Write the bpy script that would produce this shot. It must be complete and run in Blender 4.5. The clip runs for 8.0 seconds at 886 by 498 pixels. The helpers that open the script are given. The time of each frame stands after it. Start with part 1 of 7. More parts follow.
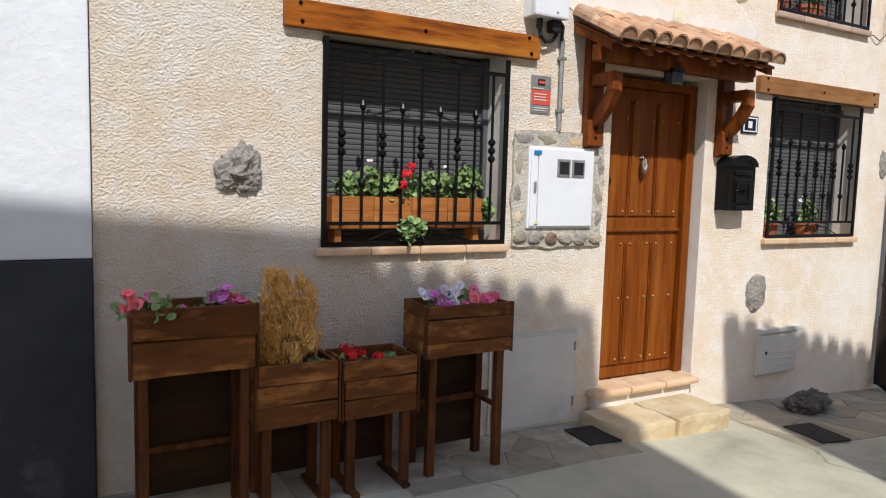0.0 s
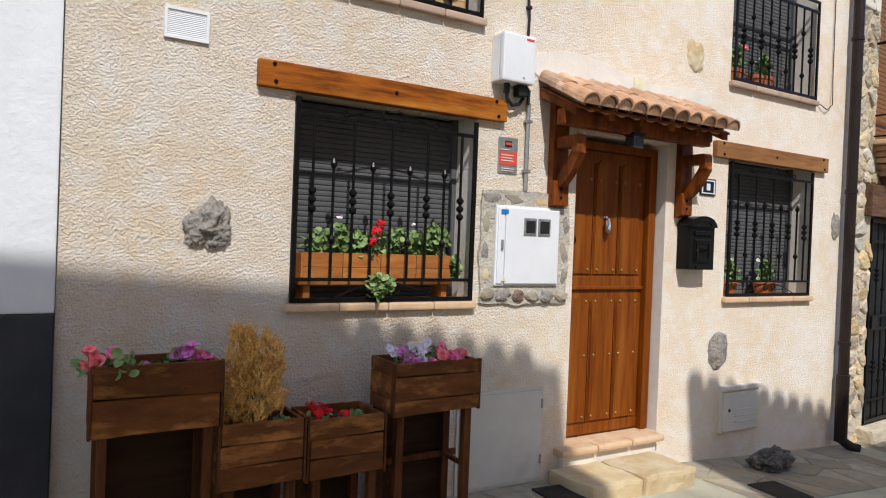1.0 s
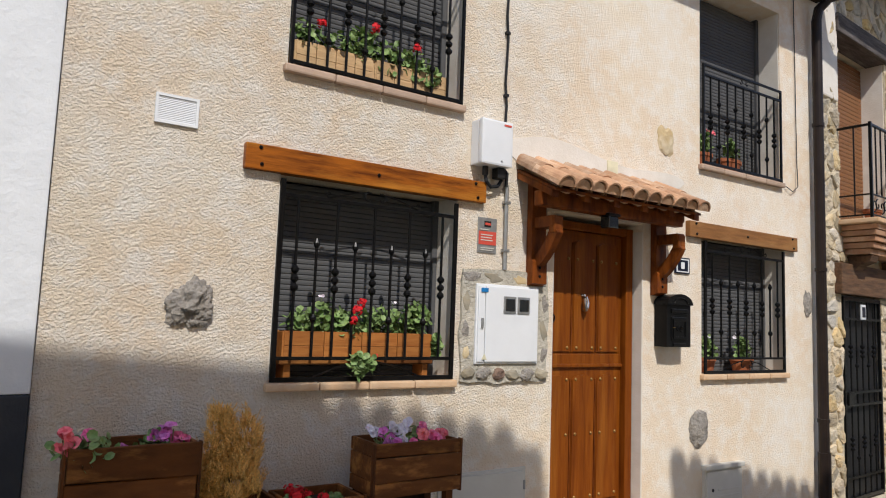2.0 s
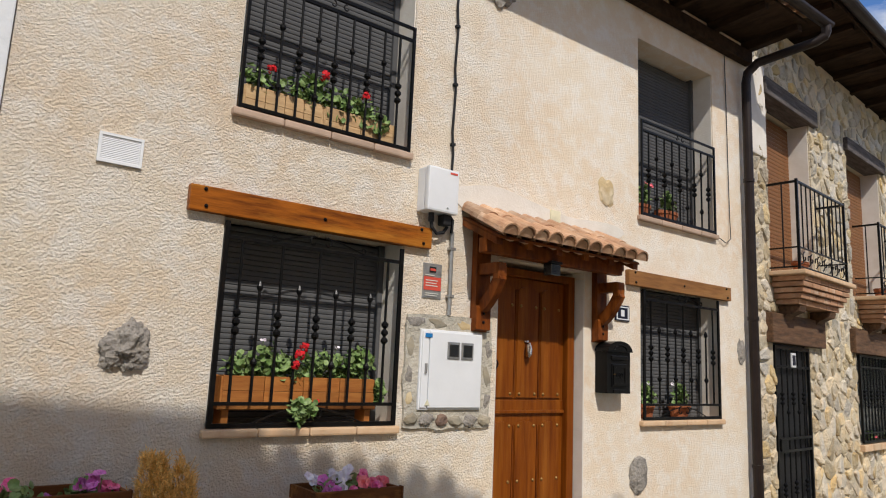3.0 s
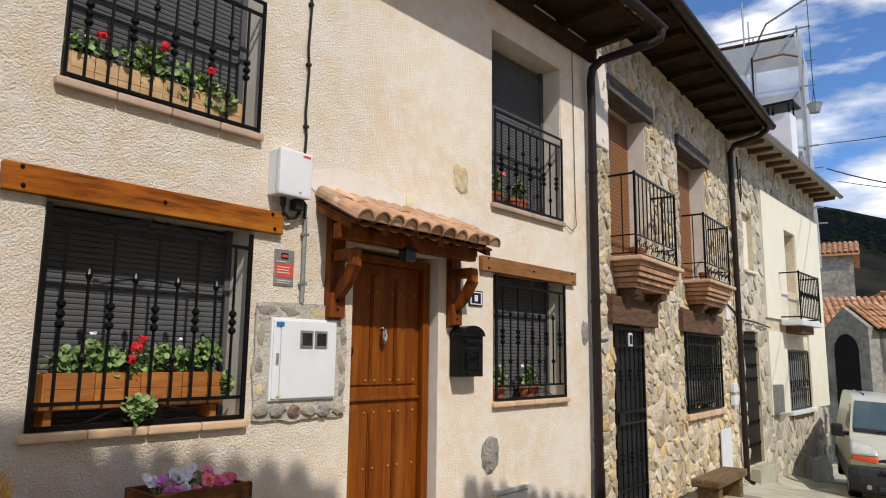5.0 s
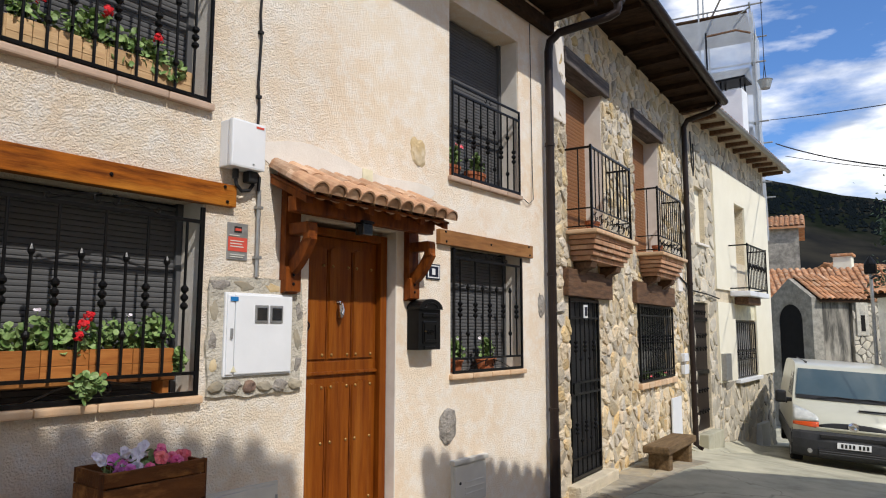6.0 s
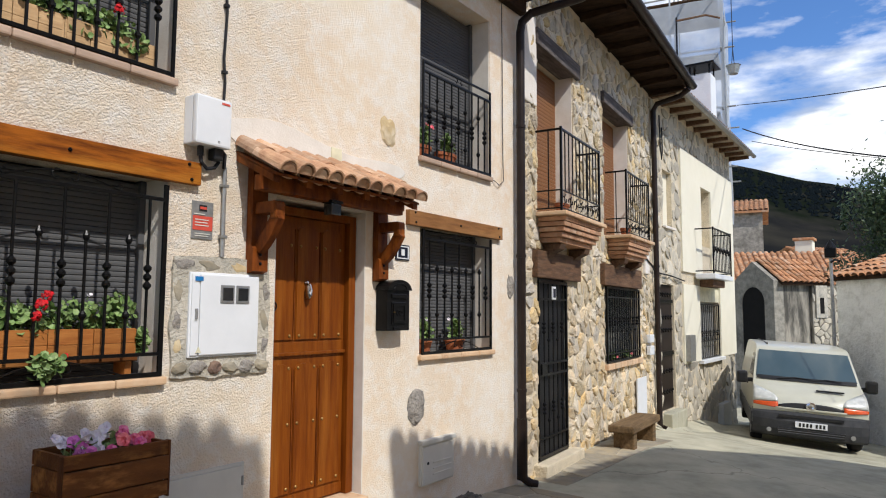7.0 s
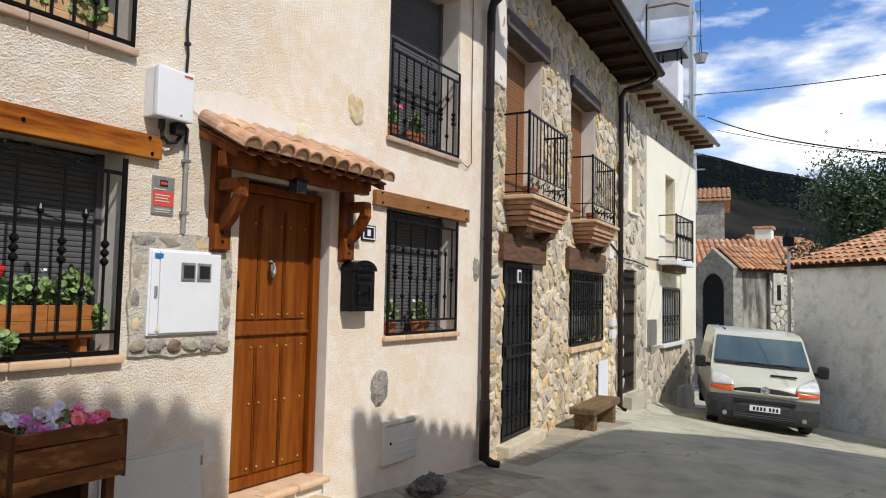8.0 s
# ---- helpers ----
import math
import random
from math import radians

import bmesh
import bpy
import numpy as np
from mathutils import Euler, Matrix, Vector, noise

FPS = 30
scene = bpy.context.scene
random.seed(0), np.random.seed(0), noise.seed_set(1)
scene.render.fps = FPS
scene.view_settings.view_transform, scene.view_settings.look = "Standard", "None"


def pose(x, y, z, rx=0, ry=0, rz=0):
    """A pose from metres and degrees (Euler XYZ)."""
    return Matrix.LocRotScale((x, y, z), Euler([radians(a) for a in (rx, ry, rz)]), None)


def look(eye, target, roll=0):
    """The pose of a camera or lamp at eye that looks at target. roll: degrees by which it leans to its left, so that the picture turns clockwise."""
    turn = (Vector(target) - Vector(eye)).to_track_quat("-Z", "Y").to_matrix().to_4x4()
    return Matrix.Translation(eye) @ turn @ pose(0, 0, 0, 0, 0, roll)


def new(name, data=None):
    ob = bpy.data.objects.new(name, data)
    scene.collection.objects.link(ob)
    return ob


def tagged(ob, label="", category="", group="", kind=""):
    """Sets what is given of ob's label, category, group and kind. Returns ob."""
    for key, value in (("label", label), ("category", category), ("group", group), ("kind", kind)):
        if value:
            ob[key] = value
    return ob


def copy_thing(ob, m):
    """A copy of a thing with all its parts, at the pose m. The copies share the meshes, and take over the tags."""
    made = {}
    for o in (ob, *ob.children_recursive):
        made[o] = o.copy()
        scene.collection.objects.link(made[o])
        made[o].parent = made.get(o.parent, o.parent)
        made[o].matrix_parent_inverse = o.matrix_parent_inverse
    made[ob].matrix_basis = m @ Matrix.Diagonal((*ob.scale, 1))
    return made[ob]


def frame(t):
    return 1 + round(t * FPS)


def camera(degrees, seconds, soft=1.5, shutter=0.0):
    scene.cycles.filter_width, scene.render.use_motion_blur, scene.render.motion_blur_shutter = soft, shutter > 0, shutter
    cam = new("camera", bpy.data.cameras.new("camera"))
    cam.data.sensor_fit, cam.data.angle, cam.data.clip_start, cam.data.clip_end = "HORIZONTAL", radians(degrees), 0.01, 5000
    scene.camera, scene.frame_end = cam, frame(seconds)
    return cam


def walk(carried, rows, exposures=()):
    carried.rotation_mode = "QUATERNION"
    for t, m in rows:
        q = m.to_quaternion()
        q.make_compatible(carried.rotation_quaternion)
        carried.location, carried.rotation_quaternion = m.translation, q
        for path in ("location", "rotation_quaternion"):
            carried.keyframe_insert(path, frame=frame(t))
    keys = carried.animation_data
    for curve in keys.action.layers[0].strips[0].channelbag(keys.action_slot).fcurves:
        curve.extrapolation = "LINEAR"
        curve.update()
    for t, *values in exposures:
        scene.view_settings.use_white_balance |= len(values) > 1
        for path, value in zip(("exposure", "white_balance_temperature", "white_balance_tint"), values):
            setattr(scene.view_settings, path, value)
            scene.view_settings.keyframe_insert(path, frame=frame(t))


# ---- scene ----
cam = camera(65.2, 8.0, soft=1.1)
PATH = [
    (0, (-1.257, -3.629, 1.734), (-0.284, -1.891, 1.549), 1.6),
    (0.5, (-1.271, -3.644, 1.739), (-0.282, -1.909, 1.634), 2.0),
    (1, (-1.282, -3.658, 1.744), (-0.228, -1.958, 1.722), 2.2),
    (1.5, (-1.297, -3.675, 1.75), (-0.207, -2.002, 1.857), 2.1),
    (1.7, (-1.306, -3.686, 1.75), (-0.222, -2.011, 1.898), 2.3),
    (2.8, (-1.329, -3.763, 1.755), (-0.181, -2.157, 2.079), 2.5),
    (3, (-1.323, -3.756, 1.754), (-0.128, -2.188, 2.088), 2.5),
    (3.5, (-1.314, -3.753, 1.754), (-0.008, -2.28, 2.111), 1.9),
    (4, (-1.3, -3.747, 1.756), (0.072, -2.337, 2.115), 1.1),
    (4.5, (-1.278, -3.739, 1.757), (0.158, -2.391, 2.101), 0.9),
    (6, (-1.241, -3.725, 1.76), (0.337, -2.518, 1.993), 0.1),
    (6.5, (-1.229, -3.721, 1.761), (0.378, -2.551, 1.975), 0.1),
    (7, (-1.218, -3.717, 1.761), (0.415, -2.576, 1.94), 0.3),
    (7.5, (-1.208, -3.713, 1.762), (0.452, -2.606, 1.904), 0.7),
    (8, (-1.198, -3.71, 1.763), (0.491, -2.647, 1.89), 1.2),
]
walk(cam, [(t, look(eye, target, roll)) for t, eye, target, roll in PATH],
     exposures=[(0, 0.78, 6250, 10), (1.5, 0.60, 6400, 10), (3.5, 0.45, 6700, 10), (4.5, 0.47, 6700, 10), (6, 0.56, 6500, 10), (8, 0.62, 6400, 10)])

# ---- world and sun ----
SUN_ELEV = radians(48)
SUN_DIR = Vector((-0.31 * math.cos(SUN_ELEV), -0.951 * math.cos(SUN_ELEV), math.sin(SUN_ELEV)))
world = bpy.data.worlds.new("sky")
scene.world = world
world.use_nodes = True
wn, wl = world.node_tree.nodes, world.node_tree.links
wn.clear()
w_out = wn.new("ShaderNodeOutputWorld")
w_bg = wn.new("ShaderNodeBackground")
w_sky = wn.new("ShaderNodeTexSky")
w_sky.sky_type = "NISHITA"
w_sky.sun_disc = False
w_sky.sun_elevation = SUN_ELEV
w_sky.sun_rotation = math.atan2(SUN_DIR.x, SUN_DIR.y)
w_sky.altitude = 1200
w_sky.dust_density = 0.2
w_sky.ozone_density = 3.0
w_tc = wn.new("ShaderNodeTexCoord")
w_map = wn.new("ShaderNodeMapping")
w_map.inputs["Scale"].default_value = (1, 1, 3.2)
w_map.inputs["Location"].default_value = (0.35, 0.1, 0.0)
w_noise = wn.new("ShaderNodeTexNoise")
w_noise.inputs["Scale"].default_value = 3.4
w_noise.inputs["Detail"].default_value = 9
w_noise.inputs["Roughness"].default_value = 0.55
w_ramp = wn.new("ShaderNodeValToRGB")
w_ramp.color_ramp.elements[0].position = 0.47
w_ramp.color_ramp.elements[1].position = 0.63
w_mix = wn.new("ShaderNodeMix")
w_mix.data_type = "RGBA"
w_body = wn.new("ShaderNodeTexNoise")
w_body.inputs["Scale"].default_value = 7.0
w_body.inputs["Detail"].default_value = 7
w_shade = wn.new("ShaderNodeMix")
w_shade.data_type = "RGBA"
w_shade.inputs["A"].default_value = (2.9, 3.1, 3.4, 1)
w_shade.inputs["B"].default_value = (8.8, 8.6, 8.3, 1)
w_lump = wn.new("ShaderNodeMapRange")
w_lump.inputs["From Min"].default_value = 0.40
w_lump.inputs["From Max"].default_value = 0.66
wl.new(w_map.outputs["Vector"], w_body.inputs["Vector"])
wl.new(w_body.outputs["Fac"], w_lump.inputs["Value"])
wl.new(w_lump.outputs["Result"], w_shade.inputs["Factor"])
wl.new(w_shade.outputs["Result"], w_mix.inputs["B"])
wl.new(w_tc.outputs["Generated"], w_map.inputs["Vector"])
wl.new(w_map.outputs["Vector"], w_noise.inputs["Vector"])
wl.new(w_noise.outputs["Fac"], w_ramp.inputs["Fac"])
wl.new(w_ramp.outputs["Color"], w_mix.inputs["Factor"])
w_deep = wn.new("ShaderNodeVectorMath")
w_deep.operation = "MULTIPLY"
w_deep.inputs[1].default_value = (0.46, 0.62, 0.80)
wl.new(w_sky.outputs["Color"], w_deep.inputs[0])
wl.new(w_deep.outputs[0], w_mix.inputs["A"])
wl.new(w_mix.outputs["Result"], w_bg.inputs["Color"])
w_bg.inputs["Strength"].default_value = 0.15
wl.new(w_bg.outputs["Background"], w_out.inputs["Surface"])

sun_data = bpy.data.lights.new("sun", "SUN")
sun_data.energy = 2.5
sun_data.angle = radians(0.6)
sun_data.color = (1.0, 0.965, 0.915)
sun = new("sun", sun_data)
sun.matrix_world = look(SUN_DIR * 30, (0, 0, 0))


# ---- materials ----
def material(name, base, rough=0.8, metal=0.0, second=None, scale=6.0, detail=6, low=0.35, high=0.65,
             stain=None, stain_scale=0.8, stain_low=0.5, stain_high=0.75, bump=0.0, bump_scale=40.0, stretch=(1, 1, 1),
             vary=0.0, coat=0.0, spec=0.25, hue=0.0, bump_detail=5, bump_dist=0.01, island=False):
    """A procedural surface: base to second by noise, a larger stain, grain in the relief, a tone that varies by piece."""
    m = bpy.data.materials.new(name)
    m.use_nodes = True
    n, l = m.node_tree.nodes, m.node_tree.links
    b = n["Principled BSDF"]
    b.inputs["Roughness"].default_value = rough
    b.inputs["Metallic"].default_value = metal
    b.inputs["Coat Weight"].default_value = coat
    b.inputs["Specular IOR Level"].default_value = spec
    b.inputs["Coat Roughness"].default_value = 0.25
    tc = n.new("ShaderNodeTexCoord")
    mp = n.new("ShaderNodeMapping")
    mp.inputs["Scale"].default_value = stretch
    l.new(tc.outputs["Object"], mp.inputs["Vector"])
    vec = mp.outputs["Vector"]
    if vary:
        info = n.new("ShaderNodeNewGeometry") if island else n.new("ShaderNodeObjectInfo")
        rnd = info.outputs["Random Per Island"] if island else info.outputs["Random"]
        mul = n.new("ShaderNodeMath")
        mul.operation = "MULTIPLY"
        mul.inputs[1].default_value = 37.0
        l.new(rnd, mul.inputs[0])
        add = n.new("ShaderNodeVectorMath")
        add.operation = "ADD"
        l.new(vec, add.inputs[0])
        l.new(mul.outputs[0], add.inputs[1])
        vec = add.outputs[0]

    def noise_tex(sc, det, rgh=0.6):
        t = n.new("ShaderNodeTexNoise")
        t.inputs["Scale"].default_value = sc
        t.inputs["Detail"].default_value = det
        t.inputs["Roughness"].default_value = rgh
        l.new(vec, t.inputs["Vector"])
        return t

    def ramp(src, lo, hi):
        r = n.new("ShaderNodeMapRange")
        r.inputs["From Min"].default_value = lo
        r.inputs["From Max"].default_value = hi
        l.new(src, r.inputs["Value"])
        return r.outputs["Result"]

    def blend(fac, a, c):
        x = n.new("ShaderNodeMix")
        x.data_type = "RGBA"
        l.new(fac, x.inputs["Factor"])
        for key, v in (("A", a), ("B", c)):
            if isinstance(v, tuple):
                x.inputs[key].default_value = (*v, 1)
            else:
                l.new(v, x.inputs[key])
        return x.outputs["Result"]

    second = second or tuple(c * 0.72 for c in base)
    col = blend(ramp(noise_tex(scale, detail).outputs["Fac"], low, high), base, second)
    if stain:
        col = blend(ramp(noise_tex(stain_scale, 5, 0.65).outputs["Fac"], stain_low, stain_high), col, stain)
    if vary:
        hsv = n.new("ShaderNodeHueSaturation")
        v = n.new("ShaderNodeMapRange")
        v.inputs["To Min"].default_value = 1 - vary
        v.inputs["To Max"].default_value = 1 + vary
        l.new(rnd, v.inputs["Value"])
        l.new(v.outputs["Result"], hsv.inputs["Value"])
        if hue:
            mod = n.new("ShaderNodeMath")
            mod.operation = "PINGPONG"
            mod.inputs[1].default_value = 0.13
            l.new(rnd, mod.inputs[0])
            hr = n.new("ShaderNodeMapRange")
            hr.inputs["From Max"].default_value = 0.13
            hr.inputs["To Min"].default_value = 1 - hue
            hr.inputs["To Max"].default_value = 1 + hue * 0.5
            l.new(mod.outputs[0], hr.inputs["Value"])
            l.new(hr.outputs["Result"], hsv.inputs["Saturation"])
        l.new(col, hsv.inputs["Color"])
        col = hsv.outputs["Color"]
    l.new(col, b.inputs["Base Color"])
    if bump:
        bp = n.new("ShaderNodeBump")
        bp.inputs["Strength"].default_value = bump
        bp.inputs["Distance"].default_value = bump_dist
        l.new(noise_tex(bump_scale, bump_detail).outputs["Fac"], bp.inputs["Height"])
        l.new(bp.outputs["Normal"], b.inputs["Normal"])
    return m


def stucco_material(name, base, second, stain, amount):
    """Trowelled render: lumps and ridges in relief, with patches of lighter and sandier tone."""
    m = material(name, base, 0.92, second=second, scale=1.3, low=0.35, high=0.7, stain=stain, stain_scale=1.1, stain_low=0.42, stain_high=0.7)
    n, l = m.node_tree.nodes, m.node_tree.links
    tc = n.new("ShaderNodeTexCoord")

    def noise_at(scale, detail):
        t = n.new("ShaderNodeTexNoise")
        t.inputs["Scale"].default_value = scale
        t.inputs["Detail"].default_value = detail
        t.inputs["Roughness"].default_value = 0.55
        l.new(tc.outputs["Object"], t.inputs["Vector"])
        return t.outputs["Fac"]

    def weigh(src, k, rest=None):
        t = n.new("ShaderNodeMath")
        t.operation = "MULTIPLY_ADD"
        t.inputs[1].default_value = k
        t.inputs[2].default_value = 0.0
        l.new(src, t.inputs[0])
        if rest is not None:
            l.new(rest, t.inputs[2])
        return t.outputs[0]

    # torn ridges and flecks of thrown render, over slow trowel lumps
    flat = n.new("ShaderNodeMapping")
    flat.inputs["Scale"].default_value = (1.0, 1.0, 1.12)
    flat.inputs["Rotation"].default_value = (0, radians(24), 0)
    l.new(tc.outputs["Object"], flat.inputs["Vector"])

    def torn(scale, detail, twist):
        t = n.new("ShaderNodeTexNoise")
        t.inputs["Scale"].default_value = scale
        t.inputs["Detail"].default_value = detail
        t.inputs["Roughness"].default_value = 0.6
        t.inputs["Distortion"].default_value = twist
        l.new(flat.outputs["Vector"], t.inputs["Vector"])
        return t.outputs["Fac"]

    pits = n.new("ShaderNodeMapRange")
    pits.interpolation_type = "SMOOTHSTEP"
    pits.inputs["From Min"].default_value = 0.27
    pits.inputs["From Max"].default_value = 0.44
    l.new(torn(48, 5, 0.0), pits.inputs["Value"])
    high = weigh(pits.outputs["Result"], 0.16, weigh(torn(70, 6, 0.0), 0.80, weigh(noise_at(19, 4), 0.5)))
    # dry whitish flecks where the top coat dragged
    drag = n.new("ShaderNodeTexNoise")
    drag.inputs["Scale"].default_value = 5.5
    drag.inputs["Detail"].default_value = 9
    drag.inputs["Roughness"].default_value = 0.72
    l.new(flat.outputs["Vector"], drag.inputs["Vector"])
    dry = n.new("ShaderNodeMapRange")
    dry.inputs["From Min"].default_value = 0.46
    dry.inputs["From Max"].default_value = 0.60
    dry.inputs["To Max"].default_value = 0.6
    l.new(drag.outputs["Fac"], dry.inputs["Value"])
    shader = n["Principled BSDF"]
    fade = n.new("ShaderNodeMix")
    fade.data_type = "RGBA"
    fade.inputs["B"].default_value = (0.86, 0.815, 0.745, 1)
    l.new(dry.outputs["Result"], fade.inputs["Factor"])
    l.new(shader.inputs["Base Color"].links[0].from_socket, fade.inputs["A"])
    l.new(fade.outputs["Result"], shader.inputs["Base Color"])
    # the coat was thrown on rough at one end of the front and rubbed smoother towards the other
    sep = n.new("ShaderNodeSeparateXYZ")
    l.new(tc.outputs["Object"], sep.inputs[0])
    along = weigh(noise_at(0.9, 3), 2.2, sep.outputs["X"])
    rough_patch = n.new("ShaderNodeMapRange")
    rough_patch.inputs["From Min"].default_value = 1.9
    rough_patch.inputs["From Max"].default_value = 3.9
    rough_patch.inputs["To Min"].default_value = amount
    rough_patch.inputs["To Max"].default_value = amount * 0.55
    l.new(along, rough_patch.inputs["Value"])
    bp = n.new("ShaderNodeBump")
    bp.inputs["Strength"].default_value = amount
    bp.inputs["Distance"].default_value = 0.034
    l.new(rough_patch.outputs["Result"], bp.inputs["Strength"])
    l.new(high, bp.inputs["Height"])
    l.new(bp.outputs["Normal"], n["Principled BSDF"].inputs["Normal"])
    return m


def glass_material(name, tint):
    m = bpy.data.materials.new(name)
    m.use_nodes = True
    b = m.node_tree.nodes["Principled BSDF"]
    b.inputs["Base Color"].default_value = (*tint, 1)
    b.inputs["Roughness"].default_value = 0.03
    b.inputs["Transmission Weight"].default_value = 0.85
    b.inputs["IOR"].default_value = 1.45
    return m


M = {}
M["stucco"] = stucco_material("cream_stucco", (0.81, 0.69, 0.53), (0.84, 0.76, 0.65), (0.775, 0.605, 0.43), 0.95)
M["smooth_render"] = material("smooth_render", (0.78, 0.73, 0.66), 0.9, second=(0.70, 0.64, 0.56), scale=5, bump=0.3, bump_scale=60)
M["white_wall"] = material("white_wall", (0.72, 0.735, 0.75), 0.85, second=(0.66, 0.675, 0.69), scale=2.2, bump=0.35, bump_scale=14, bump_dist=0.02)
M["grey_dado"] = material("grey_dado", (0.055, 0.057, 0.062), 0.85, spec=0.1, second=(0.042, 0.044, 0.049), scale=3, stain=(0.16, 0.15, 0.14), stain_scale=2.0, stain_low=0.62, stain_high=0.85, bump=0.35, bump_scale=14, bump_dist=0.02)
M["varnished_wood"] = material("varnished_wood", (0.34, 0.10, 0.011), 0.4, second=(0.11, 0.028, 0.005), scale=6, detail=8, stretch=(0.6, 5, 5), low=0.38, high=0.66, stain=(0.44, 0.165, 0.022), stain_scale=1.6, stain_low=0.5, stain_high=0.66, bump=0.25, bump_scale=22, coat=0.05, spec=0.12)
M["pale_beam"] = material("pale_beam", (0.30, 0.135, 0.042), 0.55, second=(0.19, 0.08, 0.024), scale=5, stretch=(0.7, 6, 6), stain=(0.37, 0.19, 0.065), stain_scale=1.6, bump=0.25, bump_scale=22)
M["door_wood"] = material("door_wood", (0.235, 0.064, 0.006), 0.42, second=(0.12, 0.026, 0.003), scale=4, stretch=(7, 7, 0.5), low=0.3, high=0.72, stain=(0.31, 0.105, 0.014), stain_scale=1.2, bump=0.18, bump_scale=18, coat=0.05, spec=0.12)
M["canopy_wood"] = material("canopy_wood", (0.22, 0.056, 0.008), 0.5, second=(0.075, 0.018, 0.004), scale=5, stretch=(3, 3, 1), stain=(0.28, 0.085, 0.014), stain_scale=2, bump=0.25, bump_scale=20, coat=0.05, spec=0.12)
M["planter_wood"] = material("planter_wood", (0.20, 0.072, 0.021), 0.6, second=(0.075, 0.03, 0.011), scale=4.2, detail=8, stretch=(1.1, 3.4, 3.4), low=0.22, high=0.82, stain=(0.36, 0.15, 0.042), stain_scale=2.4, stain_low=0.52, stain_high=0.66, bump=0.35, bump_scale=24, vary=0.25, spec=0.1)
M["planter_leg"] = material("planter_leg", (0.15, 0.052, 0.016), 0.62, second=(0.045, 0.02, 0.01), scale=4.5, stretch=(6, 6, 0.8), low=0.3, high=0.72, bump=0.35, bump_scale=24, vary=0.25, spec=0.1)
M["box_wood"] = material("flower_box_wood", (0.42, 0.165, 0.04), 0.6, second=(0.30, 0.10, 0.022), scale=5, stretch=(0.8, 6, 6), bump=0.25, bump_scale=24, vary=0.15)
M["pale_box"] = material("pale_box_wood", (0.56, 0.38, 0.20), 0.7, second=(0.42, 0.26, 0.13), scale=5, stretch=(0.8, 6, 6), bump=0.25, bump_scale=24, vary=0.15)
M["brick_tan"] = material("brick_tan", (0.52, 0.30, 0.175), 0.85, second=(0.40, 0.21, 0.12), scale=7, stain=(0.58, 0.42, 0.29), stain_scale=5, stain_low=0.55, bump=0.3, bump_scale=50, vary=0.2)
M["old_wood"] = material("old_wood", (0.16, 0.085, 0.045), 0.75, second=(0.075, 0.042, 0.025), scale=5, stretch=(0.8, 6, 6), stain=(0.22, 0.13, 0.075), stain_scale=2, bump=0.5, bump_scale=20)
M["eave_wood"] = material("eave_wood", (0.055, 0.033, 0.020), 0.85, spec=0.08, second=(0.028, 0.017, 0.011), scale=5, stretch=(3, 1, 3), bump=0.4, bump_scale=20)
M["grey_wood"] = material("grey_wood", (0.13, 0.11, 0.10), 0.85, second=(0.06, 0.05, 0.047), scale=5, stretch=(0.8, 6, 6), stain=(0.2, 0.175, 0.16), stain_scale=3, bump=0.7, bump_scale=18)
M["pale_eave"] = material("pale_eave", (0.42, 0.36, 0.27), 0.8, second=(0.32, 0.26, 0.19), scale=5, stretch=(3, 1, 3), bump=0.3, bump_scale=20)
M["iron"] = material("black_iron", (0.005, 0.005, 0.0055), 0.28, 0.0, spec=0.14, second=(0.008, 0.0075, 0.007), scale=20, bump=0.12, bump_scale=70)
M["pipe_paint"] = material("pipe_paint", (0.02, 0.013, 0.011), 0.42, 0.2, second=(0.03, 0.02, 0.016), scale=6)
M["galvanised"] = material("galvanised", (0.42, 0.42, 0.41), 0.45, 0.7, second=(0.32, 0.32, 0.31), scale=16)
M["shutter"] = material("grey_shutter", (0.105, 0.105, 0.107), 0.6, spec=0.06, second=(0.092, 0.092, 0.094), scale=5, bump=0.08, bump_scale=60)
M["brown_shutter"] = material("brown_shutter", (0.24, 0.105, 0.04), 0.5, second=(0.20, 0.085, 0.032), scale=5)
M["white_plastic"] = material("white_plastic", (0.76, 0.77, 0.78), 0.4, second=(0.70, 0.71, 0.72), scale=3, bump=0.04, bump_scale=30)
M["grey_plastic"] = material("grey_plastic", (0.66, 0.64, 0.58), 0.5, second=(0.60, 0.58, 0.52), scale=4, stain=(0.54, 0.51, 0.45), stain_scale=3, stain_low=0.58)
M["dark_plastic"] = material("dark_plastic", (0.02, 0.02, 0.021), 0.4, second=(0.022, 0.022, 0.022), scale=12)
M["red_paint"] = material("red_paint", (0.62, 0.09, 0.06), 0.5, second=(0.55, 0.075, 0.05), scale=8)
M["blue_paint"] = material("blue_paint", (0.02, 0.22, 0.55), 0.5)
M["terracotta"] = material("roof_tile_clay", (0.53, 0.32, 0.19), 0.88, second=(0.37, 0.20, 0.115), scale=7, stain=(0.62, 0.46, 0.33), stain_scale=5, stain_low=0.5, stain_high=0.72, bump=0.7, bump_scale=45, vary=0.2)
M["old_tile"] = material("old_roof_tile", (0.54, 0.265, 0.125), 0.9, second=(0.36, 0.17, 0.085), scale=5, stain=(0.54, 0.43, 0.31), stain_scale=3, stain_low=0.5, bump=0.4, bump_scale=30, vary=0.25, island=True)
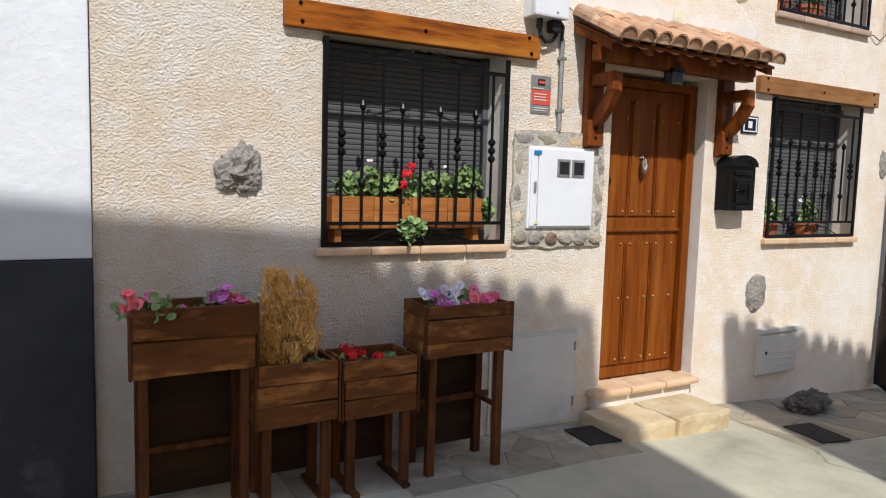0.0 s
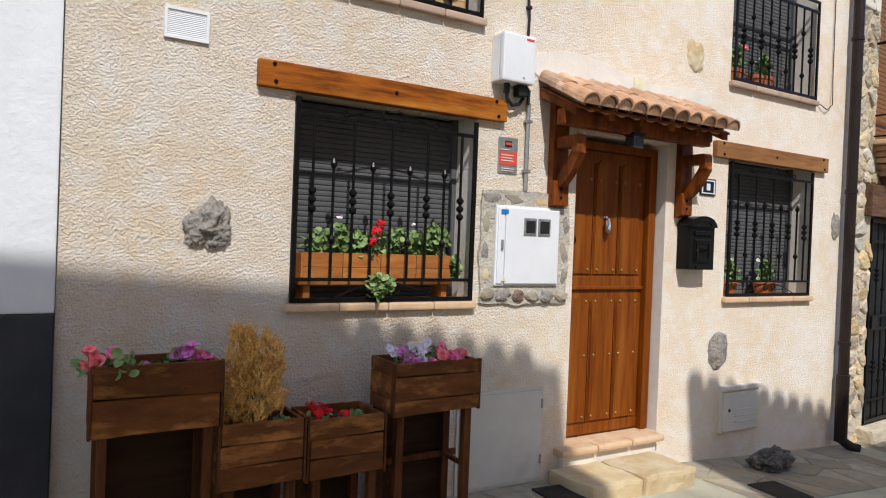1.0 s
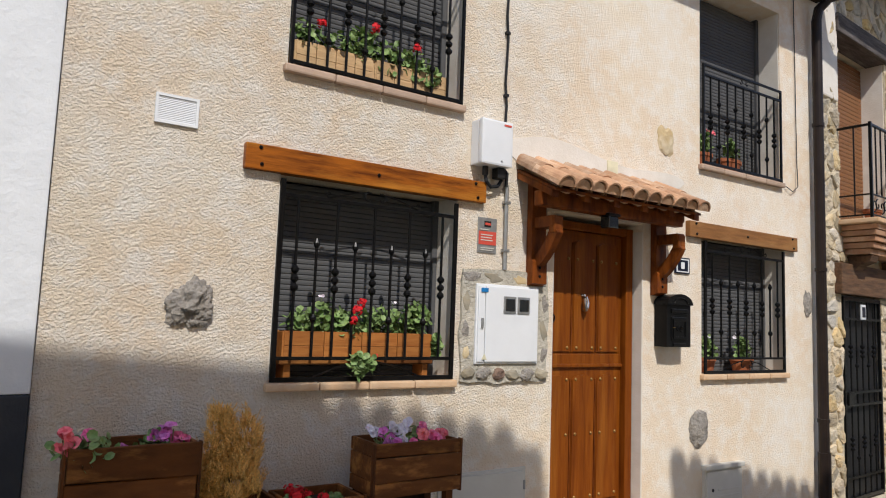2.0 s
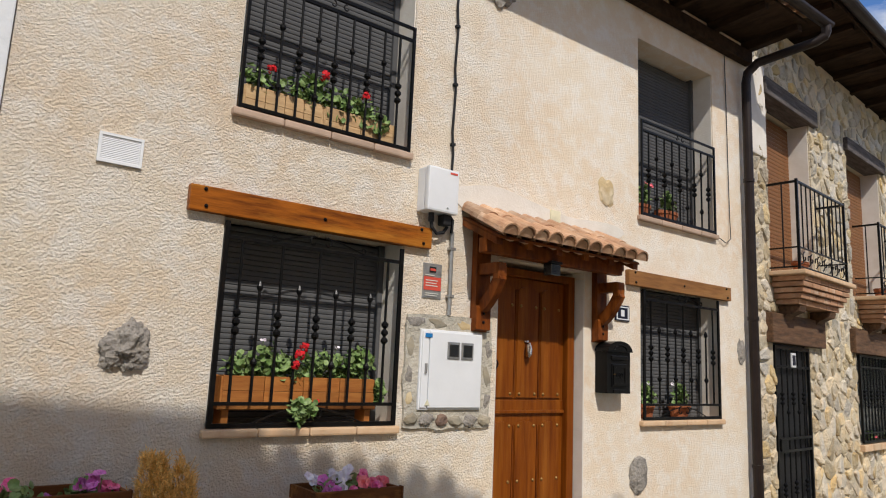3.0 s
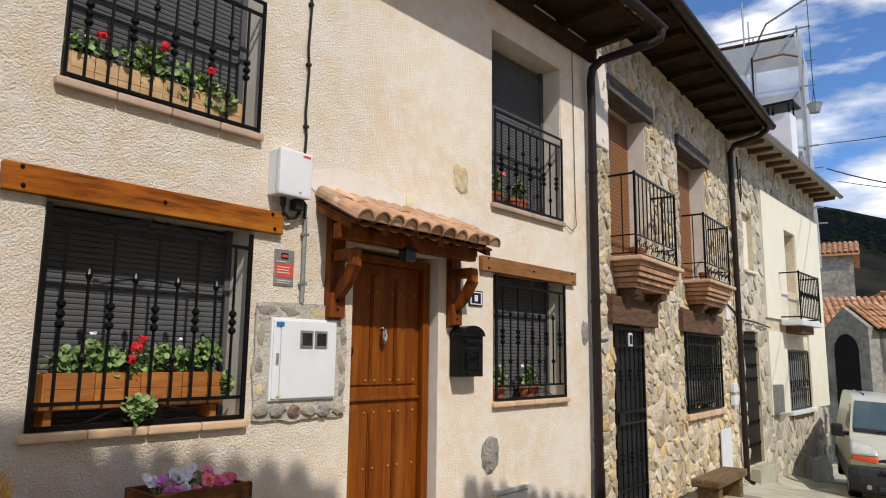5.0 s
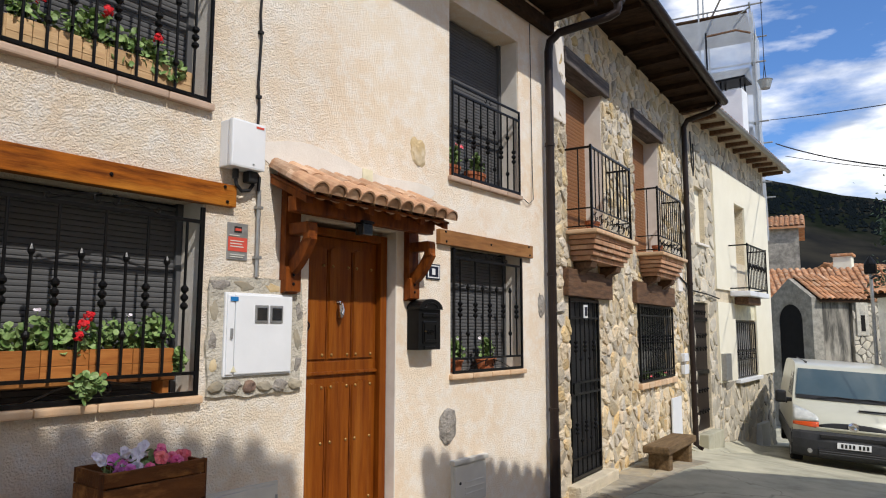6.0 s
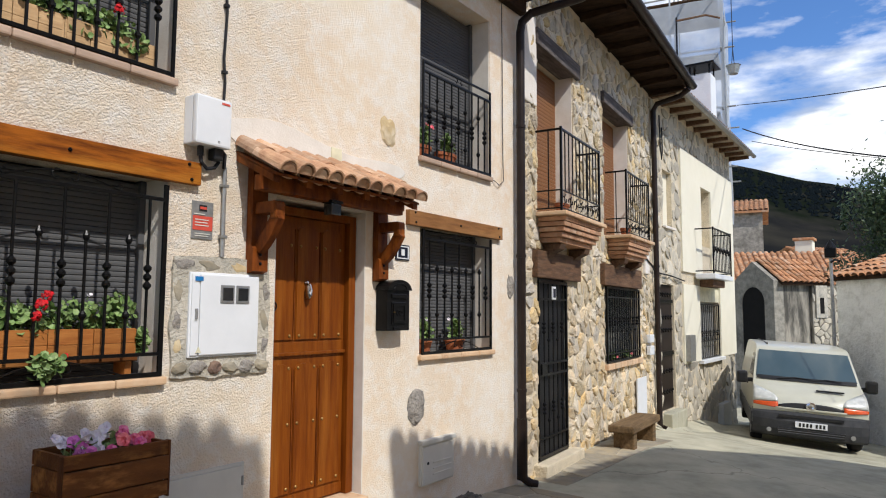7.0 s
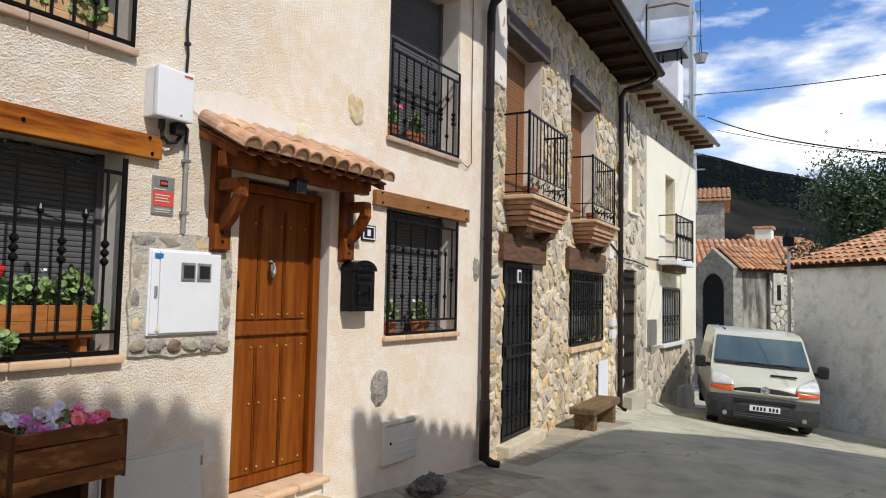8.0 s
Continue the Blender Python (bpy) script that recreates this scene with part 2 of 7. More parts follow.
M["sill_clay"] = material("sill_clay", (0.60, 0.38, 0.22), 0.75, second=(0.66, 0.48, 0.31), scale=6, stain=(0.42, 0.22, 0.13), stain_scale=4, stain_low=0.55, bump=0.2, bump_scale=50, vary=0.1)
M["sill_pink"] = material("sill_pink", (0.50, 0.36, 0.27), 0.75, second=(0.42, 0.30, 0.22), scale=6, bump=0.2, bump_scale=50, vary=0.1)
M["pot_clay"] = material("pot_clay", (0.36, 0.12, 0.05), 0.8, second=(0.28, 0.09, 0.04), scale=12, bump=0.15, bump_scale=40)
M["dark_panel"] = material("dark_panel", (0.05, 0.028, 0.015), 0.8, spec=0.08, second=(0.03, 0.017, 0.01), scale=4, stretch=(0.7, 4, 4), stain=(0.08, 0.045, 0.022), stain_scale=2, bump=0.2, bump_scale=20)
M["cover_iron"] = material("cover_iron", (0.035, 0.032, 0.028), 0.75, spec=0.1, second=(0.055, 0.048, 0.04), scale=14, bump=0.5, bump_scale=60)
M["soil"] = material("soil", (0.035, 0.024, 0.017), 0.95, second=(0.055, 0.04, 0.03), scale=30, bump=0.9, bump_scale=60)
M["mortar"] = material("mortar", (0.70, 0.60, 0.44), 0.95, second=(0.58, 0.50, 0.36), scale=6, bump=1.0, bump_scale=30, bump_dist=0.03)
M["surround_mortar"] = material("surround_mortar", (0.60, 0.55, 0.46), 0.95, second=(0.46, 0.42, 0.34), scale=7, stain=(0.36, 0.34, 0.29), stain_scale=4, stain_low=0.5, stain_high=0.7, bump=1.0, bump_scale=26, bump_dist=0.03)
M["cobble_brown"] = material("cobble_brown", (0.26, 0.17, 0.12), 0.9, second=(0.15, 0.10, 0.08), scale=12, bump=0.8, bump_scale=30, bump_dist=0.02)
M["rubble"] = material("rubble_stone", (0.66, 0.54, 0.36), 0.9, second=(0.48, 0.41, 0.30), scale=5, stain=(0.68, 0.46, 0.21), stain_scale=2.2, stain_low=0.45, stain_high=0.75, bump=1.0, bump_scale=18, bump_dist=0.04, vary=0.3, hue=0.4)
M["rubble_joined"] = material("rubble_joined", (0.62, 0.52, 0.36), 0.9, second=(0.41, 0.36, 0.275), scale=5, stain=(0.62, 0.45, 0.23), stain_scale=2.2, stain_low=0.45, stain_high=0.75, bump=1.0, bump_scale=18, bump_dist=0.04, vary=0.24, hue=0.5, island=True)
M["grey_rubble"] = material("grey_rubble", (0.54, 0.49, 0.39), 0.9, second=(0.40, 0.36, 0.29), scale=5, stain=(0.60, 0.53, 0.40), stain_scale=2.2, bump=0.7, bump_scale=22, bump_dist=0.02, vary=0.25, island=True)
M["rock"] = material("grey_rock", (0.40, 0.365, 0.32), 0.92, second=(0.15, 0.135, 0.125), scale=9, stain=(0.48, 0.43, 0.36), stain_scale=7, stain_low=0.5, bump=1.0, bump_scale=26, bump_dist=0.03)
M["dark_rock"] = material("dark_rock", (0.17, 0.155, 0.135), 0.92, second=(0.045, 0.042, 0.038), scale=14, stain=(0.40, 0.37, 0.32), stain_scale=9, stain_low=0.55, bump=1.0, bump_scale=30, bump_dist=0.03)
M["step_stone"] = material("step_stone", (0.62, 0.50, 0.31), 0.9, second=(0.52, 0.38, 0.2), scale=4, stain=(0.68, 0.58, 0.42), stain_scale=5, bump=0.6, bump_scale=24, vary=0.12)
M["concrete"] = material("street_concrete", (0.43, 0.41, 0.31), 0.92, second=(0.29, 0.275, 0.205), scale=2.6, detail=14, stain=(0.50, 0.47, 0.35), stain_scale=0.7, stain_low=0.45, stain_high=0.65, bump=0.35, bump_scale=55, bump_detail=8)
def add_cracks(m, scale, width, dark):
    """Thin wandering cracks, darker than the slab and sunk into it."""
    n, l = m.node_tree.nodes, m.node_tree.links
    b = n["Principled BSDF"]
    tc = n.new("ShaderNodeTexCoord")
    wob = n.new("ShaderNodeTexNoise")
    wob.inputs["Scale"].default_value = 2.5
    wob.inputs["Detail"].default_value = 6
    l.new(tc.outputs["Object"], wob.inputs["Vector"])
    push = n.new("ShaderNodeVectorMath")
    push.operation = "MULTIPLY_ADD"
    push.inputs[1].default_value = (0.7, 0.7, 0.0)
    l.new(wob.outputs["Color"], push.inputs[0])
    l.new(tc.outputs["Object"], push.inputs[2])
    cell = n.new("ShaderNodeTexVoronoi")
    cell.feature = "DISTANCE_TO_EDGE"
    cell.inputs["Scale"].default_value = scale
    l.new(push.outputs[0], cell.inputs["Vector"])
    edge = n.new("ShaderNodeMapRange")
    edge.inputs["From Max"].default_value = width
    edge.inputs["To Min"].default_value = dark
    l.new(cell.outputs["Distance"], edge.inputs["Value"])
    old = b.inputs["Base Color"].links[0].from_socket
    mul = n.new("ShaderNodeVectorMath")
    mul.operation = "MULTIPLY"
    l.new(old, mul.inputs[0])
    l.new(edge.outputs["Result"], mul.inputs[1])
    l.new(mul.outputs[0], b.inputs["Base Color"])


add_cracks(M["concrete"], 0.19, 0.003, 0.6)
M["bench_wood"] = material("bench_wood", (0.18, 0.115, 0.055), 0.75, second=(0.10, 0.062, 0.03), scale=5, stretch=(0.8, 6, 6), stain=(0.24, 0.16, 0.085), stain_scale=2, bump=0.4, bump_scale=20)
M["flagstone"] = material("flagstone", (0.36, 0.315, 0.235), 0.9, second=(0.25, 0.225, 0.175), scale=8, stain=(0.36, 0.29, 0.185), stain_scale=3, stain_low=0.48, bump=0.4, bump_scale=40, vary=0.22, stain_high=0.68)
M["cream_paint"] = material("cream_paint", (0.80, 0.75, 0.60), 0.85, second=(0.76, 0.71, 0.56), scale=2, bump=0.15, bump_scale=40)
M["lime_wall"] = material("lime_wall", (0.90, 0.89, 0.85), 0.95, second=(0.80, 0.79, 0.75), scale=1.6, detail=12, stain=(0.56, 0.55, 0.50), stain_scale=2.2, stain_low=0.5, stain_high=0.72, bump=0.75, bump_scale=7, bump_dist=0.09, bump_detail=9)
M["far_stone"] = material("far_stone", (0.38, 0.35, 0.29), 0.95, second=(0.22, 0.205, 0.17), scale=5, stain=(0.13, 0.12, 0.10), stain_scale=1.1, stain_low=0.5, stain_high=0.7, bump=0.6, bump_scale=6, bump_dist=0.04)
# grey-brown stone with long near-black upright streaks
M["streaked_rubble"] = material("streaked_rubble", (0.38, 0.345, 0.28), 0.95, second=(0.24, 0.215, 0.175), scale=3, stain=(0.07, 0.065, 0.055), stain_scale=2.4, stain_low=0.40, stain_high=0.58, stretch=(1, 1, 0.22), bump=0.7, bump_scale=20, bump_dist=0.02, vary=0.25, island=True)
# bright warm walls out of view, coloured to bounce light into the shaded front
M["opposite"] = material("opposite_bounce_render", (0.87, 0.66, 0.44), 0.9, second=(0.82, 0.60, 0.38), scale=2, bump=0.4, bump_scale=20)
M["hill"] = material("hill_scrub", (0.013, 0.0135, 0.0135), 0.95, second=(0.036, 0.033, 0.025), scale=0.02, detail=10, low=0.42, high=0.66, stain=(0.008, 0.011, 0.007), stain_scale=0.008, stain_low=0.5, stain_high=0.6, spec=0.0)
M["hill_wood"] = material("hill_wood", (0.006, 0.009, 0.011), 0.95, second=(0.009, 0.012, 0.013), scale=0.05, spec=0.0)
M["leaf"] = material("geranium_leaf", (0.10, 0.185, 0.045), 0.5, second=(0.25, 0.33, 0.13), scale=14, vary=0.3, island=True)
M["dry_leaf"] = material("dry_conifer", (0.92, 0.62, 0.22), 0.8, second=(0.78, 0.45, 0.13), scale=9, vary=0.3, island=True)
M["tree_leaf"] = material("tree_leaf", (0.032, 0.06, 0.018), 0.5, second=(0.085, 0.115, 0.05), scale=2, vary=0.4, island=True)
M["bark"] = material("bark", (0.10, 0.075, 0.05), 0.95, second=(0.05, 0.04, 0.03), scale=8, bump=0.8, bump_scale=20)
M["red_flower"] = material("red_petal", (0.62, 0.015, 0.02), 0.55, second=(0.48, 0.01, 0.015), scale=20, vary=0.2, island=True)
M["pink_flower"] = material("pink_petal", (0.75, 0.09, 0.28), 0.55, second=(0.80, 0.24, 0.38), scale=20, vary=0.2, island=True)
M["violet_flower"] = material("violet_petal", (0.50, 0.07, 0.36), 0.55, second=(0.66, 0.25, 0.55), scale=20, vary=0.2, island=True)
M["white_flower"] = material("white_petal", (0.8, 0.78, 0.8), 0.55, second=(0.7, 0.6, 0.7), scale=20, vary=0.08, island=True)
M["coral_flower"] = material("coral_petal", (0.80, 0.11, 0.16), 0.55, second=(0.82, 0.25, 0.26), scale=20, vary=0.2, island=True)
M["van_paint"] = material("van_paint", (0.54, 0.53, 0.42), 0.3, 0.1, second=(0.49, 0.48, 0.375), scale=1.5, coat=0.7, spec=0.5)
M["van_plastic"] = material("van_plastic", (0.10, 0.102, 0.108), 0.6, second=(0.08, 0.082, 0.088), scale=10, bump=0.1, bump_scale=80)
M["rubber"] = material("rubber", (0.015, 0.015, 0.015), 0.85, second=(0.03, 0.028, 0.026), scale=10)
M["chrome"] = material("chrome", (0.7, 0.7, 0.72), 0.18, 1.0, spec=0.5)
M["orange_lens"] = material("orange_lens", (0.75, 0.10, 0.015), 0.2, coat=0.5, spec=0.5)
M["clear_lens"] = material("clear_lens", (0.60, 0.61, 0.57), 0.22, second=(0.42, 0.43, 0.41), scale=9, coat=0.5, spec=0.4)
M["windscreen"] = material("windscreen", (0.045, 0.075, 0.085), 0.06, second=(0.06, 0.09, 0.1), scale=1.2, coat=0.45, spec=0.5)
M["window_glass"] = material("dark_pane", (0.02, 0.022, 0.024), 0.05, coat=1.0, spec=0.5)
# near-black colour that stands for the shade inside rooms and openings
M["void_shade"] = material("interior_shade", (0.012, 0.011, 0.010), 0.95)
M["brass"] = material("brass", (0.40, 0.25, 0.09), 0.5, 1.0, spec=0.5)
M["steel"] = material("polished_steel", (0.75, 0.74, 0.72), 0.2, 1.0, spec=0.5)
M["cable"] = material("cable", (0.02, 0.02, 0.022), 0.6)
M["yellow_tile"] = material("yellow_tile", (0.84, 0.78, 0.55), 0.4)
M["net"] = material("scaffold_net", (0.42, 0.44, 0.46), 0.7, second=(0.52, 0.54, 0.56), scale=1.4)
M["net"].node_tree.nodes["Principled BSDF"].inputs["Alpha"].default_value = 0.62
M["number_blue"] = material("number_blue", (0.012, 0.015, 0.032), 0.3)


# ---- building helpers ----
def part(name, bm, mat, parent=None, label="", smooth=False, kind="", at=None):
    me = bpy.data.meshes.new(name)
    bm.normal_update()
    bm.to_mesh(me)
    bm.free()
    me.materials.append(M[mat])
    if smooth:
        for p in me.polygons:
            p.use_smooth = True
    ob = new(name, me)
    ob.parent = parent
    if at is not None:
        ob.matrix_basis = at
    return tagged(ob, label=label, kind=kind)


def thing(name, m, label, category, group="", kind=""):
    ob = new(name)
    ob.empty_display_size = 0.1
    ob.matrix_basis = m
    return tagged(ob, label, category, group, kind)


def B():
    return bmesh.new()


def box(bm, x0, x1, y0, y1, z0, z1, bevel=0.0, m=None):
    v = [bm.verts.new((x, y, z)) for x in (x0, x1) for y in (y0, y1) for z in (z0, z1)]
    f = [bm.faces.new([v[i] for i in q]) for q in ((0, 1, 3, 2), (4, 6, 7, 5), (0, 4, 5, 1), (2, 3, 7, 6), (0, 2, 6, 4), (1, 5, 7, 3))]
    if bevel:
        edges = list({e for g in f for e in g.edges})
        r = bmesh.ops.bevel(bm, geom=edges, offset=bevel, segments=2, affect="EDGES", profile=0.6)
        v = list({w for g in r["faces"] for w in g.verts} | {w for w in v if w.is_valid})
    if m is not None:
        for w in v:
            w.co = m @ w.co
    return bm


def tube(bm, points, radius, sides=8, cap=True):
    """A round bar through points; radius is one number or one a point."""
    pts = [Vector(p) for p in points]
    rad = radius if isinstance(radius, (list, tuple)) else [radius] * len(pts)
    rings = []
    up = Vector((0.123, 0.456, 0.881)).normalized()
    for i, p in enumerate(pts):
        d = (pts[min(i + 1, len(pts) - 1)] - pts[max(i - 1, 0)]).normalized()
        if abs(d.dot(up)) > 0.95:
            up = Vector((0.9, -0.3, 0.2)).normalized()
        u = d.cross(up).normalized()
        w = d.cross(u)
        rings.append([bm.verts.new(p + (u * math.cos(a) + w * math.sin(a)) * rad[i]) for a in (k * math.tau / sides for k in range(sides))])
    for a, b in zip(rings, rings[1:]):
        for k in range(sides):
            bm.faces.new((a[k], a[(k + 1) % sides], b[(k + 1) % sides], b[k]))
    if cap:
        bm.faces.new(rings[0][::-1])
        bm.faces.new(rings[-1])
    return bm


def lathe(bm, profile, centre, sides=12):
    """A turned shape about z: profile of (radius, z)."""
    rings = [[bm.verts.new((centre[0] + r * math.cos(k * math.tau / sides), centre[1] + r * math.sin(k * math.tau / sides), centre[2] + z)) for k in range(sides)] for r, z in profile]
    for a, b in zip(rings, rings[1:]):
        for k in range(sides):
            bm.faces.new((a[k], a[(k + 1) % sides], b[(k + 1) % sides], b[k]))
    bm.faces.new(rings[0][::-1])
    bm.faces.new(rings[-1])
    return bm


def prism(bm, outline, y0, y1):
    """An outline of (x, z) pushed from y0 to y1."""
    a = [bm.verts.new((x, y0, z)) for x, z in outline]
    b = [bm.verts.new((x, y1, z)) for x, z in outline]
    bm.faces.new(a)
    bm.faces.new(b[::-1])
    for k in range(len(a)):
        j = (k + 1) % len(a)
        bm.faces.new((a[j], a[k], b[k], b[j]))
    bmesh.ops.recalc_face_normals(bm, faces=bm.faces[:])
    return bm


def wall_sheet(bm, x0, x1, z0, z1, y0, y1, holes, wobble=0.0):
    """A wall with thickness from y0 (front) to y1 and rectangular holes through it."""
    xs = sorted({x0, x1, *[h[0] for h in holes], *[h[1] for h in holes]})
    zs = sorted({z0, z1, *[h[2] for h in holes], *[h[3] for h in holes]})
    solid = lambda i, j: 0 <= i < len(xs) - 1 and 0 <= j < len(zs) - 1 and not any(h[0] - 1e-6 <= xs[i] and xs[i + 1] <= h[1] + 1e-6 and h[2] - 1e-6 <= zs[j] and zs[j + 1] <= h[3] + 1e-6 for h in holes)
    cache = {}

    def v(i, j, y):
        if (i, j, y) not in cache:
            cache[i, j, y] = bm.verts.new((xs[i], y, zs[j]))
        return cache[i, j, y]
    for i in range(len(xs) - 1):
        for j in range(len(zs) - 1):
            if not solid(i, j):
                continue
            bm.faces.new((v(i, j, y0), v(i + 1, j, y0), v(i + 1, j + 1, y0), v(i, j + 1, y0)))
            bm.faces.new((v(i, j, y1), v(i, j + 1, y1), v(i + 1, j + 1, y1), v(i + 1, j, y1)))
            for di, dj, p, q in ((-1, 0, (i, j + 1), (i, j)), (1, 0, (i + 1, j), (i + 1, j + 1)), (0, -1, (i, j), (i + 1, j)), (0, 1, (i + 1, j + 1), (i, j + 1))):
                if not solid(i + di, j + dj):
                    bm.faces.new((v(*p, y0), v(*p, y1), v(*q, y1), v(*q, y0)))
    bmesh.ops.recalc_face_normals(bm, faces=bm.faces[:])
    return bm


def lerp_table(x, table):
    for (a, u), (b, v) in zip(table, table[1:]):
        if x <= b:
            k = max(0.0, (x - a) / (b - a))
            return u + (v - u) * k
    return table[-1][1]


def ground_z(x, y):
    """Height of the street: it falls away along the row of houses, and crosswise past the bench."""
    along = lerp_table(x, [(-20, 0.3), (-1.5, 0.18), (1.5, 0.13), (3, 0.07), (5.7, -0.1), (8.5, -0.1), (10.5, -0.22), (12.5, -0.5), (13.5, -0.62), (16, -0.85), (19, -1.2), (22, -1.55), (40, -2.0), (60, -2.0)])
    cross = lerp_table(x, [(-20, 0.0), (4, 0.0), (8, 0.05), (13, 0.08), (16, 0.06), (30, 0.0), (60, 0.0)])
    return along + cross * max(-5.0, min(0.0, y + 0.2))


# ---- ground ----
def build_ground():
    xs = [-60, -30, -15, -8] + [-4 + 0.5 * i for i in range(52)] + [24, 27, 32, 40, 55, 80, 130]
    ys = [-80, -40, -20, -12, -9] + [-7 + 0.5 * i for i in range(15)] + [1.5, 4, 10, 20, 40, 90, 200]
    bm = B()
    grid = [[bm.verts.new((x, y, ground_z(x, y) + 0.006 * noise.noise(Vector((x, y, 0)) * 1.7))) for y in ys] for x in xs]
    for i in range(len(xs) - 1):
        for j in range(len(ys) - 1):
            bm.faces.new((grid[i][j], grid[i + 1][j], grid[i + 1][j + 1], grid[i][j + 1]))
    tagged(part("ground", bm, "concrete", smooth=True), "worn grey concrete village street with cracks and stains", "street", kind="structure")


build_ground()

ROW = pose(5.66, 0, 0, 0, 0, 4.86)
ROW3 = ROW @ pose(6.1, 0, 0, 0, 0, -4.5)

# ---- cream house: wall, openings ----
HOLES = [(0.0, 1.217, 1.37, 2.55), (3.74, 4.985, 1.37, 2.55), (0.0, 1.217, 3.16, 4.86), (3.72, 4.95, 3.16, 4.86), (2.06, 3.0, 0.33, 2.56)]
house = thing("cream_house", pose(0, 0, 0), "two-storey village house with rough cream stucco walls", "house", kind="structure")
part("wall", wall_sheet(B(), -1.11, 5.64, -0.8, 5.44, 0.0, 0.45, HOLES), "stucco", house, "rough trowelled cream stucco wall")
part("room_back", box(B(), -1.11, 5.64, 0.95, 1.0, -0.8, 5.3), "void_shade", house)
for zf in (0.3, 2.75, 5.28):
    part("floor_slab", box(B(), -1.10, 5.63, 0.45, 0.95, zf - 0.1, zf), "void_shade", house)
for h in HOLES[:4]:
    bm = B()
    for x in (h[0], h[1] - 0.008):
        box(bm, x, x + 0.008, 0.012, 0.40, h[2], h[3])
    part("reveal", bm, "smooth_render", house)
bm = B()
box(bm, 2.992, 3.004, -0.004, 0.40, 0.33, 2.5)
box(bm, 2.056, 2.068, 0.004, 0.40, 0.33, 2.5)
part("door_reveal", bm, "smooth_render", house)
# smoother lighter render round the porch roof
bm = B()
outline = []
for k in range(40):
    a = k * math.tau / 40
    outline.append((2.5 + 0.98 * math.cos(a) * (1 + 0.06 * math.sin(5 * a)), 2.93 + 0.13 * math.sin(a) * (1 + 0.5 * math.sin(3 * a + 1))))
prism(bm, outline, -0.005, 0.002)
part("render_patch", bm, "smooth_render", house, "paler smooth mortar band over the porch roof")


def eave(parent, x0, x1, z_wall, overhang, rafter_mat, board_mat, drop=0.16, step=0.62, tile=True):
    """Boarded eave with rafters, a fascia gutter and the first courses of roof tiles."""
    s = drop / overhang
    bm = B()
    box(bm, x0, x1, -overhang, 0.5, 0.0, 0.03)
    for v in bm.verts:
        v.co.z += z_wall + 0.12 + v.co.y * s
    part("eave_boards", bm, board_mat, parent)
    n = int((x1 - x0) / step)
    for k in range(n + 1):
        bm = B()
        xc = x0 + 0.06 + k * (x1 - x0 - 0.12) / n
        box(bm, xc - 0.045, xc + 0.045, -overhang + 0.06, 0.2, 0.0, 0.12, 0.006)
        for v in bm.verts:
            v.co.z += z_wall + v.co.y * s
            if v.co.y < -overhang + 0.1 and v.co.z < z_wall - overhang * s + 0.06:
                v.co.z += 0.045
        part("rafter", bm, rafter_mat, parent)
    if tile:
        zt = z_wall + 0.15
        bm = B()
        m = int((x1 - x0) / 0.21)
        for k in range(m):
            xc = x0 + 0.105 + k * 0.21
            for j in range(9):
                y0 = -overhang - 0.06 + j * 0.40
                pts = [(xc + 0.095 * math.cos(a), 0.075 * math.sin(a)) for a in [math.pi * q / 6 for q in range(7)]]
                ra = [bm.verts.new((x, y0, zt + y0 * s + z + 0.02 + 0.35 * (y0 + overhang))) for x, z in pts]
                y1 = y0 + 0.46
                rb = [bm.verts.new((xc + (x - xc) * 0.85, y1, zt + y1 * s + z * 0.8 + 0.0 + 0.35 * (y1 + overhang))) for x, z in pts]
                for q in range(6):
                    bm.faces.new((ra[q], ra[q + 1], rb[q + 1], rb[q]))
        part("roof_tiles", bm, "old_tile", parent, "weathered curved clay roof tiles", kind="stuff")


def gutter(parent, x0, x1, y, z, mat, r=0.06):
    bm = B()
    rings = []
    for x in (x0, x1):
        ring = []
        for rr in (r, r - 0.008):
            ring += [bm.verts.new((x, y + rr * math.cos(a), z + rr * math.sin(a))) for a in ([math.pi + math.pi * k / 8 for k in range(9)] if rr == r else [math.tau - math.pi * k / 8 for k in range(9)])]
        rings.append(ring)
    for k in range(18):
        bm.faces.new((rings[0][k], rings[0][(k + 1) % 18], rings[1][(k + 1) % 18], rings[1][k]))
    bm.faces.new(rings[0][::-1])
    bm.faces.new(rings[1])
    bmesh.ops.recalc_face_normals(bm, faces=bm.faces[:])
    return part("gutter", bm, mat, parent)


eave(house, -1.11, 5.66, 5.30, 0.68, "eave_wood", "eave_wood", drop=0.0)
gutter(house, -1.11, 5.98, -0.75, 5.50, "pipe_paint")
part("wall_plate", box(B(), -1.1, 5.63, -0.09, -0.002, 5.16, 5.31, 0.01), "eave_wood", house, "dark timber wall plate")

# ---- neighbouring white house ----
white_house = thing("white_house", pose(0, 0, 0), "white-painted house wall with a dark grey painted base", "house", kind="structure")
part("wall", box(B(), -7, -1.114, -0.03, 0.42, 1.345, 7.0, 0.01), "white_wall", white_house, "white painted render")
part("painted_base", box(B(), -7, -1.114, -0.036, 0.42, -0.5, 1.343, 0.01), "grey_dado", white_house, "dark grey painted base")

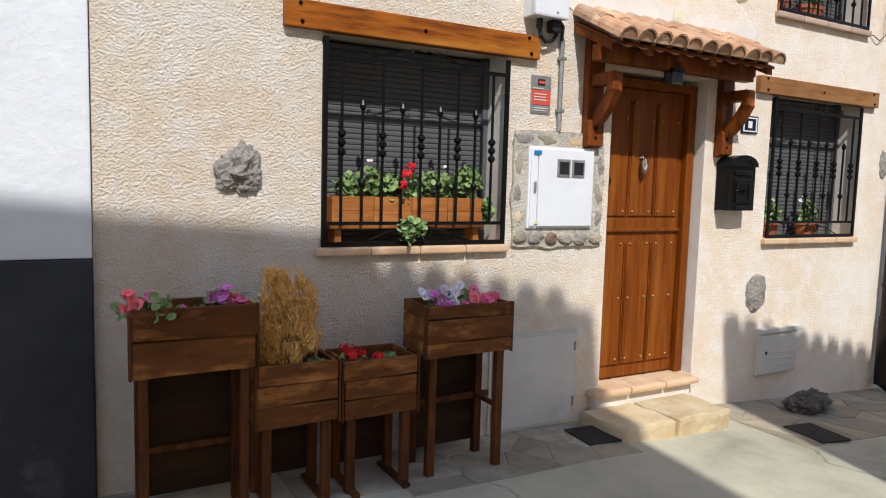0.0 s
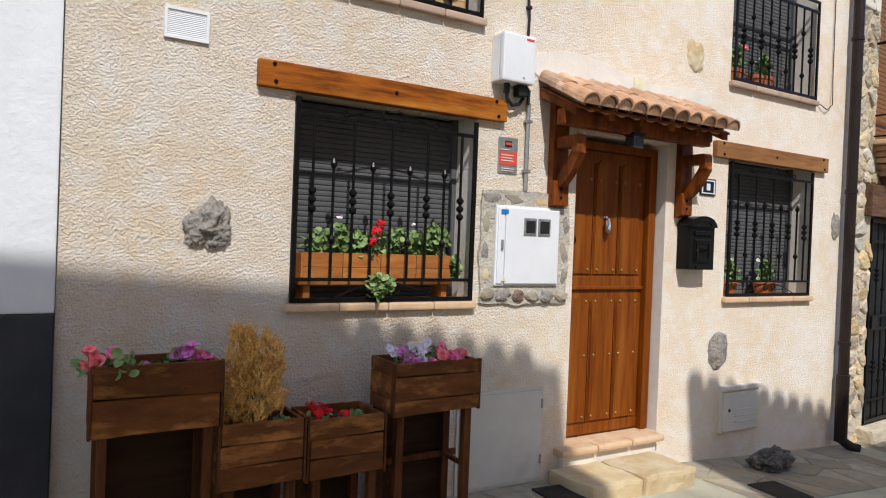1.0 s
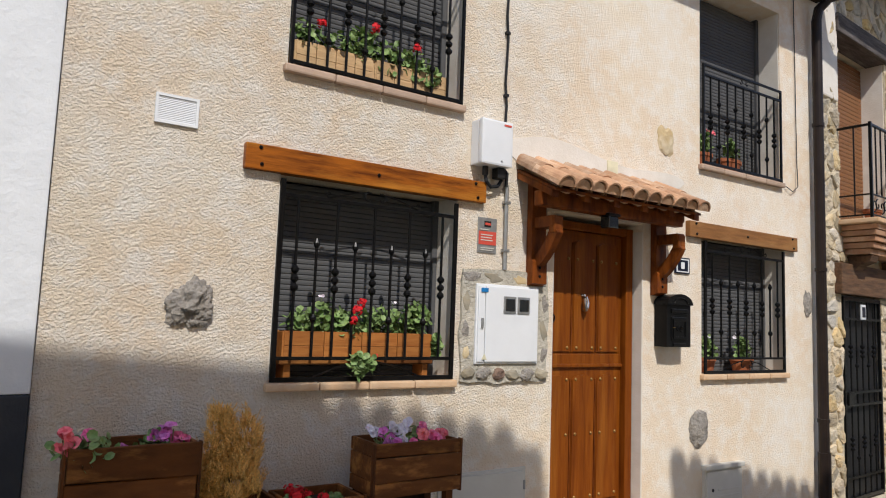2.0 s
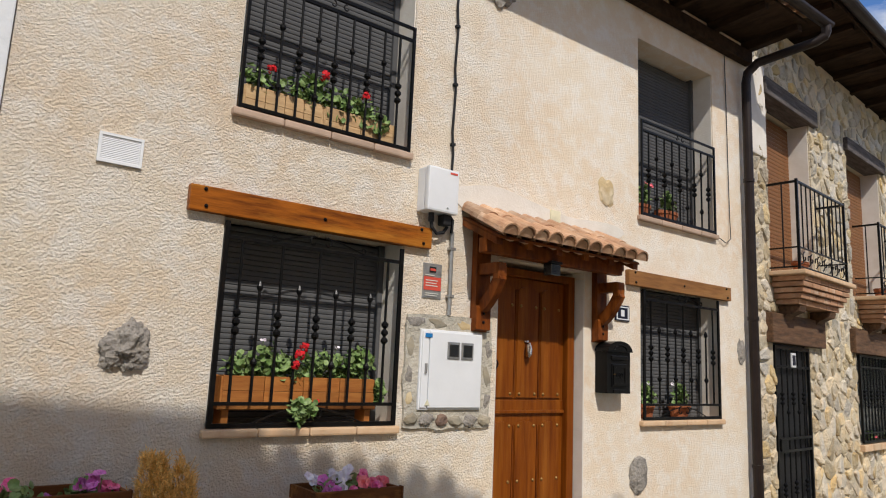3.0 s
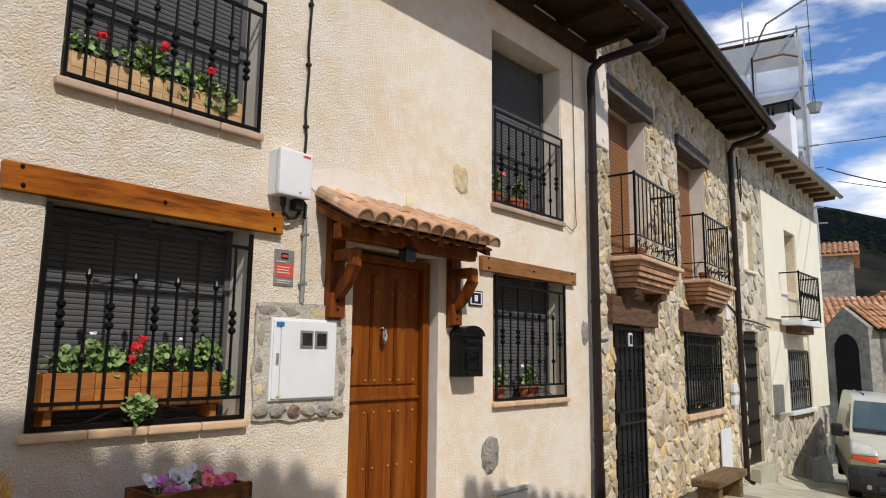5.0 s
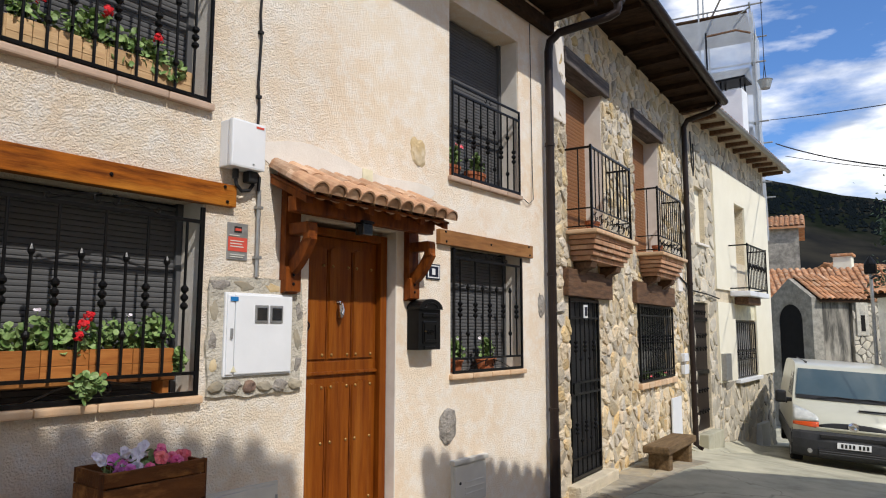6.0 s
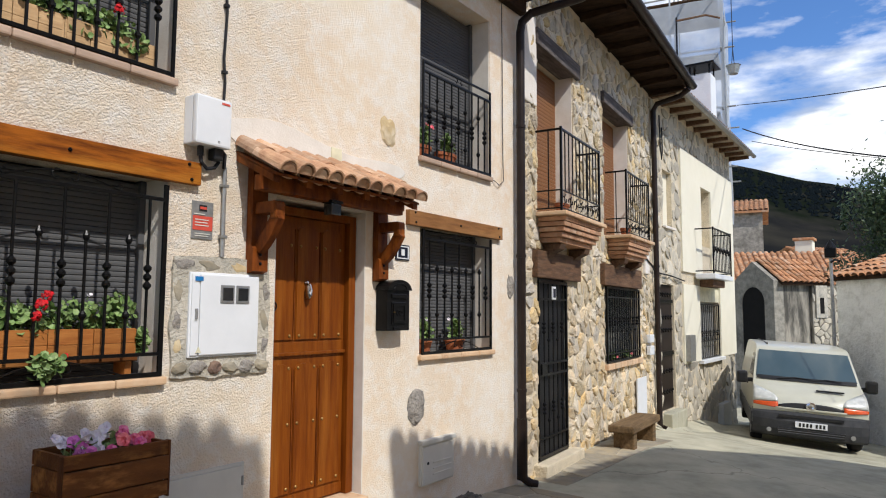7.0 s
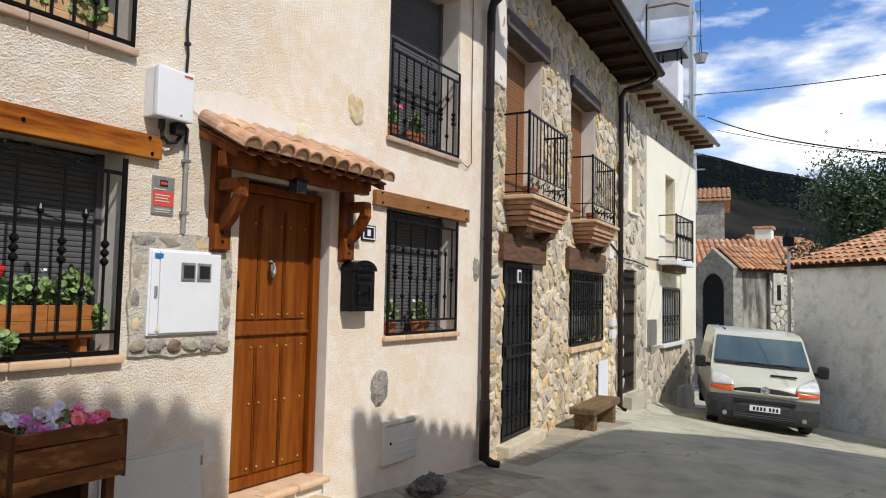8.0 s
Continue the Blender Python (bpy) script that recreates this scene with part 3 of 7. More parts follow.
# ---- unseen opposite houses, added to shade the street ----
def opposite(name, p0, p1, z, label, tiles):
    d = Vector((p1[0] - p0[0], p1[1] - p0[1], 0))
    length = d.length
    m = Matrix.Translation((p0[0], p0[1], 0)) @ Matrix.Rotation(math.atan2(d.y, d.x), 4, "Z")
    t = thing(name, m, label, "house", kind="structure")
    part("wall", box(B(), 0.05, length - 0.05, -6, -0.45, -1.2, z - 0.05), "opposite", t)
    bm = B()
    box(bm, 0, length, -6.2, 0.0, -0.06, 0.0)
    for v in bm.verts:
        v.co.z += z + 0.035 - 0.3 * (v.co.y + 0.04)
    part("roof", bm, "eave_wood", t)
    if tiles:
        bm = B()
        for k in range(int(length / 0.22)):
            xc = 0.11 + k * 0.22
            for j in range(4):
                y0, y1 = 0.06 - j * 0.4, 0.06 - (j + 1) * 0.4 - 0.06
                pts = [(0.095 * math.cos(a), 0.085 * math.sin(a)) for a in [math.pi * q / 6 for q in range(7)]]
                ra = [bm.verts.new((xc + x, y0, z + h - 0.3 * y0)) for x, h in pts]
                rb = [bm.verts.new((xc + x * 0.85, y1, z + h * 0.8 - 0.3 * y1 - 0.02)) for x, h in pts]
                for q in range(6):
                    bm.faces.new((ra[q], rb[q], rb[q + 1], ra[q + 1]))
        part("roof_tiles", bm, "old_tile", t, kind="stuff")


# eave heights and corners are set by where their shadow edges should fall
opposite("house_opposite", (-6.6, -4.985), (-1.6, -5.38), 7.71, "unseen rendered house across the street, plain eave added to cast shade", False)
opposite("house_opposite_tiled", (-1.6, -5.4), (0.12, -5.72), 7.55, "unseen rendered house across the street, tiled eave added to cast shade", True)
opposite("low_house_opposite", (1.72, -4.95), (3.9, -5.4), 6.45, "unseen lower rendered house across the street, tiled eave added to cast shade", True)
opposite("long_house_opposite", (3.76, -5.78), (6.93, -6.24), 6.45, "unseen rendered house across the street, added to cast shade", True)
opposite("corner_house_opposite", (6.95, -6.26), (10.6, -10.8), 6.45, "unseen rendered corner house across the street, added to cast shade", False)


# ---- stone house ----
def clip_cell(poly, px, pz, qx, qz):
    """Keep the part of poly nearer to p than to q."""
    mx, mz, nx, nz = (px + qx) / 2, (pz + qz) / 2, qx - px, qz - pz
    out = []
    for k in range(len(poly)):
        a, b = poly[k], poly[(k + 1) % len(poly)]
        da, db = (a[0] - mx) * nx + (a[1] - mz) * nz, (b[0] - mx) * nx + (b[1] - mz) * nz
        if da <= 0:
            out.append(a)
        if (da < 0 < db) or (db < 0 < da):
            f = da / (da - db)
            out.append((a[0] + f * (b[0] - a[0]), a[1] + f * (b[1] - a[1])))
    return out


def stone_cells(x0, x1, z0, z1, holes, size, rng):
    """Irregular stone outlines that fill a wall and keep clear of its openings."""
    seeds = []
    nz = max(1, round((z1 - z0) / size))
    for j in range(nz):
        nx = max(1, round((x1 - x0) / (size * rng.uniform(1.45, 2.1))))
        for i in range(nx):
            seeds.append((x0 + (i + 0.5 + rng.uniform(-0.46, 0.46)) * (x1 - x0) / nx, z0 + (j + 0.5 + rng.uniform(-0.5, 0.5)) * (z1 - z0) / nz))
    if len(seeds) > 60:
        # a few large stones among the small ones
        seeds = [q for q in seeds if rng.random() > 0.16]
    cells = []
    for k, (px, pz) in enumerate(seeds):
        poly = [(x0, z0), (x1, z0), (x1, z1), (x0, z1)]
        for m, (qx, qz) in enumerate(seeds):
            if m != k and abs(qx - px) < size * 3.2 and abs(qz - pz) < size * 3.2:
                poly = clip_cell(poly, px, pz, qx, qz)
        for h in holes:
            # cut by the side of the opening that lies nearest to the seed
            if px < h[0] or px > h[1] or pz < h[2] or pz > h[3]:
                gaps = [(h[0] - px, 0), (px - h[1], 1), (h[2] - pz, 2), (pz - h[3], 3)]
                side = max(gaps)[1]
                q = {0: (2 * h[0] - px, pz), 1: (2 * h[1] - px, pz), 2: (px, 2 * h[2] - pz), 3: (px, 2 * h[3] - pz)}[side]
                inside = any(h[0] < x < h[1] and h[2] < z < h[3] for x, z in poly)
                if inside:
                    poly = clip_cell(poly, px, pz, *q)
            else:
                poly = []
                break
        if len(poly) > 2:
            cx, cz = sum(p[0] for p in poly) / len(poly), sum(p[1] for p in poly) / len(poly)
            if max(abs(p[0] - cx) for p in poly) > 0.03 and max(abs(p[1] - cz) for p in poly) > 0.03:
                cells.append((cx, cz, poly))
    return cells


def add_stone(bm, cell, rng, depth=0.019, gap=0.009, origin=(0, 0)):
    """One rough stone: a worn, uneven outline that swells to a lumpy face."""
    cx, cz, poly = cell
    worn = []
    for k in range(len(poly)):
        a, b, c = poly[k - 1], poly[k], poly[(k + 1) % len(poly)]
        worn += [(b[0] + 0.22 * (a[0] - b[0]), b[1] + 0.22 * (a[1] - b[1])), (b[0] + 0.22 * (c[0] - b[0]), b[1] + 0.22 * (c[1] - b[1]))]
    worn = [(cx + (x - cx) * q, cz + (z - cz) * q) for (x, z), q in ((w, rng.uniform(0.87, 1.02)) for w in worn)]
    d = depth * rng.uniform(0.45, 1.6)
    tilt_x, tilt_z = rng.uniform(-0.16, 0.16), rng.uniform(-0.16, 0.16)
    rings = []
    for shrink, scale, y in ((gap * 0.7, 1.0, 0.012), (gap, 0.97, -d * 0.55), (gap * 1.3, 0.80, -d * 0.95)):
        ring = []
        for x, z in worn:
            r = math.hypot(x - cx, z - cz) or 1e-6
            f = max(0.2, 1 - shrink / r) * scale
            xx, zz = cx + (x - cx) * f, cz + (z - cz) * f
            lump = rng.uniform(-0.2, 0.2) * d if y < 0 else 0.0
            ring.append(bm.verts.new((xx - origin[0], y + lump + (tilt_x * (xx - cx) + tilt_z * (zz - cz)) * (y < 0), zz - origin[1])))
        rings.append(ring)
    n = len(worn)
    for a, b in zip(rings, rings[1:]):
        for k in range(n):
            bm.faces.new((a[k], a[(k + 1) % n], b[(k + 1) % n], b[k]))
    top = bm.verts.new((cx + rng.uniform(-0.15, 0.15) * 0.1 - origin[0], -d * rng.uniform(0.85, 1.25), cz + rng.uniform(-0.015, 0.015) - origin[1]))
    for k in range(n):
        bm.faces.new((rings[-1][k], rings[-1][(k + 1) % n], top))


def stone_facing(parent, x0, x1, z0, z1, holes, size, seed, mat, mat_joined, near=None):
    """Rubble facing: the stones inside the near stretch are pieces, the rest is one joined part."""
    rng = random.Random(seed)
    rest, count = B(), 0
    for cell in stone_cells(x0, x1, z0, z1, holes, size, rng):
        if near and near[0] < cell[0] < near[1] and near[2] < cell[1] < near[3] and count < 300:
            bm = B()
            add_stone(bm, cell, rng, origin=cell)
            part("stone", bm, mat, parent, at=pose(cell[0], 0, cell[1]))
            count += 1
        else:
            add_stone(rest, cell, rng)
    if rest.verts:
        part("rubble_stones", rest, mat_joined, parent, "irregular rubble stones set in mortar", kind="stuff")
    else:
        rest.free()


HOLES2 = [(0.43, 1.43, 0.03, 2.45), (0.45, 1.75, 2.93, 4.98), (3.05, 4.98, 0.99, 2.45), (3.08, 4.55, 2.93, 4.97)]
stone_house = thing("stone_house", ROW, "two-storey house of golden rubble stone with iron balconies", "house", kind="structure")
part("wall", wall_sheet(B(), -0.02, 6.09, -1.0, 5.95, 0.0, 0.5, HOLES2), "mortar", stone_house, "sandy mortar core of the wall")
part("room_back", box(B(), 0, 6.05, 0.9, 0.95, -0.8, 5.9), "void_shade", stone_house)
eave(stone_house, 0.06, 6.2, 5.90, 0.72, "eave_wood", "eave_wood", drop=0.0)
gutter(stone_house, 0.06, 6.25, -0.80, 6.03, "pipe_paint", 0.075)
part("fascia", box(B(), 0.06, 6.2, -0.735, -0.715, 5.93, 6.10, 0.004), "eave_wood", stone_house)

HOLES3 = [(0.43, 1.33, -0.14, 2.31), (0.73, 1.33, 3.48, 4.62), (3.5, 4.42, 3.3, 4.67), (3.22, 5.1, 0.69, 2.0)]
third_house = thing("cream_stone_house", ROW3, "house part cream-painted and part rubble stone with pale eaves", "house", kind="structure")
part("wall", wall_sheet(B(), 0.004, 6.75, -2.2, 6.02, 0.0, 0.5, HOLES3), "mortar", third_house, "mortar core of the wall")
part("room_back", box(B(), 0, 6.5, 0.9, 0.95, -0.8, 5.9), "void_shade", third_house)
part("side_wall", box(B(), 6.4, 6.75, 0.5, 6.0, -2.2, 6.02), "cream_paint", third_house)
eave(third_house, 0.12, 7.0, 5.90, 0.53, "old_wood", "pale_eave", drop=0.02, step=0.6)
gutter(third_house, 0.1, 7.05, -0.59, 6.0, "galvanised")


# ---- cream house: timber lintels, sills, windows ----
def lintel(x0, x1, z0, z1, mat, label):
    t = thing("window_lintel", pose((x0 + x1) / 2, 0, z0), label, "lintel", "window lintels", kind="structure")
    w = (x1 - x0) / 2
    bm = box(B(), -w, w, -0.045, 0.03, 0, z1 - z0, 0.006)
    for v in bm.verts:
        v.co.z += 0.004 * noise.noise(Vector((v.co.x * 3, x0, 0)))
    part("beam", bm, mat, t)
    h = z1 - z0
    for x, z in ((-w + 0.09, h * 0.2), (-w + 0.08, h * 0.85), (0, h * 0.5), (w - 0.09, h * 0.85), (w - 0.07, h * 0.2)):
        bm = B()
        lathe(bm, [(0.011, 0.0), (0.011, 0.006), (0.006, 0.011)], (0, 0, 0), 8)
        part("bolt", bm, "iron", t, "dark iron bolt head", at=pose(x, -0.045, z, 90))


lintel(-0.213, 1.409, 2.53, 2.672, "varnished_wood", "orange varnished pine lintel over a barred window")
lintel(3.53, 5.145, 2.517, 2.65, "pale_beam", "pale brown timber lintel over a barred window")


def sill(parent, x0, x1, z, mat, pieces):
    w = (x1 - x0) / pieces
    for k in range(pieces):
        bm = box(B(), x0 + k * w + 0.002, x0 + (k + 1) * w - 0.002, -0.045, 0.2, z - 0.045, z + 0.002, 0.012)
        part("sill_tile", bm, mat, parent)


def shutter(parent, x0, x1, y, z0, z1, mat, pitch=0.032):
    """A roller shutter: one slat mesh, hung in rows."""
    bm = B()
    w = x1 - x0
    prof = [(0.0, 0.0), (-0.003, 0.004), (-0.0045, pitch * 0.5), (-0.003, pitch - 0.006), (0.0, pitch - 0.002), (0.004, pitch * 0.5)]
    a = [bm.verts.new((0, p[0], p[1])) for p in prof]
    b = [bm.verts.new((w, p[0], p[1])) for p in prof]
    for k in range(len(prof)):
        j = (k + 1) % len(prof)
        bm.faces.new((a[k], b[k], b[j], a[j]))
    first = part("slat", bm, mat, parent, at=pose(x0, y, z0))
    for k in range(1, int((z1 - z0) / pitch)):
        ob = new("slat", first.data)
        ob.parent = parent
        ob.matrix_basis = pose(x0, y, z0 + k * pitch)


def window(n, h, depth, label, mat, pieces, back="shutter", top=None):
    w = thing("window_%d" % n, pose(0, 0, 0), label, "window", "windows of the cream house", kind="structure")
    sill(w, h[0] - 0.025, h[1] + 0.012, h[2], mat, pieces)
    part("window_board", box(B(), h[0], h[1], 0.2, 0.42, h[2] - 0.03, h[2] + 0.01), "smooth_render", w)
    for x in (h[0] + 0.01, h[1] - 0.05):
        part("shutter_guide", box(B(), x, x + 0.04, depth - 0.03, depth + 0.03, h[2] + 0.01, h[3], 0.004), "shutter", w)
    part("pane", box(B(), h[0], h[1], depth + 0.05, depth + 0.06, h[2], h[3]), "window_glass", w, "dark glass pane")
    shutter(w, h[0] + 0.05, h[1] - 0.05, depth, h[2] + 0.01, top or h[3], back)
    return w


window(1, HOLES[0], 0.25, "ground-floor window with a closed grey roller shutter", "sill_clay", 4)
window(2, HOLES[1], 0.22, "small ground-floor window with a closed grey roller shutter", "sill_clay", 4)
window(3, HOLES[2], 0.23, "upper window with a closed grey roller shutter", "sill_pink", 4)
window(4, HOLES[3], 0.24, "tall upper window with a closed dark roller shutter", "sill_pink", 4)


# ---- wrought-iron grilles ----
def baluster(length, knots, finial=False):
    """A slim iron bar with beads: knots of (height, size)."""
    prof = [(0.0088, 0.0)]
    for z, s in sorted(knots):
        n = 3 if s > 0.9 else 1
        for k in range(n):
            c = z + (k - (n - 1) / 2) * 0.05
            prof += [(0.0088, c - 0.024), (0.0235 * (1 if s > 0.9 else 0.85), c - 0.007), (0.0235 * (1 if s > 0.9 else 0.85), c + 0.007), (0.0088, c + 0.024)]
    prof.append((0.0088, length))
    if finial:
        prof += [(0.019, length + 0.016), (0.019, length + 0.03), (0.006, length + 0.058)]
    bm = B()
    lathe(bm, prof, (0, 0, 0), 8)
    return bm


def scroll(bm, cx, cz, r, start, turn, y=0.0, radius=0.005):
    pts = [(cx + r * (1 - 0.72 * k / 14) * math.cos(start + turn * k / 14), y, cz + r * (1 - 0.72 * k / 14) * math.sin(start + turn * k / 14)) for k in range(15)]
    tube(bm, pts, radius, 6)


def grille_full():
    """Window grille: five tall beaded bars, four with finials, scrolls at head and foot."""
    g = thing("window_grille", pose(0, -0.012, 1.375), "black wrought-iron window grille with beaded bars and scrolls", "grille", "ground-floor window grilles")
    w, h = 1.205, 1.13
    for name, a in (("stile", (0.004, 0.032, 0.0, h)), ("stile", (w - 0.026, w + 0.002, 0.0, h)), ("rail", (0.032, w - 0.026, 0.0, 0.026)), ("rail", (0.032, w - 0.026, 0.12, 0.14)), ("rail", (0.032, w - 0.026, 1.028, 1.05))):
        part(name, box(B(), a[0], a[1], -0.008, 0.008, a[2], a[3], 0.002), "iron", g)
    for k in range(9):
        x = 0.115 + k * 0.122
        if k % 2 == 0:
            part("bar", baluster(0.9, [(0.44, 1.0)]), "iron", g, at=pose(x, 0, 0.134))
        else:
            part("bar", baluster(0.62, [(0.22, 0.8)], True), "iron", g, at=pose(x, 0, 0.134))
    for cx, s in ((0.60, 1), (0.60, -1)):
        bm = B()
        scroll(bm, cx + s * 0.045, 1.085, 0.035, math.pi / 2 if s > 0 else math.pi / 2, -s * 4.4)
        tube(bm, [(cx + s * 0.03, 0, 1.118), (cx + s * 0.15, 0, 1.10), (cx + s * 0.3, 0, 1.055)], 0.005, 6)
        scroll(bm, cx + s * 0.3, 1.075, 0.022, -math.pi / 2, s * 4.4)
        part("scroll", bm, "iron", g)
        bm = B()
        scroll(bm, cx + s * 0.05, 0.07, 0.04, math.pi / 2, -s * 4.6)
        tube(bm, [(cx + s * 0.05, 0, 0.11), (cx + s * 0.2, 0, 0.08), (cx + s * 0.36, 0, 0.02)], 0.005, 6)
        part("scroll", bm, "iron", g)
    return g


g1 = grille_full()
copy_thing(g1, pose(3.758, -0.012, 1.375))


def grille_rail():
    """Upper window guard: beaded bars under a double top rail."""
    g = thing("window_guard", pose(0, -0.02, 3.165), "black wrought-iron window guard rail with beaded bars", "guard rail", "upper window guards")
    w = 1.2
    for name, a in (("stile", (0.006, 0.026, 0.0, 0.9)), ("stile", (w - 0.014, w + 0.006, 0.0, 0.9)), ("rail", (0.026, w - 0.014, 0.008, 0.03)), ("rail", (0.026, w - 0.014, 0.79, 0.81)), ("rail", (0.026, w - 0.014, 0.88, 0.9))):
        part(name, box(B(), a[0], a[1], -0.009, 0.009, a[2], a[3], 0.002), "iron", g)
    for k in range(9):
        x = 0.115 + k * 0.121
        part("bar", baluster(0.765, [(0.36, 1.0)] if k % 2 == 0 else [(0.54, 0.8), (0.16, 0.8)]), "iron", g, at=pose(x, 0, 0.028))
    for x, turn in ((0.56, -4.4), (0.66, 4.4)):
        bm = B()
        scroll(bm, x, 0.845, 0.028, math.pi / 2, turn)
        part("scroll", bm, "iron", g)
    return g


g3 = grille_rail()
copy_thing(g3, pose(3.73, -0.02, 3.165))


# ---- plants ----
def leaf_disc(bm, c, r, rng, lobes=7):
    """A small scalloped round leaf, tilted and a little cupped."""
    n = Vector((rng.gauss(0, 0.7), -0.6 + rng.gauss(0, 0.6), 0.7 + rng.gauss(0, 0.5))).normalized()
    u = n.orthogonal().normalized()
    w = n.cross(u)
    mid = bm.verts.new(c - n * r * 0.22)
    ring = [bm.verts.new(c + (u * math.cos(a) + w * math.sin(a)) * r * rng.uniform(0.8, 1.1)) for a in (k * math.tau / lobes for k in range(lobes))]
    for k in range(lobes):
        bm.faces.new((mid, ring[k], ring[(k + 1) % lobes]))


def bloom(bm, c, r, rng, petals=26):
    """A geranium head: a ball of small petals."""
    for _ in range(petals):
        d = Vector((rng.gauss(0, 1), rng.gauss(-0.5, 1), rng.gauss(0.4, 1))).normalized()
        p = c + d * r * rng.uniform(0.5, 1)
        u = d.orthogonal().normalized()
        w = d.cross(u)
        s = r * rng.uniform(0.26, 0.42)
        ring = [bm.verts.new(p + (u * math.cos(a) + w * math.sin(a)) * s + d * s * 0.35 * (k % 2)) for k, a in enumerate(q * math.tau / 6 for q in range(6))]
        bm.faces.new(ring)


def trumpet(bm, c, r, rng):
    """Two or three petunia trumpets: five ruffled lobes round a sunken throat."""
    for _ in range(3):
        d = Vector((rng.gauss(0, 0.55), -0.8 + rng.gauss(0, 0.4), 0.65 + rng.gauss(0, 0.4))).normalized()
        p = c + Vector((rng.gauss(0, 0.55), rng.gauss(0, 0.35), rng.gauss(0, 0.35))) * r
        u = d.orthogonal().normalized()
        w = d.cross(u)
        mid = bm.verts.new(p - d * r * 0.45)
        turn = rng.uniform(0, 1)
        rings = []
        for f, lift in ((0.45, -0.05), (1.0, 0.0)):
            rings.append([bm.verts.new(p + (u * math.cos(a) + w * math.sin(a)) * r * 0.85 * f * (0.80 + 0.2 * abs(math.cos(2.5 * (a - turn)))) + d * r * (lift + f * rng.uniform(-0.14, 0.14))) for a in (k * math.tau / 15 for k in range(15))])
        for k in range(15):
            j = (k + 1) % 15
            bm.faces.new((mid, rings[0][k], rings[0][j]))
            bm.faces.new((rings[0][k], rings[1][k], rings[1][j], rings[0][j]))


def plant(name, m, label, category, clumps, leaf_r, count, seed, flowers=(), leaf_mat="leaf", group=""):
    """A leafy plant: clumps of (x, y, z, rx, ry, rz), flowers of (x, y, z, radius, material)."""
    rng = random.Random(seed)
    t = thing(name, m, label, category, group)
    bm = B()
    for x, y, z, rx, ry, rz in clumps:
        for _ in range(count):
            d = Vector((rng.gauss(0, 0.5), rng.gauss(0, 0.5), rng.gauss(0, 0.5)))
            if d.length > 1.2:
                d *= 0.7
            leaf_disc(bm, Vector((x + d.x * rx, y + d.y * ry, z + d.z * rz)), leaf_r * rng.uniform(0.55, 1.15), rng)
    part("foliage", bm, leaf_mat, t, kind="stuff")
    bm = B()
    for x, y, z, rx, ry, rz in clumps:
        for _ in range(3):
            top = Vector((x + rng.uniform(-0.7, 0.7) * rx, y + rng.uniform(-0.5, 0.5) * ry, z + rng.uniform(-0.2, 0.6) * rz))
            tube(bm, [(x, y, z - rz * 1.1), (x * 0.6 + top.x * 0.4, y * 0.6 + top.y * 0.4, z - 0.3 * rz), top], [0.004, 0.003, 0.002], 5)
    for x, y, z, r, mat in flowers:
        tube(bm, [(x, y + 0.01, z - r * 2.4), (x, y, z)], 0.0022, 5)
    part("stems", bm, leaf_mat, t, kind="stuff")
    for x, y, z, r, mat in flowers:
        bm = B()
        if mat == "red_flower":
            bloom(bm, Vector((x, y, z)), r, rng)
        else:
            trumpet(bm, Vector((x, y, z)), r, rng)
        part("flower", bm, mat, t, "bright flower head")
    return t


def long_box(name, x0, x1, y0, y1, z0, z1, mat, label, seams, feet=False):
    t = thing(name, pose((x0 + x1) / 2, (y0 + y1) / 2, z0), label, "flower box")
    w, d, h = (x1 - x0) / 2, (y1 - y0) / 2, z1 - z0
    n = seams + 1
    for k in range(n):
        a, b = -w + k * 2 * w / n, -w + (k + 1) * 2 * w / n
        part("front_board", box(B(), a + 0.002, b - 0.002, -d, -d + 0.018, h * 0.46, h, 0.003), mat, t)
        part("front_board", box(B(), a + 0.002, b - 0.002, -d, -d + 0.018, 0, h * 0.45, 0.003), mat, t)
    part("back_board", box(B(), -w, w, d - 0.018, d, 0, h, 0.003), mat, t)
    for s in (-1, 1):
        part("end_board", box(B(), s * w - 0.009, s * w + 0.009, -d + 0.004, d - 0.004, 0, h - 0.004, 0.003), mat, t)
    part("soil", box(B(), -w + 0.01, w - 0.01, -d + 0.018, d - 0.018, 0.01, h - 0.02), "soil", t)
    if feet:
        part("shelf", box(B(), -w - 0.02, w + 0.02, -d, d, -0.035, -0.004, 0.004), "planter_wood", t)
        for s in (-1, 1):
            part("leg", box(B(), s * (w - 0.03) - 0.02, s * (w - 0.03) + 0.02, -d + 0.01, d - 0.01, -0.125, -0.035, 0.004), mat, t)
    return t


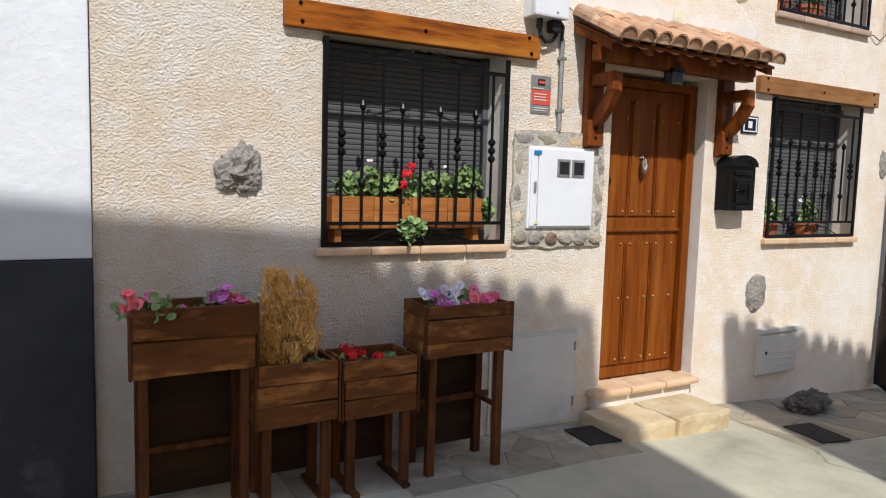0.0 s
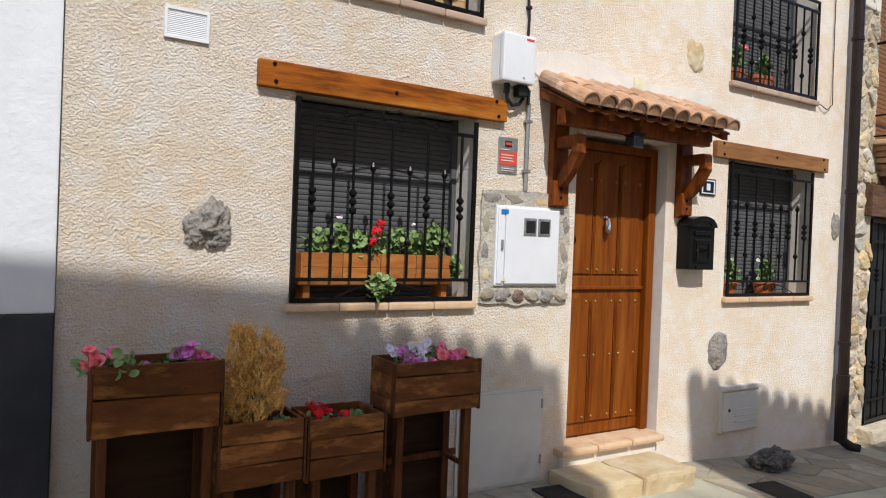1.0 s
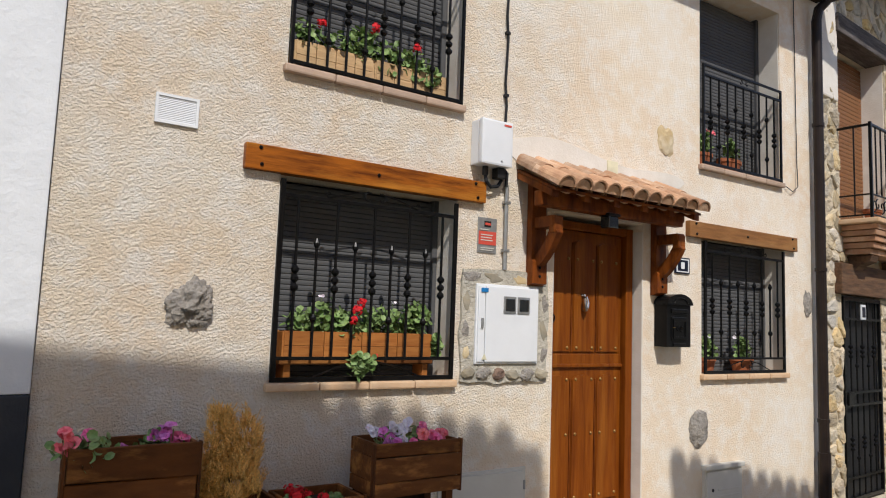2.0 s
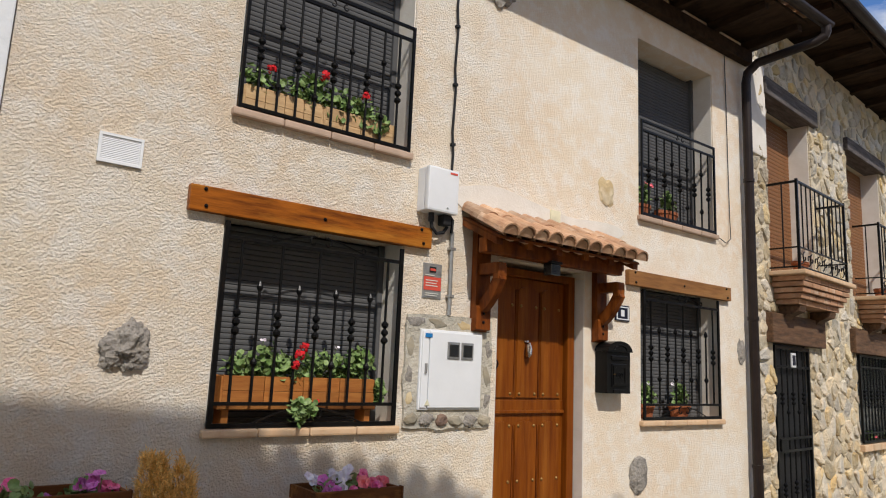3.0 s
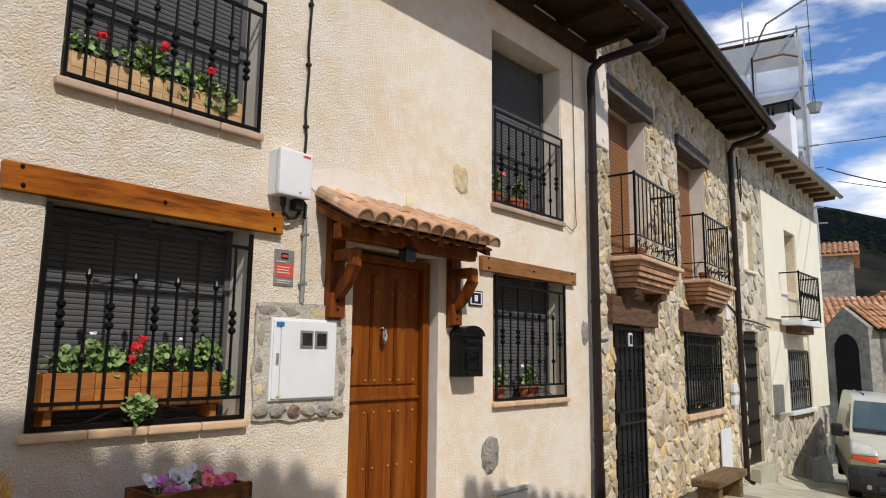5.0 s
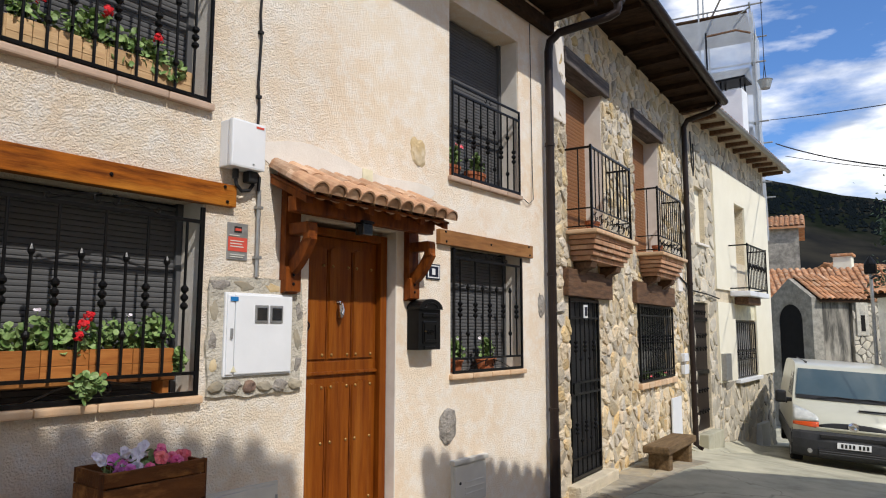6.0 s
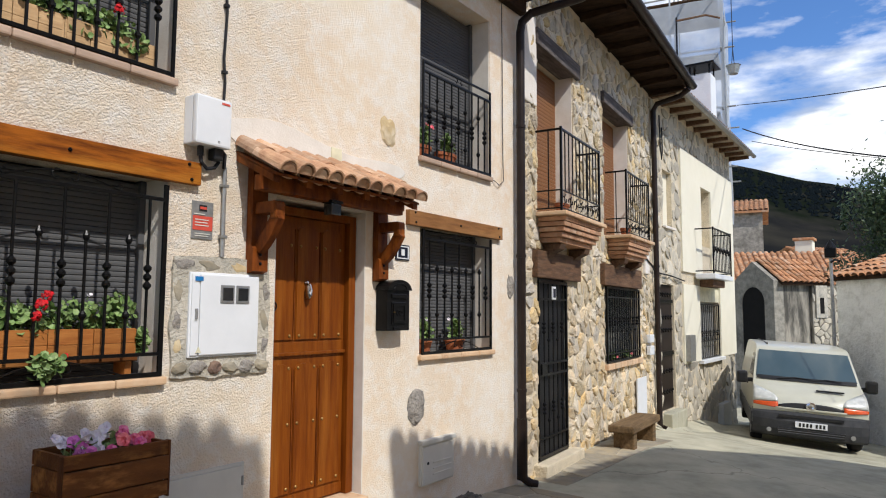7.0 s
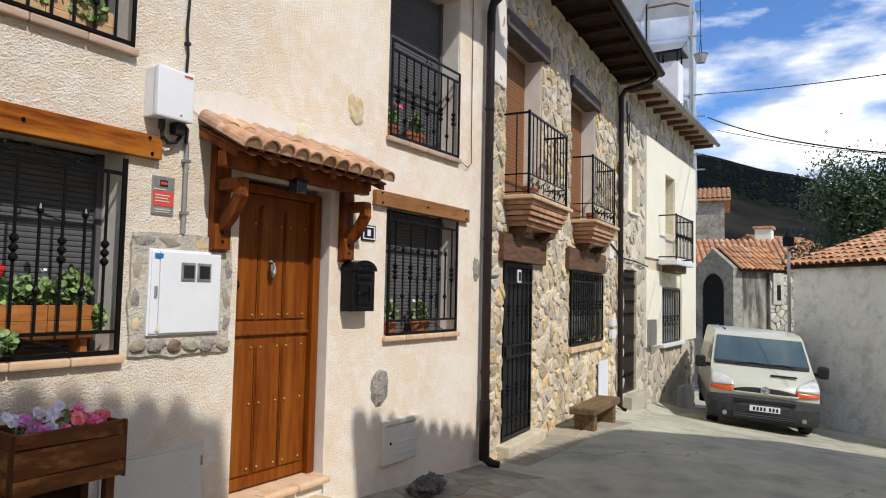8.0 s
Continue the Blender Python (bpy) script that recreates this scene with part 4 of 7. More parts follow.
long_box("flower_box", 0.09, 1.06, 0.03, 0.17, 1.503, 1.655, "box_wood", "orange wooden flower box on a low stand behind the grille", 3, True)
plant("geraniums", pose(0.575, 0.09, 1.64), "green geraniums with a red bloom in the window box", "plant",
      [(-0.33, 0, 0.07, 0.13, 0.06, 0.09), (-0.2, 0, 0.09, 0.12, 0.06, 0.10), (-0.05, -0.02, 0.05, 0.10, 0.06, 0.10), (0.12, 0, 0.08, 0.14, 0.06, 0.10), (0.3, 0, 0.08, 0.13, 0.06, 0.10), (0.4, -0.02, 0.1, 0.1, 0.06, 0.11), (-0.03, -0.14, -0.17, 0.08, 0.03, 0.07), (0.53, -0.05, -0.06, 0.04, 0.03, 0.07)],
      0.024, 120, 3, [(-0.06, -0.1, 0.14, 0.034, "red_flower"), (-0.03, -0.1, 0.19, 0.03, "red_flower"), (-0.085, -0.11, 0.085, 0.028, "red_flower"), (0.07, -0.11, -0.12, 0.014, "red_flower"), (0.2, -0.06, 0.2, 0.012, "white_flower"), (-0.27, -0.06, 0.22, 0.012, "white_flower")])
for k, (a, b) in enumerate(((0.05, 0.55), (0.57, 1.09))):
    long_box("flower_box", a, b, 0.0, 0.14, 3.172, 3.33, "pale_box", "pale wooden flower box on an upper window sill", 3)
plant("geraniums", pose(0.55, 0.06, 3.32), "green geraniums with red blooms on an upper sill", "plant",
      [(-0.42, -0.02, 0.06, 0.11, 0.06, 0.09), (-0.15, -0.03, 0.05, 0.13, 0.06, 0.11), (-0.03, -0.02, 0.09, 0.13, 0.06, 0.11), (0.13, -0.03, 0.04, 0.12, 0.06, 0.12), (0.3, -0.03, 0.04, 0.12, 0.06, 0.11), (0.42, -0.04, -0.02, 0.08, 0.05, 0.08)],
      0.024, 120, 5, [(-0.36, -0.08, 0.13, 0.03, "red_flower"), (-0.02, -0.09, 0.19, 0.034, "red_flower"), (0.28, -0.09, 0.13, 0.036, "red_flower")])


def pot(m, w, label):
    t = thing("flower_pot", m, label, "flower pot", "terracotta pots")
    bm = B()
    lathe(bm, [(0.07, 0), (0.075, 0.005), (0.095, 0.09), (0.105, 0.095), (0.105, 0.125), (0.092, 0.125), (0.09, 0.105), (0.0, 0.105)][:7], (0, 0, 0), 18)
    for v in bm.verts:
        v.co.x *= w
        v.co.y *= 0.75
    part("pot", bm, "pot_clay", t, smooth=False)
    bm = B()
    lathe(bm, [(0.088, 0.1), (0.07, 0.108), (0.01, 0.11)], (0, 0, 0), 12)
    for v in bm.verts:
        v.co.x *= w
        v.co.y *= 0.75
    part("soil", bm, "soil", t)
    return t


for x, z, w, seed, fl in ((3.93, 1.382, 1.0, 11, [(0.02, -0.03, 0.2, 0.016, "white_flower")]), (4.45, 1.382, 1.4, 12, [(-0.13, -0.03, 0.2, 0.02, "white_flower"), (-0.08, -0.02, 0.23, 0.018, "white_flower")]),
                       (3.88, 3.172, 1.2, 13, [(0.1, 0, 0.26, 0.03, "coral_flower"), (0.16, 0, 0.23, 0.03, "coral_flower")]), (4.28, 3.172, 1.5, 14, [])):
    pot(pose(x, 0.1, z), w, "terracotta flower pot on a window sill behind bars")
    plant("potted_plant", pose(x, 0.1, z + 0.1), "leafy green potted plant on a window sill", "plant", [(-0.02, 0, 0.09, 0.09, 0.05, 0.11), (0.06, 0, 0.08, 0.08, 0.05, 0.09), (0.0, -0.02, 0.15, 0.05, 0.04, 0.07)], 0.024, 45, seed, fl, group="potted plants")

# ---- front door ----
door = thing("door_1", pose(0, 0.13, 0.34), "varnished chestnut split door with planks and brass studs", "door", kind="structure")
X0, X1, HT = 2.075, 2.905, 2.12
part("door_frame", box(B(), X1, X1 + 0.075, -0.05, 0.09, 0, HT + 0.06, 0.006), "door_wood", door)
part("door_frame", box(B(), X0 - 0.02, X0, -0.05, 0.09, 0, HT + 0.06, 0.006), "door_wood", door)
part("door_frame", box(B(), X0, X1, -0.05, 0.09, HT, HT + 0.06, 0.006), "door_wood", door)


def door_leaf(name, z0, z1, stud_rows):
    leaf = part(name, box(B(), X0 + 0.004, X1 - 0.004, 0.0, 0.05, z0, z1, 0.004), "door_wood", door)
    pw = (X1 - X0 - 0.06) / 3
    for k in range(3):
        a, b = X0 + 0.03 + k * pw + 0.012, X0 + 0.03 + (k + 1) * pw - 0.012
        za, zb = z0 + 0.10, z1 - 0.06
        mid, r = (a + b) / 2, (b - a) / 2
        outline = [(a, za), (b, za), (b, zb - 0.05)]
        outline += [(mid + r * math.cos(q), zb - 0.05 + 0.05 * math.sin(q)) for q in (math.pi * i / 8 for i in range(1, 8))] + [(a, zb - 0.05)]
        bm = prism(B(), outline, -0.014, 0.001)
        bmesh.ops.bevel(bm, geom=[e for e in bm.edges if all(v.co.y < -0.01 for v in e.verts)], offset=0.006, segments=2, affect="EDGES")
        part("plank", bm, "door_wood", leaf)
        # dark moulded groove beside each plank
        part("moulding", box(B(), a - 0.016, a - 0.006, -0.010, 0.0, za, zb - 0.03, 0.003), "canopy_wood", leaf)
        for z in stud_rows:
            for x in (a + 0.035, b - 0.035):
                bm = B()
                lathe(bm, [(0.013, 0), (0.011, 0.006), (0.006, 0.011)], (0, 0, 0), 10)
                part("stud", bm, "brass", leaf, at=pose(x, -0.013, z, 90))
    part("bottom_rail", box(B(), X0 + 0.006, X1 - 0.006, -0.008, 0.0, z0 + 0.01, z0 + 0.085, 0.003), "door_wood", leaf)
    return leaf


lower = door_leaf("lower_leaf", 0.005, 1.095, (0.145, 0.60, 1.0))
upper = door_leaf("upper_leaf", 1.102, HT - 0.004, (1.235, 1.9))
part("weather_bar", box(B(), X0 + 0.004, X1 - 0.004, -0.024, -0.001, 1.09, 1.115, 0.006), "door_wood", lower)
bm = B()
tube(bm, [(2.47, -0.03, 1.63), (2.452, -0.055, 1.60), (2.45, -0.06, 1.555), (2.462, -0.06, 1.52), (2.478, -0.055, 1.53), (2.488, -0.05, 1.57), (2.482, -0.04, 1.62)], [0.012, 0.014, 0.013, 0.016, 0.014, 0.012, 0.010], 10)
lathe(bm, [(0.022, 0), (0.02, 0.01), (0.012, 0.016)], (2.47, -0.012, 1.625), 12)
part("knocker", bm, "steel", upper, "polished steel door knocker")
bm = B()
lathe(bm, [(0.018, 0), (0.016, 0.006), (0.006, 0.01)], (2.484, -0.02, 1.51), 10)
part("knocker_plate", bm, "brass", upper)
bm = B()
ring = [(2.135 + 0.032 * math.cos(a), -0.035, 1.45 + 0.032 * math.sin(a)) for a in (k * math.tau / 14 for k in range(15))]
tube(bm, ring, 0.006, 6, cap=False)
tube(bm, [(2.135, -0.005, 1.482), (2.135, -0.04, 1.482)], 0.011, 8)
part("pull_ring", bm, "iron", upper, "black iron pull ring")

# threshold tiles and rough stone step
thr = thing("threshold", pose(2.48, 0, 0.285), "rounded clay threshold slab under the front door", "threshold", kind="structure")
for k in range(3):
    part("threshold_tile", box(B(), -0.53 + k * 0.345, -0.53 + (k + 1) * 0.345 - 0.004, -0.10, 0.30, 0, 0.052, 0.02), "sill_clay", thr)
part("riser", box(B(), -0.48, 0.46, -0.05, 0.2, -0.2, 0.0, 0.01), "smooth_render", thr)
stp = thing("stone_step", pose(2.36, -0.24, 0.0), "rough golden stone doorstep of two blocks", "step", kind="structure")
for a, b in ((-0.48, -0.02), (0.0, 0.52)):
    bm = B()
    box(bm, a, b, -0.24, 0.19, -0.06, 0.215, 0.03)
    bmesh.ops.subdivide_edges(bm, edges=bm.edges[:], cuts=3, use_grid_fill=True)
    for v in bm.verts:
        v.co += Vector((noise.noise(v.co * 7), noise.noise(v.co * 7 + Vector((5, 0, 0))), 0.6 * noise.noise(v.co * 6 + Vector((0, 9, 0))))) * 0.022
    part("step_block", bm, "step_stone", stp)

# ---- porch roof ----
porch = thing("porch_roof", pose(0, 0, 0), "small timber porch roof with clay tiles over the front door", "porch roof")
SLOPE = (2.82 - 2.605) / 0.455
for x0, x1 in ((1.80, 1.93), (3.09, 3.21)):
    xm = (x0 + x1) / 2
    bm = prism(B(), [(-0.005, 2.0), (-0.075, 2.02), (-0.075, 2.17), (-0.06, 2.19), (-0.06, 2.755), (-0.005, 2.785)], x0, x1)
    for v in bm.verts:
        v.co = Vector((v.co.y, v.co.x, v.co.z))
    bmesh.ops.recalc_face_normals(bm, faces=bm.faces[:])
    part("wall_post", bm, "canopy_wood", porch)
    for z in (2.07, 2.13):
        bm = B()
        lathe(bm, [(0.012, 0), (0.01, 0.006), (0.004, 0.009)], (0, 0, 0), 8)
        part("bolt", bm, "iron", porch, at=pose(xm, -0.074, z, 90))
    part("arm", box(B(), xm - 0.045, xm + 0.045, -0.25, -0.06, 2.40, 2.48, 0.008), "canopy_wood", porch)
    part("upper_arm", box(B(), xm - 0.045, xm + 0.045, -0.25, -0.06, 2.57, 2.63, 0.008), "canopy_wood", porch)
    part("strut", box(B(), xm - 0.04, xm + 0.04, -0.26, -0.20, 2.36, 2.47, 0.008), "canopy_wood", porch)
    bm = B()
    for k in range(7):
        f0 = k / 6
        y, z = -0.07 - 0.185 * f0, 2.17 + 0.22 * f0 + 0.03 * math.sin(f0 * math.pi) * -1
        bm.verts.new((xm - 0.03, y - 0.02, z - 0.03)), bm.verts.new((xm + 0.025, y - 0.02, z - 0.03)), bm.verts.new((xm + 0.035, y + 0.025, z + 0.04)), bm.verts.new((xm - 0.035, y + 0.025, z + 0.04))
    bm.verts.ensure_lookup_table()
    for k in range(6):
        for q in range(4):
            i, j = 4 * k + q, 4 * k + (q + 1) % 4
            bm.faces.new((bm.verts[i], bm.verts[j], bm.verts[j + 4], bm.verts[i + 4]))
    bm.faces.new(bm.verts[0:4]), bm.faces.new(bm.verts[24:28])
    bmesh.ops.recalc_face_normals(bm, faces=bm.faces[:])
    part("curved_brace", bm, "canopy_wood", porch)
part("front_beam", box(B(), 1.70, 3.15, -0.27, -0.19, 2.53, 2.635, 0.008), "canopy_wood", porch)
part("back_beam", box(B(), 1.94, 3.09, -0.055, -0.004, 2.64, 2.71, 0.006), "canopy_wood", porch)
for k in range(6):
    bm = B()
    xr = 1.73 + k * (3.18 - 1.73) / 5
    box(bm, xr - 0.03, xr + 0.03, -0.37, -0.004, -0.06, -0.01, 0.005)
    for v in bm.verts:
        v.co.z += 2.806 + SLOPE * v.co.y
    part("rafter", bm, "canopy_wood", porch)
bm = B()
box(bm, 1.70, 3.19, -0.40, -0.003, -0.008, 0.010)
for v in bm.verts:
    v.co.z += 2.806 + SLOPE * v.co.y
part("roof_boarding", bm, "canopy_wood", porch)


def clay_tile(length, r0, r1, up=True, th=0.011):
    """A half-round clay tile, tapered, with thickness; up: crown upwards."""
    bm = B()
    rings = []
    for y, r in ((0, r0), (length, r1)):
        for rr in (r, r - th):
            rings.append([bm.verts.new((rr * math.cos(a), y, (rr * 1.0 * math.sin(a)) * (1 if up else -1))) for a in (math.pi * k / 8 for k in range(9))])
    for a, b in ((0, 2), (3, 1)):
        for k in range(8):
            bm.faces.new((rings[a][k], rings[a][k + 1], rings[b][k + 1], rings[b][k]))
    for a, b in ((0, 1), (2, 3)):
        for k in range(8):
            bm.faces.new((rings[a][k], rings[b][k], rings[b][k + 1], rings[a][k + 1]))
    for k in (0, 8):
        bm.faces.new((rings[0][k], rings[2][k], rings[3][k], rings[1][k]))
    bmesh.ops.recalc_face_normals(bm, faces=bm.faces[:])
    return bm


rng = random.Random(21)
cover = part("cover_tile", clay_tile(0.30, 0.078, 0.066), "terracotta", porch, at=pose(1.75, -0.52, 2.64, 30))
pan = part("pan_tile", clay_tile(0.43, 0.07, 0.066, False), "terracotta", porch, at=pose(1.825, -0.49, 2.66, 30))
ANG = math.degrees(math.atan(SLOPE))
for k in range(11):
    for j in range(2):
        ob = cover if (k, j) == (0, 0) else new("cover_tile", cover.data)
        ob.parent = porch
        y = -0.455 + j * 0.215
        ob.matrix_basis = pose(1.755 + k * 0.139 + rng.uniform(-0.006, 0.006), y + rng.uniform(-0.008, 0.008), 2.82 + SLOPE * y + 0.03 + j * 0.006 + rng.uniform(-0.003, 0.003), ANG + 1.5 + rng.uniform(-1, 1), rng.uniform(-2, 2), rng.uniform(-1.5, 1.5))
    if k < 10:
        ob = pan if k == 0 else new("pan_tile", pan.data)
        ob.parent = porch
        ob.matrix_basis = pose(1.8245 + k * 0.139, -0.395, 2.82 + SLOPE * -0.395 + 0.035, ANG, 0, 0)
bm = B()
prism(bm, [(0.064 * math.cos(a), 0.062 * math.sin(a)) for a in (math.pi * q / 8 for q in range(9))], 0.0, 0.02)
plug = part("tile_mortar", bm, "terracotta", porch)
for k in range(11):
    ob = plug if k == 0 else new("tile_mortar", plug.data)
    ob.parent = porch
    ob.matrix_basis = pose(1.755 + k * 0.139, -0.447, 2.82 + SLOPE * -0.447 + 0.028, ANG, 0, 0)
lantern = thing("porch_lantern", pose(2.36, -0.25, 2.44), "small dark glass lantern hung under the porch roof", "lantern")
part("body", box(B(), -0.05, 0.05, -0.04, 0.04, 0.0, 0.085, 0.006), "window_glass", lantern)
part("cap", box(B(), -0.06, 0.06, -0.05, 0.05, 0.085, 0.105, 0.006), "iron", lantern)
part("stem", tube(B(), [(0, 0, 0.1), (0, 0, 0.33)], 0.006, 6), "iron", lantern)
plq = thing("wall_tile", pose(2.64, -0.012, 2.965), "small pale yellow glazed tile on the wall", "tile")
part("tile", box(B(), -0.055, 0.055, -0.004, 0.016, -0.05, 0.05, 0.004), "yellow_tile", plq)

# ---- wall fittings ----
meter = thing("meter_cabinet", pose(1.362, 0, 1.47), "white electricity meter cabinet with two small windows", "meter cabinet")
MW, MH = 0.534, 0.525
part("body", box(B(), 0, MW, -0.035, 0.02, 0, MH, 0.006), "white_plastic", meter)
mdoor = part("door", box(B(), 0.07, MW - 0.012, -0.048, -0.034, 0.014, MH - 0.014, 0.005), "white_plastic", meter)
part("side_strip", box(B(), 0.012, 0.064, -0.044, -0.034, 0.014, MH - 0.014, 0.004), "white_plastic", meter)
for x in (0.215, 0.335):
    fr = part("window_frame", box(B(), x, x + 0.105, -0.056, -0.046, 0.335, 0.45, 0.005), "galvanised", mdoor)
    part("pane", box(B(), x + 0.014, x + 0.091, -0.06, -0.055, 0.352, 0.433, 0.002), "window_glass", fr, "dark meter window")
part("lock", box(B(), 0.035, 0.052, -0.056, -0.043, 0.235, 0.30, 0.004), "galvanised", meter)
part("label_plate", box(B(), 0.03, 0.085, -0.051, -0.043, 0.47, 0.497), "blue_paint", meter)
bm = prism(B(), [(0.045, 0.03), (0.085, 0.03), (0.065, 0.068)], -0.051, -0.0475)
part("warning_sign", bm, "yellow_tile", mdoor)
# stones and mortar round the cabinet
surround = thing("stone_surround", pose(0, 0, 0), "ragged band of mortar and rough stones round a meter cabinet", "stonework", kind="structure")
rng = random.Random(8)
edge = []
for k in range(56):
    a = k * math.tau / 56
    c, q = math.cos(a), math.sin(a)
    # a squared ring, ragged at its outer edge
    r = 1 / max(abs(c), abs(q)) ** 0.92
    w = 1 + 0.05 * noise.noise(Vector((c * 3, q * 3, 4)))
    edge.append((1.628 + 0.375 * c * r * w, 1.722 + 0.375 * q * r * w))
part("mortar", prism(B(), edge, -0.02, 0.01), "surround_mortar", surround, "pale rough mortar")


def set_stone(x, z, w, h, mat, out=0.03, sharp=0.25):
    bm = B()
    bmesh.ops.create_icosphere(bm, subdivisions=2, radius=1)
    off = Vector((x * 9, z * 7, 0))
    for v in bm.verts:
        v.co *= 1 + sharp * noise.fractal(v.co * 1.5 + off, 0.8, 2.1, 4)
        v.co = Vector((v.co.x * w, max(v.co.y, -0.75) * out, v.co.z * h))
    part("stone", bm, mat, surround, at=pose(x, -0.012, z, 0, rng.uniform(-12, 12), 0))


for k in range(6):
    set_stone(1.33 + k * 0.122 + rng.uniform(-0.012, 0.012), 1.402 + rng.uniform(-0.01, 0.01), rng.uniform(0.055, 0.078), rng.uniform(0.032, 0.044), ("flagstone", "rock", "cobble_brown", "flagstone", "rock", "flagstone")[k], 0.04, 0.4)
for x, z, w, h, m in ((1.33, 2.035, 0.075, 0.045, "rock"), (1.52, 2.04, 0.10, 0.034, "flagstone"), (1.74, 2.04, 0.085, 0.036, "step_stone"), (1.92, 2.03, 0.06, 0.04, "rock"),
                      (1.295, 1.87, 0.035, 0.07, "flagstone"), (1.29, 1.70, 0.036, 0.06, "rock"), (1.30, 1.55, 0.034, 0.055, "step_stone"), (1.965, 1.88, 0.034, 0.07, "rock"), (1.96, 1.70, 0.032, 0.075, "flagstone"), (1.965, 1.53, 0.03, 0.06, "rock")):
    set_stone(x, z, w, h, m, 0.017, 0.5)

fuse = thing("junction_box", pose(1.30, 0, 2.778), "white plastic electrical junction box with cables", "junction box")
part("body", box(B(), 0.0, 0.25, -0.085, 0.0, 0, 0.30, 0.008), "white_plastic", fuse)
lid = part("lid", box(B(), -0.004, 0.254, -0.135, -0.088, -0.004, 0.304, 0.014), "white_plastic", fuse)
part("label_plate", box(B(), 0.175, 0.235, -0.138, -0.134, 0.27, 0.283), "red_paint", lid, "small red label")
part("screw", lathe(B(), [(0.008, 0), (0.006, 0.004)], (0.16, -0.138, 0.03), 8), "galvanised", lid)
part("gland", box(B(), 0.165, 0.235, -0.09, -0.02, -0.075, 0.0, 0.01), "dark_plastic", fuse)
part("gland", lathe(B(), [(0.02, -0.06), (0.02, 0.0)], (0.09, -0.05, 0), 10), "dark_plastic", fuse)
bm = B()
tube(bm, [(0.09, -0.05, -0.05), (0.095, -0.055, -0.10), (0.14, -0.05, -0.135), (0.2, -0.045, -0.12), (0.235, -0.04, -0.075)], 0.012, 8)
tube(bm, [(0.235, -0.03, 0.03), (0.29, -0.03, -0.02), (0.285, -0.03, -0.11)], 0.012, 8)
part("cable_loop", bm, "cable", fuse)
cond = thing("conduit", pose(1.60, -0.02, 2.10), "grey steel cable conduit clipped to the wall", "conduit")
part("tube", tube(B(), [(0, 0, 0), (0, 0, 0.58)], 0.014, 10), "galvanised", cond)
for z in (0.12, 0.45):
    part("clip", box(B(), -0.025, 0.025, -0.018, 0.02, z, z + 0.02, 0.003), "galvanised", cond)
cb = thing("wall_cable", pose(0, 0, 0), "black cable clipped up the stucco wall", "cable")
rng = random.Random(4)
part("cable", tube(B(), [(1.575 + 0.008 * math.sin(k * 2.1), -0.016, 3.08 + k * 0.16) for k in range(14)], 0.0095, 6), "cable", cb)
for k in range(4):
    part("clip", box(B(), 1.56, 1.59, -0.03, 0.0, 3.3 + k * 0.45, 3.32 + k * 0.45), "cable", cb)
cb2 = thing("thin_cable", pose(0, 0, 0), "thin dark cable hanging down beside an upper window", "cable")
part("cable", tube(B(), [(5.19, -0.012, 5.15), (5.2, -0.012, 4.4), (5.2, -0.014, 3.85), (5.21, -0.012, 3.4), (5.19, -0.03, 3.16), (5.1, -0.03, 3.10), (5.02, -0.02, 3.135), (4.97, -0.01, 3.145)], 0.0045, 5), "cable", cb2)

sign = thing("rating_plaque", pose(1.377, -0.002, 2.203), "grey metal wall plaque with a red panel", "plaque")
part("plate", box(B(), 0, 0.155, -0.006, 0.004, 0, 0.238, 0.003), "galvanised", sign)
part("panel", box(B(), 0.006, 0.149, -0.009, -0.005, 0.055, 0.145), "red_paint", sign, "red panel with faded letter bars")
part("emblem", box(B(), 0.05, 0.105, -0.009, -0.005, 0.175, 0.215), "dark_plastic", sign)
part("emblem_band", box(B(), 0.055, 0.10, -0.012, -0.008, 0.187, 0.203), "red_paint", sign)
for z, a, b in ((0.153, 0.012, 0.09), (0.118, 0.02, 0.12), (0.10, 0.02, 0.11), (0.082, 0.02, 0.12), (0.03, 0.02, 0.13), (0.016, 0.02, 0.12)):
    part("letter_bar", box(B(), a, b, -0.0115, -0.008, z, z + 0.006), "grey_plastic", sign)

vent = thing("wall_vent", pose(-0.681, 0, 2.70), "white plastic louvred wall vent", "vent")
part("frame", wall_sheet(B(), 0, 0.215, 0, 0.155, -0.016, 0.004, [(0.014, 0.201, 0.014, 0.141)]), "white_plastic", vent)
part("backing", box(B(), 0.01, 0.205, 0.0, 0.006, 0.01, 0.145), "grey_plastic", vent)
for k in range(14):
    bm = B()
    box(bm, 0.012, 0.203, -0.0015, 0.0015, -0.0046, 0.0046, m=Matrix.Translation((0, -0.008, 0.0175 + k * 0.0092)) @ Matrix.Rotation(radians(-25), 4, "X"))
    part("louvre", bm, "white_plastic", vent)

mail = thing("mailbox", pose(3.285, 0, 1.60), "black cast-metal letterbox with a rounded top", "mailbox")
arch = [(-0.145, 0.0), (0.145, 0.0), (0.145, 0.33)] + [(0.145 * math.cos(a), 0.33 + 0.075 * math.sin(a)) for a in (math.pi * k / 12 for k in range(1, 12))] + [(-0.145, 0.33)]
body = part("body", prism(B(), arch, -0.125, -0.006), "iron", mail)
arch2 = [(x * 1.07, 0.315 + (z - 0.315) * 1.15) for x, z in arch[2:]]
part("hood", prism(B(), arch2, -0.145, -0.004), "iron", mail)
part("slot_flap", box(B(), -0.10, 0.10, -0.14, -0.12, 0.265, 0.30, 0.006), "iron", mail)
